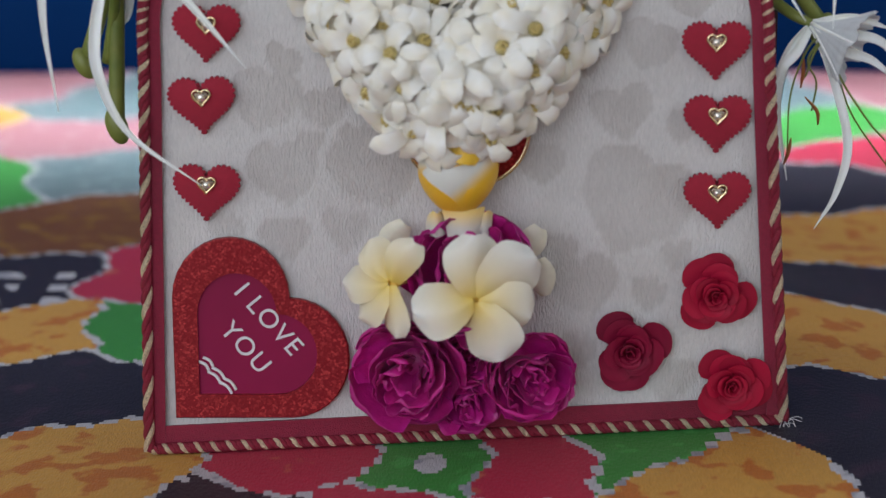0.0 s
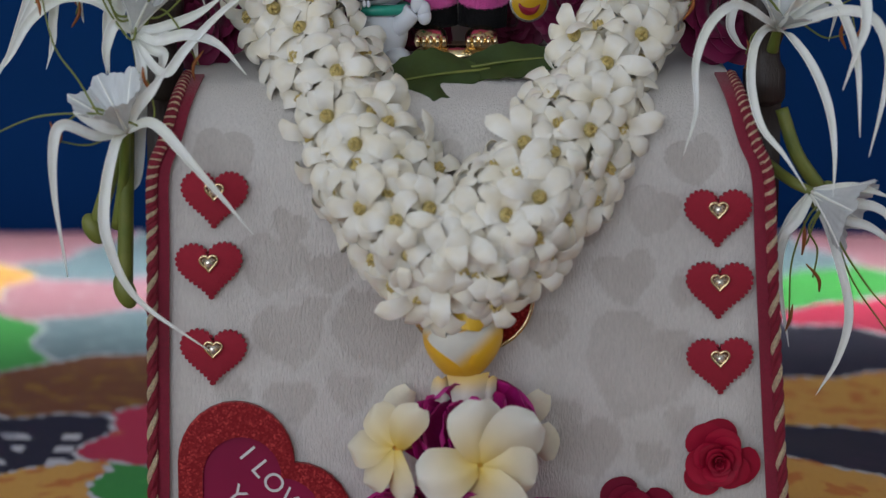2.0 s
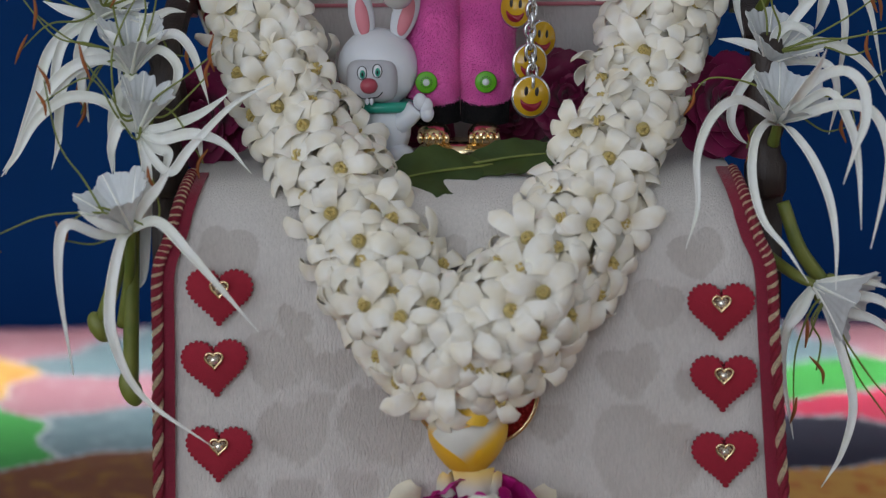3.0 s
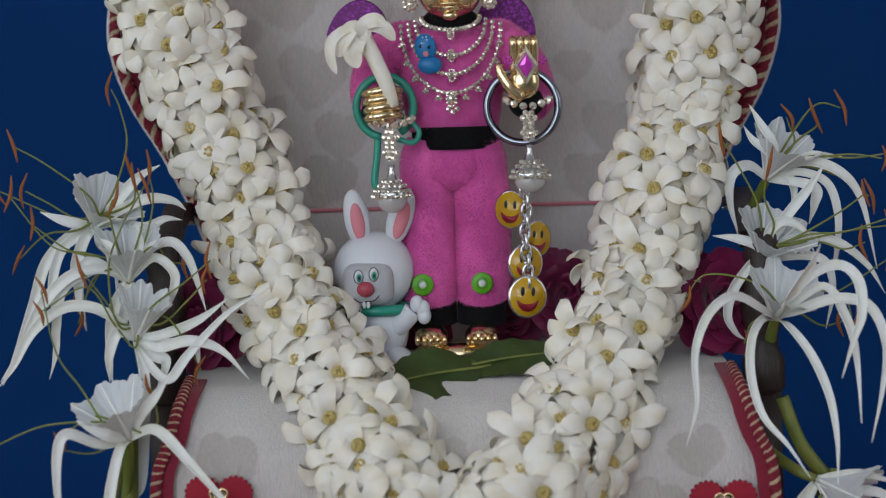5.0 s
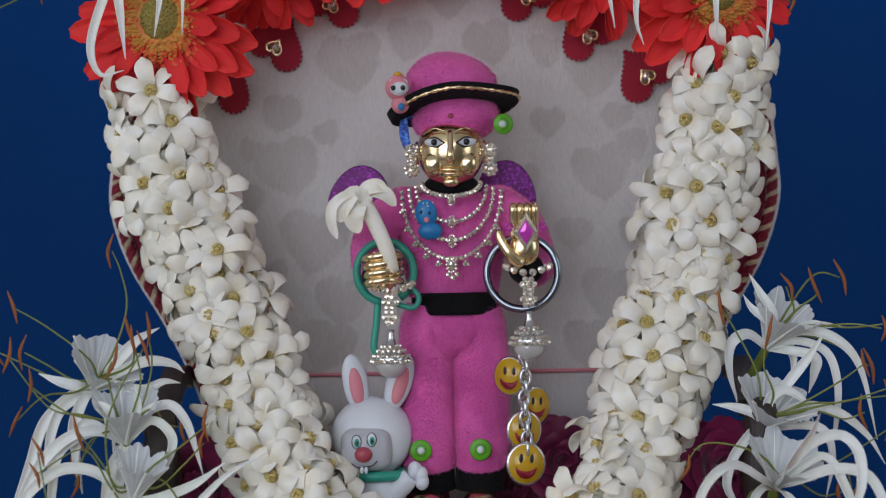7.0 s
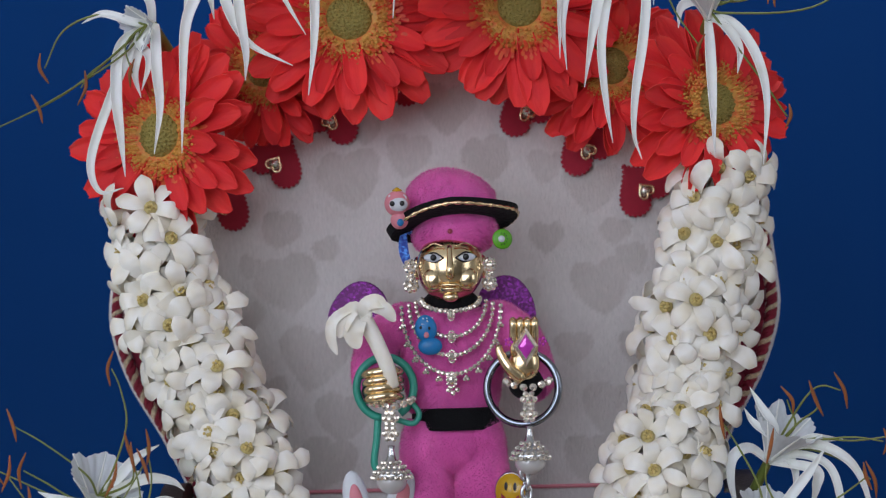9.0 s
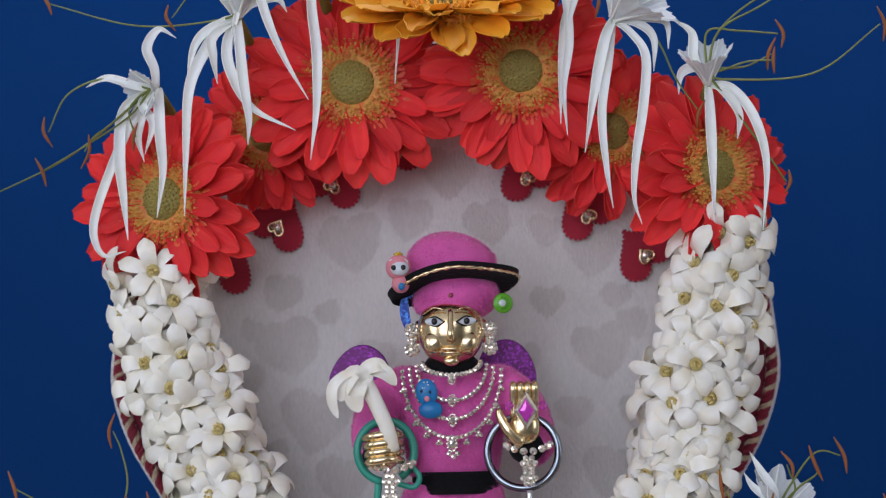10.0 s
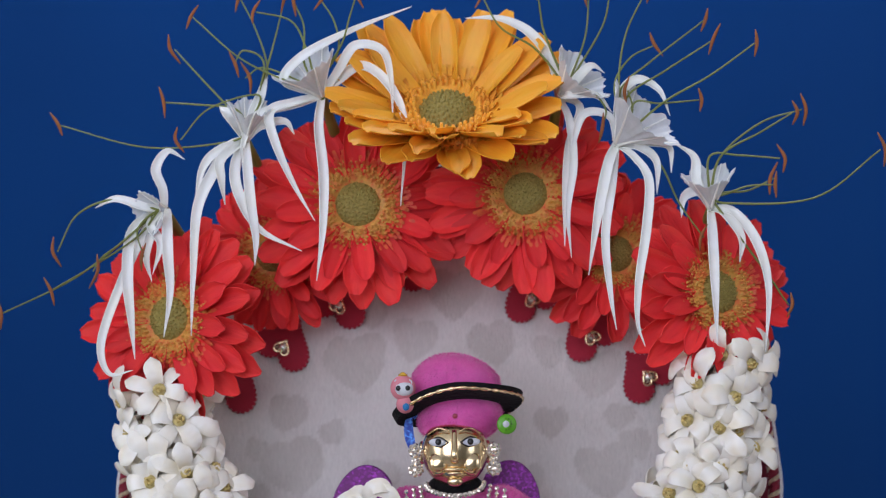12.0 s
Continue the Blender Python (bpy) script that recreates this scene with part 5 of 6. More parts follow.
    for f in [f for f in bm.faces if f.material_index == PK]:
        vs = [v.co for v in f.verts]
        want = f.calc_area() / 0.00000032
        for _ in range(int(want) + (rnd.random() < want % 1)):
            a, b = sorted((rnd.random(), rnd.random()))
            p = vs[0] * a + vs[1] * (b - a) + vs[2] * (1 - b) if len(vs) == 3 or rnd.random() < 0.5 else vs[0] * a + vs[2] * (b - a) + vs[-1] * (1 - b)
            way = f.normal * 0.75 + Vector((rnd.uniform(-0.5, 0.5), rnd.uniform(-0.3, 0.3), -0.45 + rnd.uniform(-0.4, 0.4)))
            side = way.cross(f.normal)
            if side.length > 1e-6:
                side = side.normalized() * 0.00016
                bm.faces.new([bm.verts.new(p - side), bm.verts.new(p + side), bm.verts.new(p + way.normalized() * rnd.uniform(0.0009, 0.0017))]).material_index = PK
    me = finish("statue", bm, [PLUSH, PLUSH_BLACK, GOLD, TOY_WHITE, INK, KIWI, TOY_RED])
    return thing("statue", (0, 0, 0), "gilded figure in pink plush clothes and black-brimmed hat", "statue", data=me)


statue()


# ---- what the statue wears and holds ----
def stones(bm, pts, r, mi=0):
    for p in pts:
        blob(bm, p, (r, r * 0.8, r), mi, (0, random.uniform(0, 40), 0), seg=6, rings=5)


def collar_line(half, drop, z, n, y=0.066):
    """Beads on a hanging loop over the chest."""
    out = []
    for k in range(n + 1):
        s = 2 * k / n - 1
        a = s * math.pi / 2
        out.append((half * math.sin(a), y + 0.012 * s * s, z - drop * math.cos(a)))
    return out


def necklace():
    ob = thing("necklace", (0, 0, 0), "three-strand rhinestone necklace with drop pendants", "necklace")
    for half, drop, z, n, y, r in ((0.0150, 0.0065, 0.4590, 18, 0.0665, 0.0015), (0.0180, 0.0180, 0.4575, 22, 0.0645, 0.0013), (0.0215, 0.0260, 0.4560, 28, 0.0640, 0.0013), (0.0255, 0.0345, 0.4550, 34, 0.0635, 0.0013)):
        bm = bmesh.new()
        line = collar_line(half, drop, z, n, y)
        stones(bm, line, r)
        tube(bm, [(x, yy + 0.0008, zz) for x, yy, zz in line], 0.0005, 5)
        if half > 0.023:
            for k in range(2, n - 1, 3):
                x, yy, zz = line[k]
                stones(bm, [(x, yy - 0.0005, zz - 0.0028), (x - 0.0009, yy, zz - 0.0040), (x + 0.0009, yy, zz - 0.0040)], 0.0011)
        part("strand", bm, DIAMOND, ob, smooth=False)
    for x, z, s in ((0, 0.4505, 0.8), (0, 0.4395, 0.85), (0, 0.4295, 0.9), (-0.0005, 0.4175, 1.15)):
        bm = bmesh.new()
        lathe(bm, (x, 0.0640, z), [(0.0020 * s, 0.0), (0.0023 * s, 0.0006), (0.0010 * s, 0.0012)], 0, (90, 0, 0), 12)
        stones(bm, [(x + 0.0021 * s * math.cos(a), 0.0632, z + 0.0034 * s * math.sin(a)) for a in [2 * math.pi * k / 12 for k in range(12)]], 0.0007 * s)
        blob(bm, (x, 0.0628, z), (0.0013 * s, 0.001, 0.0022 * s), seg=8, rings=6)
        part("pendant", bm, DIAMOND, ob, smooth=False)
    bm = bmesh.new()
    stones(bm, [(-0.0022, 0.0635, 0.4125), (0, 0.0632, 0.4110), (0.0022, 0.0635, 0.4125)], 0.0014)
    part("pendant", bm, DIAMOND, ob, smooth=False)


necklace()
for sx in (-1, 1):
    ob = thing("earring", (sx * 0.0202, 0.0760, 0.4720), "cluster earring of clear rhinestones", "earring", "earrings")
    for k, (dz, r) in enumerate(((0.0042, 0.0036), (-0.0006, 0.0022), (-0.0056, 0.0037))):
        bm = bmesh.new()
        stones(bm, [(0, 0, 0)], r * 0.42)
        stone = finish("stone", bm, DIAMOND, False)
        for j in range(9):
            a, q = 2 * math.pi * j / 8 + 0.3 * k, 0.74 * r * (j < 8)
            part("stone", stone, DIAMOND, ob, at=pose(q * math.cos(a), -0.0008 - 0.0010 * (j == 8), dz + q * math.sin(a), 0, 40 * j, 0))
for sx, x, z, turn in ((-1, -0.0340, 0.4600, 18), (1, 0.0160, 0.4645, 32)):
    bm = bmesh.new()
    # a lobe that is round where it leaves the shoulder and narrows outward
    wing = [(sx * (0.0165 + 0.0165 * math.cos(a)), 0.0115 * math.sin(a) * (1 - 0.30 * math.cos(a)) + 0.003 * math.sin(a) ** 2) for a in [2 * math.pi * k / 40 for k in range(40)]]
    plate(bm, wing, -0.0015, 0.0015, bevel=0.0008)
    thing("foam_wing", pose(x, 0.112, z, 0, -turn if sx < 0 else turn, 0), "purple glitter foam wing behind the shoulders", "wing", "foam wings", data=finish("foam_wing", bm, GLIT_PURPLE, False))
bm = bmesh.new()
curl = [(0.006 * math.cos(a) - 0.0, 0.011 * math.sin(a)) for a in [radians(60 + 240 * k / 20) for k in range(21)]] + [(0.006 * math.cos(a) * 0.15, 0.011 * math.sin(a) * 0.8) for a in [radians(300 - 240 * k / 20) for k in range(21)]]
plate(bm, curl, -0.001, 0.001)
thing("foam_crescent", pose(-0.0205, 0.090, 0.4855, 0, -8, 0), "blue glitter foam crescent beside the cap", "ornament", data=finish("foam_crescent", bm, GLIT_BLUE, False))


def held_blossom():
    ob = thing("held_tuberose", (0, 0, 0), "single white tuberose held in the gilded fist", "tuberose")
    bm = bmesh.new()
    tube(bm, smooth_path([(-0.0305, 0.0545, 0.4150), (-0.0330, 0.0515, 0.4260), (-0.0385, 0.0505, 0.4390), (-0.0440, 0.0510, 0.4500)], 16), lambda u: 0.0036 + 0.0008 * u, 14)
    part("flower_tube", bm, BLOSSOM, ob)
    for pts, w in ((((-0.0502, 0.4543), (-0.0588, 0.4490), (-0.0602, 0.4402), (-0.0575, 0.4318)), 0.0030), (((-0.0480, 0.4550), (-0.0545, 0.4470), (-0.0560, 0.4400)), 0.0046),
                   (((-0.0462, 0.4500), (-0.0490, 0.4425), (-0.0465, 0.4345)), 0.0055), (((-0.0400, 0.4555), (-0.0330, 0.4540), (-0.0278, 0.4478)), 0.0042), (((-0.0430, 0.4560), (-0.0370, 0.4580), (-0.0318, 0.4560)), 0.0044)):
        n = len(pts)
        line = smooth_path([(-0.0435, 0.0505, 0.4490)] + [(x, 0.0490 - 0.0060 * math.sin(2.6 * (k + 1) / n), z) for k, (x, z) in enumerate(pts)], 14)
        bm = bmesh.new()
        def f(u, v):
            i = int(round(u * 14))
            d = (line[min(i + 1, 14)] - line[max(i - 1, 0)]).normalized()
            side = d.cross(Vector((0, -1, 0.5))).normalized()
            ww = w * (0.45 + 0.55 * math.sin(math.pi * min(0.1 + 0.6 * u, 0.5))) * max(1 - max((u - 0.5) / 0.5, 0) ** 2.2, 0.02) ** 0.5
            s = 2 * v - 1
            return line[i] + side * s * ww + d.cross(side) * (0.35 * ww * (1 - s * s))
        sheet(bm, f, 14, 6, 0.0004)
        part("petal", bm, BLOSSOM, ob)


held_blossom()


def dangle(at, label):
    """Bracelet stones with a bell-shaped drop and a pearl."""
    ob = thing("jewelled_dangle", at, label, "jewellery", "jewelled dangles")
    bm = bmesh.new()
    stones(bm, [(0, 0, 0)], 0.0021)
    stone = finish("stone", bm, DIAMOND, False)
    for k in range(14):
        a = 2 * math.pi * k / 14
        part("stone", stone, DIAMOND, ob, at=pose(0.011 * math.cos(a), 0.009 * math.sin(a), 0.0375 + 0.0016 * math.cos(a * 2), 0, 25 * k, 0))
    bm = bmesh.new()
    for dz in (0.0300, 0.0225):
        stones(bm, [(0.0030 * math.cos(a), -0.009, dz + 0.0030 * math.sin(a)) for a in [2 * math.pi * k / 6 for k in range(6)]] + [(0, -0.010, dz)], 0.0017)
    part("stone_flower", bm, DIAMOND, ob, smooth=False)
    bm = bmesh.new()
    lathe(bm, (0, -0.009, 0.0), [(0.0090, 0.0), (0.0096, 0.0012), (0.0080, 0.0040), (0.0045, 0.0075), (0.0026, 0.0095), (0.0014, 0.0140), (0.0018, 0.0165)], sides=20)
    bell = part("bell", bm, SILVER, ob, "silver bell cap")
    bm = bmesh.new()
    for row, (r, h, n) in enumerate(((0.0098, 0.0006, 24), (0.0086, 0.0032, 20), (0.0066, 0.0058, 15), (0.0045, 0.0080, 10))):
        stones(bm, [(r * math.cos(a), -0.009 + r * math.sin(a), h) for a in [2 * math.pi * (k + 0.5 * (row % 2)) / n for k in range(n)]], 0.0012)
    part("stone_band", bm, DIAMOND, bell, smooth=False)
    bm = bmesh.new()
    blob(bm, (0, -0.009, -0.0015), (0.0078, 0.0078, 0.0065), seg=18, rings=12)
    part("pearl", bm, PEARL, ob, "grey-white pearl")
    return ob


dangle((-0.0318, 0.062, 0.3690), "rhinestone bracelet with bell and pearl on the fist")
dangle((0.0380, 0.062, 0.3770), "rhinestone bracelet with bell and pearl on the palm")


def hoop(name, at, r, thick, material, label, category, squash=1.0):
    bm = bmesh.new()
    tube(bm, [(r * math.cos(a), 0, r * squash * math.sin(a)) for a in [2 * math.pi * k / 48 for k in range(48)]], thick, 10, closed=True)
    return thing(name, at, label, category, data=finish(name, bm, material))


hoop("key_ring", pose(0.0355, 0.066, 0.4125, 0, 0, -8), 0.0183, 0.0021, STEEL, "polished steel key ring on the wrist", "key ring")


def teal_clip():
    ob = thing("key_clip", (0, 0, 0), "teal plastic key clip hung round the fist", "key clip")
    bm = bmesh.new()
    tube(bm, [(-0.0345 + 0.0145 * math.cos(a), 0.066, 0.4145 + 0.0155 * math.sin(a)) for a in [radians(-60 + 320 * k / 40) for k in range(41)]], 0.0021, 10)
    part("hook", bm, TEAL, ob)
    bm = bmesh.new()
    tube(bm, smooth_path([(-0.0385, 0.067, 0.400), (-0.0395, 0.067, 0.388), (-0.0410, 0.067, 0.376), (-0.0380, 0.067, 0.371)], 14), 0.0019, 8)
    tube(bm, smooth_path([(-0.0215, 0.064, 0.407), (-0.0175, 0.063, 0.401), (-0.0205, 0.063, 0.396), (-0.0290, 0.064, 0.398)], 14), 0.0015, 8)
    part("swivel", bm, TEAL, ob)


teal_clip()
bm = bmesh.new()
lathe(bm, (0, 0, 0), [(0.0066, 0.0), (0.0070, 0.0012), (0.0052, 0.0034), (0.0048, 0.0036)], 1, (90, 0, 0), 4)
lathe(bm, (0, -0.0030, 0), [(0.0050, 0.0), (0.0034, 0.0018), (0.0012, 0.0022)], 0, (90, 0, 0), 4)
thing("palm_gem", pose(0.0372, 0.0505, 0.4335) @ Matrix.Diagonal((0.92, 1, 1.42, 1)), "pink lozenge gem with a pearly rim on the palm", "gem", data=finish("palm_gem", bm, [GEM_PINK, DIAMOND], False))
for side in (-1, 1):
    bm = bmesh.new()
    stones(bm, [(0.0016 * math.cos(a), 0, 0.0016 * math.sin(a)) for a in [1.2566 * k for k in range(5)]], 0.0009)
    thing("bead_flower", pose(0.0372 + side * 0.0085, 0.0535, 0.4360), "tiny pink bead flower beside the palm gem", "bead", "bead flowers", data=finish("bead_flower", bm, GEM_PINK, False))


def smiley_chain():
    ob = thing("smiley_key_chain", (0, 0, 0), "steel key chain with four yellow smiling enamel discs", "key chain")
    for k in range(10):
        bm = bmesh.new()
        tube(bm, [(0.0025 * math.cos(a), 0, 0.0041 * math.sin(a)) for a in [2 * math.pi * j / 14 for j in range(14)]], 0.0010, 6, closed=True)
        part("link", bm, SILVER, ob, at=pose(0.0352 + 0.0006 * math.sin(k), 0.0520 + 0.0003 * k, 0.3705 - 0.0052 * k, 0, 0, 90 * (k % 2) + 20))
    for x, y, z, yaw, s in ((0.0285, 0.0615, 0.3605, -28, 1.0), (0.0405, 0.0640, 0.3450, 34, 0.95), (0.0345, 0.0600, 0.3330, 16, 1.0), (0.0350, 0.0540, 0.3165, 8, 1.08)):
        at = pose(x, y, z, 0, 4, yaw) @ Matrix.Diagonal((s * 1.06, 1, s * 1.16, 1))
        bm = bmesh.new()
        lathe(bm, (0, 0, 0), [(0.0082, -0.0008), (0.0088, 0.0), (0.0088, 0.0010), (0.0080, 0.0016)], 0, (90, 0, 0), 30)
        disc = part("disc", bm, SILVER, ob, "steel rimmed disc", at=at)
        bm = bmesh.new()
        lathe(bm, (0, -0.0012, 0), [(0.0080, 0.0), (0.0079, 0.0006)], 0, (90, 0, 0), 30)
        part("enamel", bm, SMILE_YELLOW, disc, "glossy yellow enamel")
        bm = bmesh.new()
        for sx in (-1, 1):
            blob(bm, (0.0024 * sx, -0.0018, 0.0022), (0.00095, 0.0004, 0.0019), seg=10, rings=6)
        part("eye_dots", bm, INK, disc)
        bm = bmesh.new()
        mouth = [(0.0048 * math.cos(a), 0.0048 * math.sin(a) - 0.0012) for a in [math.pi + math.pi * k / 14 for k in range(15)]] + [(0.0040 * math.cos(a), 0.0018 * math.sin(a) - 0.0012) for a in [2 * math.pi - math.pi * k / 10 for k in range(1, 10)]]
        plate(bm, mouth, -0.0021, -0.0015)
        part("mouth", bm, SMILE_RED, disc, "dark red mouth")


smiley_chain()


def rabbit_toy():
    ob = thing("rabbit_toy", (0, 0, 0), "white plastic rabbit toy with a teal scarf", "toy")
    def piece(name, material, parent, *blobs, label="", shape=None):
        bm = bmesh.new()
        for at, radii, turn in blobs:
            blob(bm, at, radii, 0, turn, seg=26, rings=16, shape=shape)
        return part(name, bm, material, parent, label)
    head = piece("head", TOY_WHITE, ob, ((-0.0430, 0.076, 0.3300), (0.0210, 0.0175, 0.0205), (0, 0, 0)))
    for x, tilt in ((-0.0510, -9), (-0.0285, 19)):
        piece("ear", TOY_WHITE, head, ((x, 0.073, 0.3575), (0.0066, 0.0042, 0.0150), (0, tilt, 0)))
        piece("ear_lining", TOY_PINK, ob, ((x + 0.0005, 0.0700, 0.3560), (0.0036, 0.0022, 0.0100), (0, tilt, 0)), label="pink inside of the ear")
    def square(c):
        return Vector((math.copysign(abs(c.x) ** 0.55, c.x), c.y, math.copysign(abs(c.z) ** 0.55, c.z)))
    panel = piece("face_panel", TOY_GREY, ob, ((-0.0455, 0.0625, 0.3245), (0.0132, 0.0085, 0.0112), (0, 0, 0)), label="glossy grey face window", shape=square)
    piece("nose", TOY_RED, panel, ((-0.0468, 0.0535, 0.3225), (0.0045, 0.0035, 0.0040), (0, 0, 0)), label="round dull red nose")
    for x, z in ((-0.0502, 0.3290), (-0.0425, 0.3300)):
        piece("eye_white", TOY_WHITE, panel, ((x, 0.0545, z), (0.0023, 0.0012, 0.0034), (0, 0, 0)))
        piece("iris", TEAL, panel, ((x + 0.0002, 0.0536, z - 0.0006), (0.0013, 0.0008, 0.0022), (0, 0, 0)), label="teal iris")
        piece("pupil", INK, panel, ((x + 0.0002, 0.0530, z - 0.0006), (0.0006, 0.0005, 0.0011), (0, 0, 0)))
        bm = bmesh.new()
        tube(bm, [(x + 0.0024 * math.cos(a), 0.0538, z + 0.0035 * math.sin(a)) for a in [2 * math.pi * k / 16 for k in range(16)]], 0.0002, 5, closed=True)
        part("eye_outline", bm, INK, panel)
    bm = bmesh.new()
    tube(bm, smooth_path([(-0.0530, 0.0545, 0.3180), (-0.0500, 0.0537, 0.3160), (-0.0465, 0.0535, 0.3163), (-0.0425, 0.0537, 0.3168), (-0.0400, 0.0545, 0.3192)], 12), 0.0003, 5)
    part("mouth", bm, INK, panel, "thin dark smile line")
    for x in (-0.0478, -0.0456):
        piece("tooth", TOY_WHITE, panel, ((x, 0.0535, 0.3146), (0.0010, 0.0008, 0.0018), (0, 0, 0)))
    piece("body", TOY_WHITE, ob, ((-0.0415, 0.074, 0.2985), (0.0155, 0.0140, 0.0175), (0, 0, 0)))
    bm = bmesh.new()
    tube(bm, [(-0.0415 + 0.0150 * math.cos(a), 0.074 + 0.0135 * math.sin(a), 0.3105) for a in [2 * math.pi * k / 30 for k in range(30)]], 0.0028, 8, closed=True)
    part("scarf", bm, TEAL, ob, "teal neck scarf")
    bm = bmesh.new()
    tube(bm, smooth_path([(-0.0330, 0.068, 0.3010), (-0.0270, 0.066, 0.3060), (-0.0235, 0.065, 0.3100)], 10), lambda u: 0.0058 - 0.0008 * u, 12)
    arm = part("arm", bm, TOY_WHITE, ob)
    for a in (-45, 0, 45):
        piece("finger", TOY_WHITE, arm, ((-0.0225 + 0.005 * math.sin(radians(a + 60)), 0.064, 0.3085 + 0.005 * math.cos(radians(a + 60))), (0.0036, 0.0038, 0.0044), (0, 0, 0)))
    for side in (-1, 1):
        piece("foot", TOY_WHITE, ob, ((-0.0415 + 0.009 * side, 0.068, 0.2855), (0.0080, 0.0100, 0.0060), (0, 0, 0)))


rabbit_toy()
bm = bmesh.new()
blob(bm, (0, 0, 0.003), (0.0056, 0.0028, 0.0070), 0, (0, -8, 0))
blob(bm, (0.002, 0, -0.0060), (0.0062, 0.0028, 0.0046), 0)
for x, z in ((-0.0026, 0.0035), (0.0018, 0.0030)):
    blob(bm, (x, -0.0026, z), (0.0007, 0.0006, 0.0009), 1, seg=8, rings=6)
blob(bm, (0.0002, -0.0028, -0.0004), (0.0014, 0.0006, 0.0016), 2, seg=8, rings=6)
for k in range(7):
    blob(bm, (random.uniform(-0.0035, 0.0035), -0.0020, 0.0060 + random.uniform(-0.001, 0.0028)), (0.0005, 0.0008, 0.0005), 3, seg=6, rings=4)
thing("blue_brooch", pose(-0.0130, 0.0640, 0.4410), "blue rubber creature brooch on the pink plush", "brooch", data=finish("blue_brooch", bm, [BLUE_TOY, INK, TOY_PINK, TOY_WHITE]))
bm = bmesh.new()
blob(bm, (0, 0, 0.003), (0.0066, 0.0050, 0.0066), 0)
blob(bm, (0.0005, -0.0026, 0.0024), (0.0050, 0.0032, 0.0040), 1)
for x in (-0.0024, 0.0026):
    blob(bm, (x, -0.0054, 0.0026), (0.0014, 0.0008, 0.0014), 2, seg=10, rings=6)
blob(bm, (0.001, 0, -0.0055), (0.0046, 0.0034, 0.0048), 0)
blob(bm, (0.0015, -0.003, -0.0070), (0.0018, 0.0015, 0.0020), 3)
for k in range(10):
    a = random.uniform(0, 6.28)
    blob(bm, (0.0045 * math.cos(a), -0.0025, 0.0055 + 0.0025 * math.sin(a) * 0.8), (0.0007, 0.0008, 0.0007), 1, seg=6, rings=4)
lathe(bm, (0, 0, 0.0088), [(0.0020, 0.0), (0.0026, 0.001), (0.0006, 0.0024)], 4, (0, 0, 0), 8)
thing("hat_pin", pose(-0.0262, 0.0690, 0.5055), "pale pink dotted rubber charm pinned to the hat", "charm", data=finish("hat_pin", bm, [TOY_PINK, TOY_WHITE, INK, BLUE_TOY, SMILE_YELLOW]))


# ---- leaves and wine roses on the seat ----
def leaf(at, length, width, label):
    bm = bmesh.new()
    def f(u, v):
        s = 2 * v - 1
        w = width / 2 * math.sin(math.pi * min(u * 0.9 + 0.06, 1)) ** 0.75 * (1 + 0.05 * math.sin(u * 38))
        return length * u, w * s, 0.04 * length * math.sin(u * 3) - 0.10 * w * (1 - abs(s)) + 0.0009 * math.sin(u * 11 + s * 3)
    sheet(bm, f, 36, 8, 0.0005)
    ob = thing("leaf", at, label, "leaf", "leaves on the seat")
    part("blade", bm, LEAF, ob)
    bm = bmesh.new()
    tube(bm, [(length * (k / 12 * 1.1 - 0.12), 0, 0.04 * length * math.sin(max(k / 12 * 1.1 - 0.12, 0) * 3) - 0.0003) for k in range(13)], lambda u: 0.001 - 0.0006 * u, 6)
    part("midrib", bm, LILY_STEM, ob)


def leaf_pose(base, tip):
    """From base to tip, its blade lying back against the slope of the seat's rounded edge."""
    x = (Vector(tip) - Vector(base)).normalized()
    y = Vector((0, 0.8, 0.6))
    y = (y - x * y.dot(x)).normalized() * (1 if x.x > 0 else -1)
    m = Matrix((x, y, x.cross(y))).transposed().to_4x4()
    m.translation = base
    return m


leaf(leaf_pose((0.0095, 0.036, 0.2835), (-0.042, 0.025, 0.2765)), 0.051, 0.036, "broad dull green leaf lying before the statue")
leaf(leaf_pose((-0.004, 0.040, 0.2825), (0.055, 0.040, 0.2895)), 0.060, 0.025, "dull green leaf overlapping another on the seat")
leaf(pose(0.004, 0.052, 0.2830, 0, 28, -88), 0.020, 0.026, "small green leaf under the statue base")
WINE_LAYERS = [(5, 0.15, 1.0, 0.5, 1.7), (5, 0.15, 0.85, 0.8, 1.8), (5, 0.12, 0.66, 0.95, 1.9), (4, 0.08, 0.46, 1.0, 2.1), (3, 0.04, 0.26, 1.0, 2.5)]
for x, y, z, s, yaw in ((-0.128, 0.095, 0.303, 0.030, -25), (0.054, 0.128, 0.308, 0.026, 10), (0.030, 0.138, 0.296, 0.020, -10), (0.131, 0.095, 0.306, 0.032, 25), (0.085, 0.125, 0.300, 0.024, 0), (-0.075, 0.128, 0.298, 0.024, 0), (-0.022, 0.13, 0.294, 0.018, 5)):
    rose("wine_rose", face(x, y, z, yaw, 12, 40), s, WINE_LAYERS, WINE, "dark wine red rose lying on the seat", "rose", "wine roses on the seat", ruffle=0.12, depth=0.8, seed=int(1000 + x * 999))


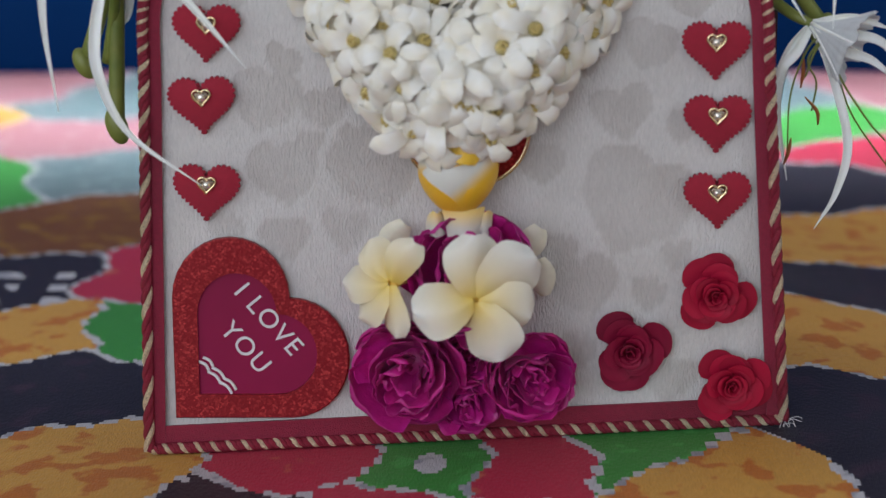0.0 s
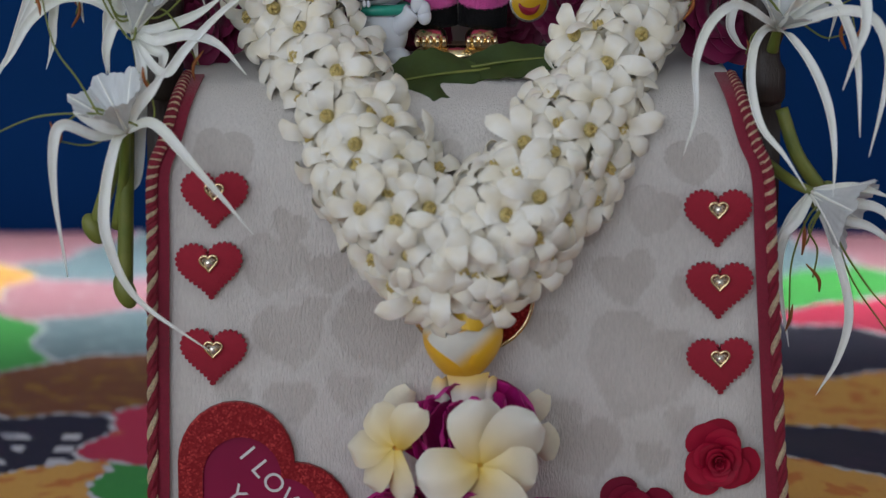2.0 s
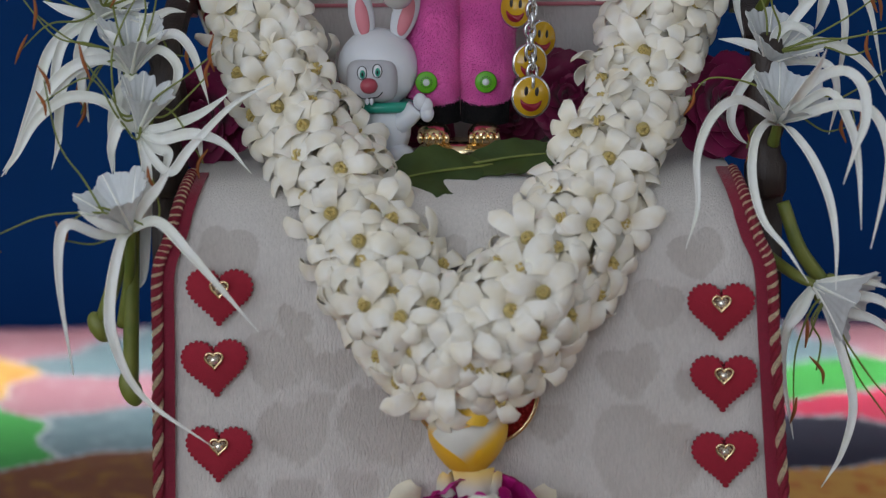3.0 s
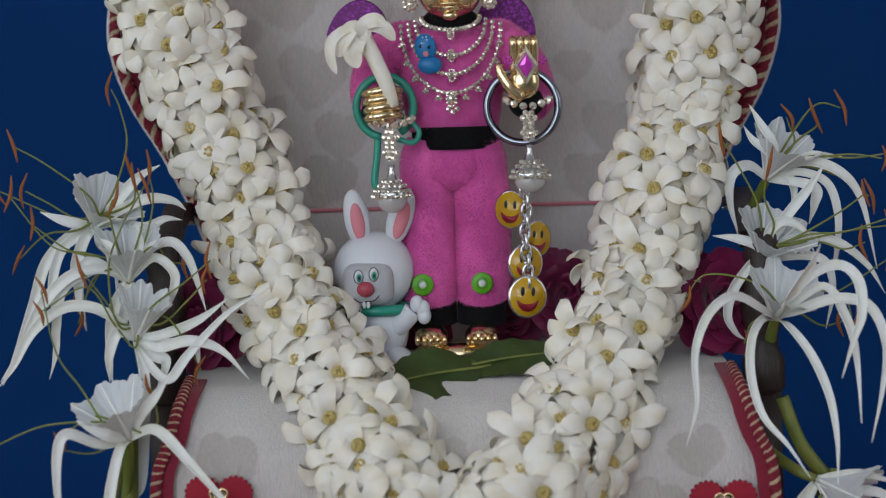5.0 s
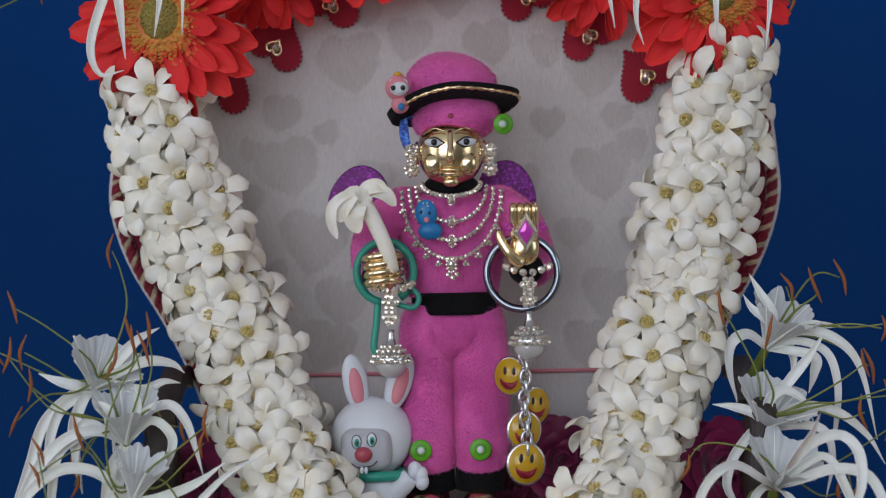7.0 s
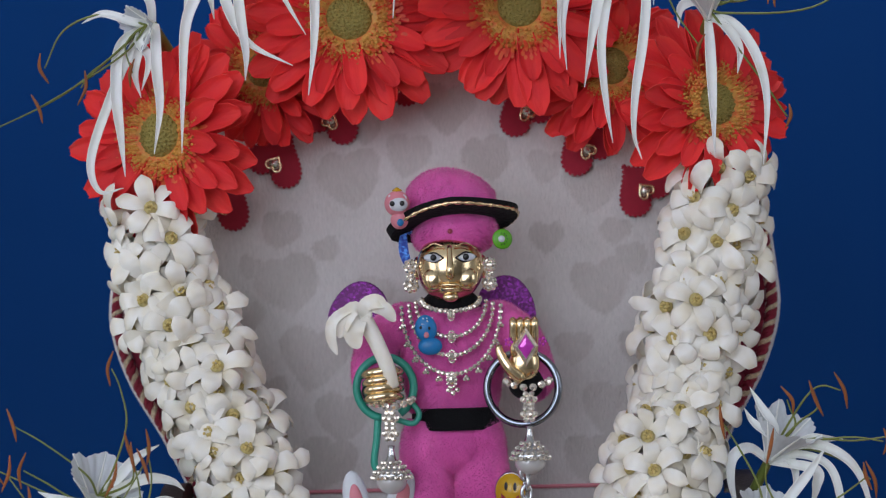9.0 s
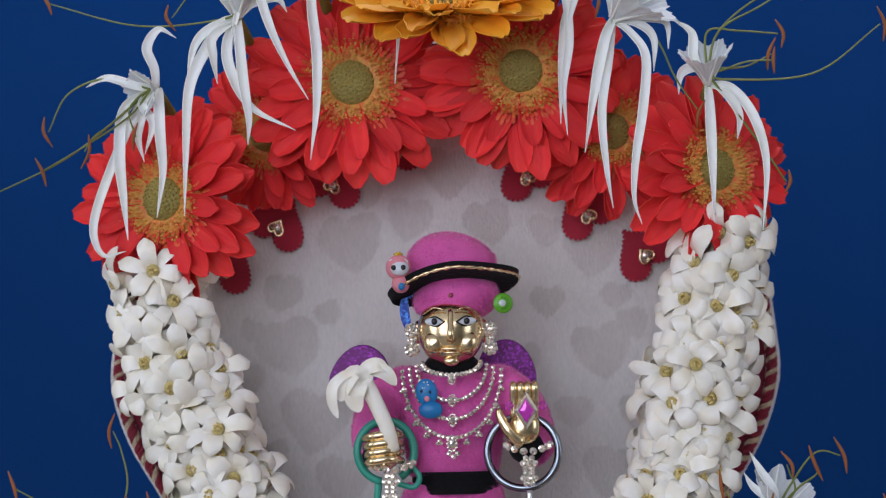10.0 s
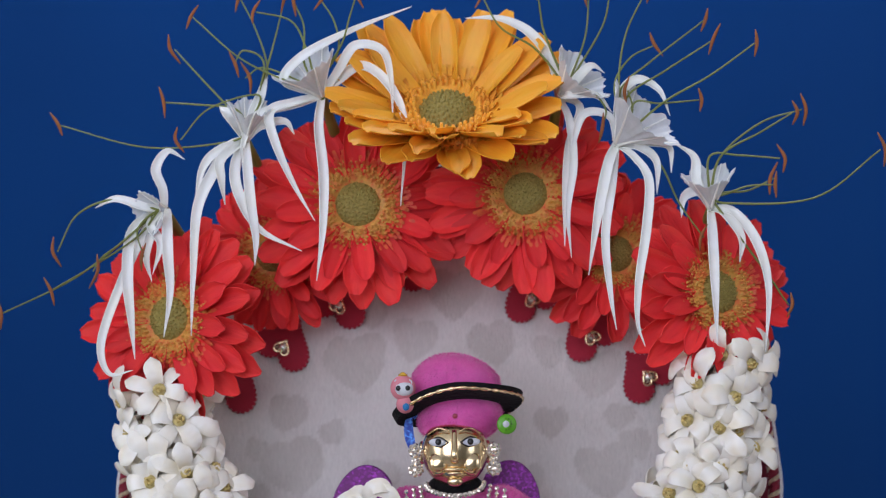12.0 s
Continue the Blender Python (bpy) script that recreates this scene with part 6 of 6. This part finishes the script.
# ---- spider lilies beside and above the throne ----
def strap(line, width):
    """A long narrow petal, channelled along its middle, tapering to its tip."""
    n = len(line) - 1
    bm = bmesh.new()
    def f(u, v):
        i = int(round(u * n))
        p = line[i]
        d = (line[min(i + 1, n)] - line[max(i - 1, 0)]).normalized()
        side = d.cross(Vector((0.25, -1, 0.3))).normalized()
        w = width * (0.5 + 0.5 * math.sin(math.pi * min(u * 0.8 + 0.12, 1))) * (1 - max(u - 0.45, 0) ** 2 * 2.9)
        s = v - 0.5
        return p + side * (2 * w * s) + d.cross(side) * (w * 0.6 * (1 - 4 * s * s))
    sheet(bm, f, n, 4, 0.0004)
    return bm


def spider_lily(at, rim, radius, petals, threads, label, group, stem, seed, reach=0.0):
    """rim: the middle of the cup's rim; petals and threads: the points that each one bends through. All in mm from the throat.
    reach: how far the petals lean forward towards their tips, in metres."""
    rnd = random.Random(seed)
    ob = thing("spider_lily", at, label, "spider lily", group)
    zero = Vector((0, 0, 0))
    axis = Vector((rim[0], -9, rim[1])) * 0.001
    x = axis.orthogonal().normalized()
    yv = axis.normalized().cross(x)
    bm = bmesh.new()
    def web(u, v):
        a = 2 * math.pi * u
        fray = noise.noise((math.cos(a) * 4, math.sin(a) * 4, seed)) * 0.14 + noise.noise((math.cos(a) * 13, math.sin(a) * 13, seed)) * 0.06
        lobe = 0.07 * math.cos(6 * a)
        r = 0.00110 * radius * (0.09 + 0.91 * v ** 1.2) * (1 + v * (lobe + 0.5 * fray) + 0.035 * v * math.sin(24 * a + seed))
        return axis * v * (1 + (lobe + fray) * v) + (x * math.cos(a) + yv * math.sin(a)) * r
    sheet(bm, web, 96, 10, 0.00025)
    cup = part("cup", bm, LILY_CUP, ob, "thin translucent webbed cup")
    for k in range(6):
        bm = bmesh.new()
        tube(bm, [web((k + 0.02) / 6, v / 8) for v in range(9)], lambda u: 0.0011 - 0.0007 * u, 6)
        part("rib", bm, LILY, cup, "opaque white rib of the cup")
    for pts in petals:
        n = len(pts)
        fore = rnd.uniform(0.004, 0.014)
        way = []
        for k, (px, pz) in enumerate(pts):
            lean = reach * ((k + 1) / n) ** 0.8
            # a petal that leans forward hangs a little nearer to the middle
            way.append(Vector((px * 0.001 - lean / 1.13 * at[0], -lean - fore * math.sin(math.pi * min((k + 1) / n, 0.9)), pz * 0.001 + lean / 1.13 * (0.43 - at[2]))))
        line = smooth_path([zero] + way, 12 + 5 * n)
        part("petal", strap(line, rnd.uniform(0.0024, 0.0031)), LILY, ob)
    for pts in threads:
        n = len(pts)
        fore = rnd.uniform(-0.006, 0.014)
        line = smooth_path([axis * 0.35] + [Vector((px * 0.001, -0.004 - fore * (k + 1) / n, pz * 0.001)) for k, (px, pz) in enumerate(pts)], 8 + 6 * n)
        tip = line[-1]
        bm = bmesh.new()
        tube(bm, line, lambda u: 0.0007 - 0.0003 * u, 6)
        thread = part("filament", bm, FILAMENT, ob, "thin green filament")
        bm = bmesh.new()
        h, lean, bow = rnd.uniform(0.006, 0.0095), rnd.uniform(-0.0035, 0.0035), rnd.uniform(-0.0028, 0.0028)
        tube(bm, smooth_path([tip + Vector((lean, 0, h)), tip + Vector((bow, -0.001, 0)), tip + Vector((-lean, 0, -h))], 10), lambda u: 0.0003 + 0.0007 * math.sin(math.pi * u), 6)
        part("anther", bm, ANTHER, thread, "rust brown anther")
    bm = bmesh.new()
    tube(bm, smooth_path([zero] + [Vector((sx, sy, sz)) * 0.001 for sx, sy, sz in stem], 14), lambda u: 0.0022 + 0.0010 * u, 10)
    part("stem", bm, LILY_STEM, ob, "olive green stem")
    return ob


SIDE = "spider lilies beside the throne"
CROWN = "spider lilies over the arch"
spider_lily((-0.1610, -0.004, 0.2592), (-7.4, 19.4), 16.7,
            [((14.5, 4.4), (31, -13.4), (60.4, -50.1)), ((-12.5, -1.6), (-27.5, 4.6), (-32.6, -4.9), (-33.7, -30.9), (-29.3, -70.7)), ((-4.4, -5.6), (-9.6, -30), (-9, -52.4), (3.7, -80.9), (37.4, -107.2)), ((7.2, 12.3), (14.2, 20.7), (21.6, 31.4)), ((-6.6, 2.1), (-16, 6.2), (-24.4, 9.3))],
            [((-9.4, 4.1), (-21.9, 24.6), (-33.5, 42.2), (-39.8, 72.9)), ((-8.7, -2.6), (-18.4, -5.8), (-32.6, -2.9)), ((-15.8, 9.1), (-40.7, 7.9), (-64, -1.1)), ((9.6, 2.6), (15, 9.2), (12.4, 25.6)), ((-14.8, 11), (-25.5, 6.5), (-36.4, -3.8))],
            "white spider lily drooping over the red cord", SIDE, [(-3, 12, -22), (-9, 22, -52)], 11, 0.016)
spider_lily((-0.1601, 0.026, 0.3041), (6.3, 21.2), 12.2,
            [((4.3, -19.6), (3, -50.9), (1, -72.4), (-2.8, -80.2)), ((7.2, -12.9), (16.7, -19.6), (26.8, -7.6), (46.9, 12.3), (67.6, 23.7)), ((13.6, 1.9), (31.3, 8.4), (46.2, 18.5)), ((-9.3, 10), (-20.6, 16.7), (-35.1, 16.6), (-50.1, 5.3), (-60.6, -11.9), (-68.8, -22.4)), ((-7.6, 4.1), (-12.3, -7.4), (-13.4, -21.1)), ((11.5, -4.2), (27.1, -0.8), (42.4, -6.1), (55.4, -21.4)), ((17.3, -2.4), (28.9, -2.8), (31.3, -16.5)), ((9.4, -8.1), (15, -12.1), (8.5, -29.5))],
            [((-9.3, 10), (-12.1, 35.3), (-5.6, 54.4), (6.8, 75.3)), ((13, 11.3), (20.5, 5.3), (32.3, -16.5)), ((10.4, 17.2), (24.2, 26.5), (38.2, 37.7)), ((-5.6, 6), (-10.9, 17.8), (-22.7, 35.6)), ((13.8, 7.4), (25.8, 17.7), (35.9, 28.1)), ((-0.2, -3.9), (-9.4, 8), (-22.1, 26.9), (-45.9, 14.9))],
            "white spider lily with long curling petals", SIDE, [(2, 12, -20)], 12)
spider_lily((-0.1648, 0.040, 0.3321), (1.8, 21.5), 15.3,
            [((-6.3, -11.6), (-9.8, -29.2), (-9.9, -51.9)), ((-11.5, 6.2), (-25.3, 4.6), (-37.4, -4.8), (-46.8, -18.3), (-57.4, -37.7), (-65.8, -49.3)), ((8.4, 13.5), (22.3, 19), (30.7, 10.9), (35.1, -3), (38.5, -16.8)), ((4.3, 9.7), (7, 19.4), (5.1, 29.2)), ((14.1, 11.4), (24.6, 3.2), (21.1, -10.4), (14, -16.1)), ((-13.4, 6.3), (-31.4, -3), (-35.8, -22.6), (-36.7, -34.4), (-41.2, -48.5)), ((-0.3, -7.8), (-2.8, -21.5), (-0.4, -33.4)), ((-5.5, 10), (-7.1, 17.8), (-14.8, 22)), ((-19.1, 10.4), (-24.7, -5.2), (-22.2, -24.9))],
            [((-5.5, 10), (-20.9, 14.3), (-38.3, 18.7), (-58.7, 44.7)), ((-3.3, 15.8), (-6.5, 33.5), (-4.2, 41.2)), ((8.5, 17.4), (14.2, 38.7), (12, 56.3)), ((4.5, 15.6), (9.1, 31.1), (6, 51.6)), ((-7.6, 6.1), (-17.6, 0.5), (-25.3, -20.9)), ((-9.3, 12), (-26.7, 16.4), (-44.7, 30.7)), ((14.4, 17.2), (19.9, 9.2), (29.6, 7))],
            "white spider lily among others beside the seat", SIDE, [(6, 20, -24), (12, 30, -56)], 13)
spider_lily((-0.1833, 0.058, 0.3578), (8.6, 15.6), 17.3,
            [((-11, -2.7), (-24.5, -16.2), (-32.4, -37.9), (-42.5, -63.6), (-50.2, -79.5)), ((-4.2, -4.8), (-8.7, -18.6), (-8, -34.6), (-6.1, -52.7)), ((-5.1, -2.8), (-16.3, -10.5), (-22, -28.2), (-21.3, -48.2), (-25, -74.2)), ((15.3, 9.5), (29.3, 14.4), (41.2, 12.7), (46.9, 7.6)), ((13.5, 14.5), (23.8, 25.1), (34.3, 30.7)), ((-6.9, 2.2), (-16.7, 5), (-27.4, 8.7)), ((3.8, -5.1), (10.2, -17.2), (9.6, -33.1)), ((11, 2.7), (26.8, 0.2), (36.9, 3.9), (44.7, 2.7))],
            [((11.7, 20.5), (18.2, 42.1), (15.3, 59.9), (11.2, 69.9)), ((-2.3, 16.9), (-23.4, 33.4), (-38.8, 42.7)), ((-8.8, 2.2), (-22.5, 7.6), (-47.8, 19.6)), ((-8, -0.8), (-22.9, -2.3), (-36.4, -14.3)), ((-8.7, 5.2), (-22.3, 13.5), (-32.9, 19.8)), ((17, 2.5), (6.3, -17.1), (-7.6, -38.6)), ((17.3, 10.4), (22.5, 16.2), (21, 30.1)), ((15.4, 12.5), (11.4, 12.6), (13.2, 8.6))],
            "white spider lily leaning outward by the armrest", SIDE, [(8, 20, -20), (16, 30, -54)], 14)
spider_lily((0.1595, 0.048, 0.3030), (5.9, 16.6), 18.5,
            [((-7, 0.2), (-12.8, -8.5), (-13.7, -26.2), (-7.9, -45.9), (4.2, -60.5), (15.4, -76.9)), ((5.2, -2.8), (15.5, -16.4), (24, -36.2), (28.1, -57.6), (28.6, -80.9)), ((-6.1, 4.6), (-20.9, 12.6), (-33.3, 4.5), (-39.9, -14.8), (-38.6, -39.7), (-43.5, -60.1)), ((10.6, 4.1), (28.3, 9.8), (44, 5.8), (51.7, -12.1), (50.5, -33.4), (44.8, -60.8)), ((16.2, 20.7), (30.3, 26), (38.9, 18.3), (40.5, 2.4), (36.7, -11.7), (31.2, -29.3)), ((23.1, 15.3), (33.4, 0.8), (38.4, -18.8), (40.5, -51.8)), ((6.3, 10.4), (16.2, 24.3), (22, 34.7))],
            [((-6.7, 16.1), (-20.7, 21.8), (-36.5, 22.3), (-45.5, 11)), ((7.1, 3.3), (30.1, 13.3), (56.3, 30.2)), ((10.6, 3.2), (22.8, -4.2), (33.4, -2.7)), ((-5.2, 1.9), (-13.2, -2.3), (-16.9, -11.9)), ((19.6, 13.6), (33.5, 9.7), (36.9, 0.7))],
            "large white spider lily arching over the post", SIDE, [(-1, 10, -12)], 15, 0.065)
spider_lily((0.1556, 0.068, 0.3306), (7.4, 16.8), 18.5,
            [((-5.4, -1.6), (-15.5, -14.8), (-18.4, -27.3), (-14.1, -36.5), (-9.3, -40.6)), ((-3.4, 8.2), (-14.1, 12.1), (-24.7, 13.3)), ((2.8, 6.2), (3.8, 15.1), (11.1, 20.3), (21.7, 14.6), (27.7, 1)), ((11.1, 20.3), (23.8, 36), (33.3, 48.6)), ((18, 11.1), (37.6, 8.8), (53.5, -3.3), (63.1, -18.9)), ((21.5, 2.1), (32.1, -1.8), (35.8, -16.3), (32.4, -36)), ((5.3, -4.6), (12.2, -15.6), (15.6, -28.3))],
            [((23.4, 12.8), (41.3, 14), (64.2, 20.9)), ((25.2, 10.9), (44.9, 14.8), (64.1, 17)), ((16.3, 11.2), (37.8, 23.1), (52.3, 33.4)), ((0.1, 8.1), (-1.3, 27.8), (-11.6, 49.5), (-19.3, 62.2)), ((26.9, 9.1), (41.1, 5.1), (51.4, 8.4)), ((5.7, 18.6), (0.6, 33.1), (2.7, 50))],
            "white spider lily behind the large one", SIDE, [(-3, 15, -14)], 16)
spider_lily((0.1622, 0.088, 0.3715), (9.4, 19.7), 16.2,
            [((-10.4, 7.2), (-19.5, 2.4), (-20.2, -12.1), (-15.1, -31.4)), ((2.4, 10.8), (-8.3, 20.2), (-12.2, 27.5)), ((16.8, 8.6), (34.8, 3.5), (47.3, -12.3), (55.8, -48.9)), ((14.9, 3.2), (29.3, -2.7), (34.8, -19.2), (34.1, -41), (30.6, -55.5)), ((9.4, 1.5), (13.3, -5.8), (12.4, -16.7)), ((2.5, 16.2), (-4.5, 29.1), (-8.9, 38.3)), ((18.6, 10.3), (27.7, 11), (38.5, 10.1)), ((22, -4.3), (22.8, -13.4), (20.8, -24.2))],
            [((10.7, 19.6), (20.8, 33.8), (28.1, 38.1), (37.5, 35.5)), ((22.3, 11.1), (42.2, 9.7), (61.7, 11.8)), ((24.1, 10.2), (42.2, 11.5), (56.6, 9.2)), ((13.3, 17.7), (10.8, 26.9), (9.1, 31.4)), ((24, 4.7), (42, -3), (51.3, -10.6)), ((15.2, 19.5), (24.3, 26.5), (23.5, 31.9))],
            "white spider lily highest beside the back", SIDE, [(-8, 15, -20)], 17)
spider_lily((0.1739, 0.012, 0.2263), (20.3, -9.9), 17.7,
            [((-11.5, -14.2), (-16.4, -37), (-9.6, -77.9)), ((9.6, -22.7), (18.7, -57), (14.5, -83.1), (4.7, -102.7)), ((8.8, 2.8), (22.6, 3.4), (39.5, -2.8)), ((-7.4, -11.3), (-14.1, -19.9), (-17.9, -32.7)), ((12, -11.3), (28.9, -17), (46.2, -31.2)), ((9, -2.8), (34.2, -8.5), (49.3, -39.8))],
            [((12.4, -22.7), (27.2, -45.5), (38.9, -58.5)), ((-1.9, -11.3), (-9.5, -34.1), (-10, -62.9)), ((12.4, -22.7), (21.6, -45.5), (42.3, -74.4)), ((-1.7, -17), (2.9, -28.4), (1.1, -42.7)), ((1, -14.2), (-2.8, -25.5), (-4.3, -22.7))],
            "white spider lily nodding beside the front panel", SIDE, [(-9, 4, 4), (-22, 22, 12)], 18)
spider_lily((-0.1514, 0.080, 0.6063), (-7.8, -3.8), 10.4,
            [((2.1, -4), (3.1, -24.9), (3.9, -45.8), (-0, -68.6)), ((0, 9.2), (-3.4, 19.8), (2.6, 29.7), (11.2, 25.6)), ((-15.6, -11.5), (-18.4, -35), (-16.9, -58.5), (-15.3, -79.7)), ((-9.1, -11.6), (-22.1, -40.2), (-32.4, -71.1), (-28.5, -87.2), (-16.3, -85.6)), ((-9.1, 0.2), (-24.8, 4.9), (-36.5, 0.7)), ((-6.5, -9.1), (-1.3, -19.6), (-6, -35.2)), ((-3.9, -6.5), (-9.1, -24.7), (-6.5, -39.1))],
            [((-24.8, 4.9), (-45.6, -3.1), (-55.9, -22.6)), ((-16.9, -14.1), (-48, -37.1), (-86.8, -55.2)), ((-13, -15.5), (-35.1, -30.8), (-58.4, -44.7)), ((-9.1, -6.4), (-13, -14.2), (-9.1, -27.3)), ((-22.1, -19.3), (-31.2, -27), (-35.1, -34.7))],
            "white spider lily hanging before a red gerbera", CROWN, [(5, 30, -12)], 19)
spider_lily((-0.1080, 0.078, 0.6420), (2.7, 15.8), 10.4,
            [((1.5, -11.9), (3.7, -35.6), (5.9, -53.9), (4.8, -67.5)), ((-4.8, -14.4), (-2.8, -30.2), (7.5, -48.7), (29.5, -60.4)), ((4, 11.8), (9.3, 25), (12, 38.8)), ((-6.5, 9.4), (-9.9, 14.2), (-13.5, 17.4)), ((-13.1, -6.4), (-22.2, -16.7), (-26.7, -37.7)), ((-7.8, -3.8), (-15.7, -16.9), (-24.9, -37.7), (-27.5, -71.6), (-28.9, -104)), ((7.9, 6.5), (20.9, 8.9), (26.1, 2.2)), ((-11.8, -11.7), (-11.8, -22.2), (-10.6, -35.3))],
            [((8, 22.4), (12, 38.2), (5.6, 59.7), (-2.2, 75.9)), ((12, 38.2), (17.3, 56.8), (21.9, 75.4)), ((-7.8, 16), (-26, 36.3), (-37.8, 49.8)), ((-5.1, 16), (-26, 19), (-44.3, 20.7)), ((-7.8, -1.2), (-52.2, -3.5), (-100.5, 10)), ((8, 22.4), (-18.2, 14.9), (-32.6, -2)), ((10.7, 38.3), (0.2, 46.4), (-5, 38.5))],
            "white spider lily draped over red gerberas", CROWN, [(5, 30, -12)], 20)
spider_lily((-0.0673, 0.076, 0.6647), (-8.5, 14.7), 15.4,
            [((-1.5, -17.2), (0.9, -43.5), (0.1, -72.3), (-3.5, -98.8)), ((-14.4, -4.2), (-26.9, -10.1), (-23.7, -27.3), (-14.7, -48.5), (-4, -67.5)), ((9.2, 7.8), (22.3, 14.7), (36.5, 3.3), (44.1, -18), (41.1, -60)), ((9.2, 11.8), (18.5, 24.3), (32.9, 21.4), (37.1, 5.9), (37.6, -12.6)), ((-19.5, 7), (-9, 20.1), (17.3, 34.2), (48.4, 46.7)), ((-14.4, -5), (-32.7, -10), (-40.5, -21.7), (-44.6, -45.3))],
            [((-7.6, 24), (-15.3, 38.8), (-33.7, 43.7)), ((8.8, 22.4), (7.4, 38.4), (-0.3, 51.9)), ((10.7, 25), (16.1, 40.9), (20.1, 51.5)), ((-6.5, 2.8), (-40.3, 18), (-67.7, 42)), ((-3.9, 4), (-29.9, 15.1), (-40.4, 10)), ((-9, 17.4), (-8.8, 36.1), (-14, 49.5))],
            "white spider lily beside the orange gerbera", CROWN, [(5, 30, -15)], 21)
spider_lily((0.0583, 0.078, 0.6623), (12.6, 10.5), 15.5,
            [((4.9, -14.8), (6.2, -38.7), (3, -62.5), (4.6, -86.7)), ((-3, 17.5), (-14.5, 33.8), (-30.2, 42.2), (-48.7, 43.1)), ((10.9, -6.9), (4.6, -28.1), (1.9, -54.5), (1.3, -80.3)), ((5.9, 3.9), (16.6, 14.4), (24.5, 11.6)), ((3.1, -1.4), (18.9, -1.7), (27.9, -9.9))],
            [((-6.7, 31), (-9.1, 41.8), (-10.7, 55.3)), ((6.5, 9.2), (14.4, 30.6), (16.8, 54.8)), ((9.2, 11.9), (23.7, 35.8), (28.2, 57.3)), ((-12.1, 24.3), (-30.3, 35.4), (-40.6, 53.2)), ((16.3, 1), (23.9, -9.8), (21, -20.4))],
            "white spider lily tucked behind the orange gerbera", CROWN, [(-3, 30, -15)], 22)
spider_lily((0.0879, 0.072, 0.6354), (15.2, 13.5), 20.0,
            [((-5.5, -13.1), (-11.4, -39.3), (-16.5, -69.8)), ((-3.1, -21.1), (-7.8, -49.8), (-5.9, -78.6), (-2.8, -98.6)), ((8.9, -8.1), (15.8, -21.4), (13.6, -47.6), (9.2, -73.6), (8.2, -94.4), (11.9, -107.4)), ((-3.6, 13.3), (-16.6, 14.9), (-22.1, 3), (-25.7, -18)), ((1.9, 23.8), (11.3, 33), (22.9, 27.4), (28.3, 14)), ((11.7, -2.9), (20.3, -10.9), (20.3, -28)), ((16.9, -0.3), (27.3, -3.1), (28.2, -16.3))],
            [((1.5, 29.1), (5.4, 55.8), (17, 79.7)), ((2.5, 27.8), (18.1, 42.2), (47.5, 64.3)), ((5.8, 23.7), (25.8, 36.7), (51.9, 52.7)), ((25.3, 20.7), (49.2, 33.6), (72.7, 49.7)), ((9.7, 21), (22.7, 20.3), (43.6, 21.7)), ((1.4, 5.3), (8.2, 15.7), (5.9, 26.4)), ((21.8, -11), (31.6, -32.2), (44.1, -50.8)), ((-0.6, 29.2), (7.7, 45), (22.3, 52.8))],
            "large white spider lily with a wide webbed cup", CROWN, [(-3, 30, -15)], 23)
spider_lily((0.1374, 0.082, 0.6017), (-2.1, 15.9), 12.0,
            [((-0.5, -15.8), (0, -42.2), (0.9, -72.8)), ((11.7, -2.9), (22.9, -18.9), (28.6, -42.6), (26.2, -77.1)), ((-7.5, 13.4), (-8.4, 26.7), (-18.6, 34.9)), ((6.5, -2.8), (15.2, -16.1), (14.2, -29.3)), ((-6.3, 8.1), (-14.2, 5.5), (-15.8, -5))],
            [((5.3, 26.4), (26.3, 43.4), (48, 49.7)), ((5.3, 26.4), (26.1, 38), (42.2, 47.1)), ((-0.5, 26.5), (15.2, 26.3), (35.6, 23.8)), ((6.8, 7.8), (19.9, 8.9), (33.7, 15.3)), ((6.7, 6.5), (20, 10.8), (34.4, 11.3)), ((9.2, 1.2), (53.7, 3), (87.9, 27.1)), ((27.6, -34.8), (36.3, -48), (39.5, -52))],
            "white spider lily over the outer gerbera", CROWN, [(-3, 30, -13)], 24)
for x, y, z, h in ((-0.172, 0.02, 0.20, 0.085), (0.172, 0.03, 0.215, 0.05)):
    bm = bmesh.new()
    k = -1 if x < 0 else 1
    tube(bm, smooth_path([(0.012 * -k, 0, h), (0.004 * -k, -0.002, h * 0.55), (0.008 * k, 0, 0.010)], 16), lambda u: 0.0034 + 0.0005 * u, 10)
    blob(bm, (0.010 * k, 0, 0.006), (0.0052, 0.0052, 0.0085), 0, (0, 28 * k, 0), seg=12, rings=8)
    thing("flower_stalk", (x, y, z), "cut olive green flower stalk beside the cord", "stalk", data=finish("flower_stalk", bm, LILY_STEM))
bm = bmesh.new()
tube(bm, smooth_path([(0.004, 0, 0.11), (0.002, 0, 0.06), (0, 0, 0.012)], 14), lambda u: 0.0036 + 0.0004 * u, 10)
blob(bm, (0, 0, 0.008), (0.0055, 0.005, 0.0095), 0, (0, -20, 0), seg=12, rings=8)
thing("flower_stalk", (-0.166, 0.012, 0.168), "long olive green flower stalk beside the cord", "stalk", data=finish("flower_stalk", bm, LILY_STEM))
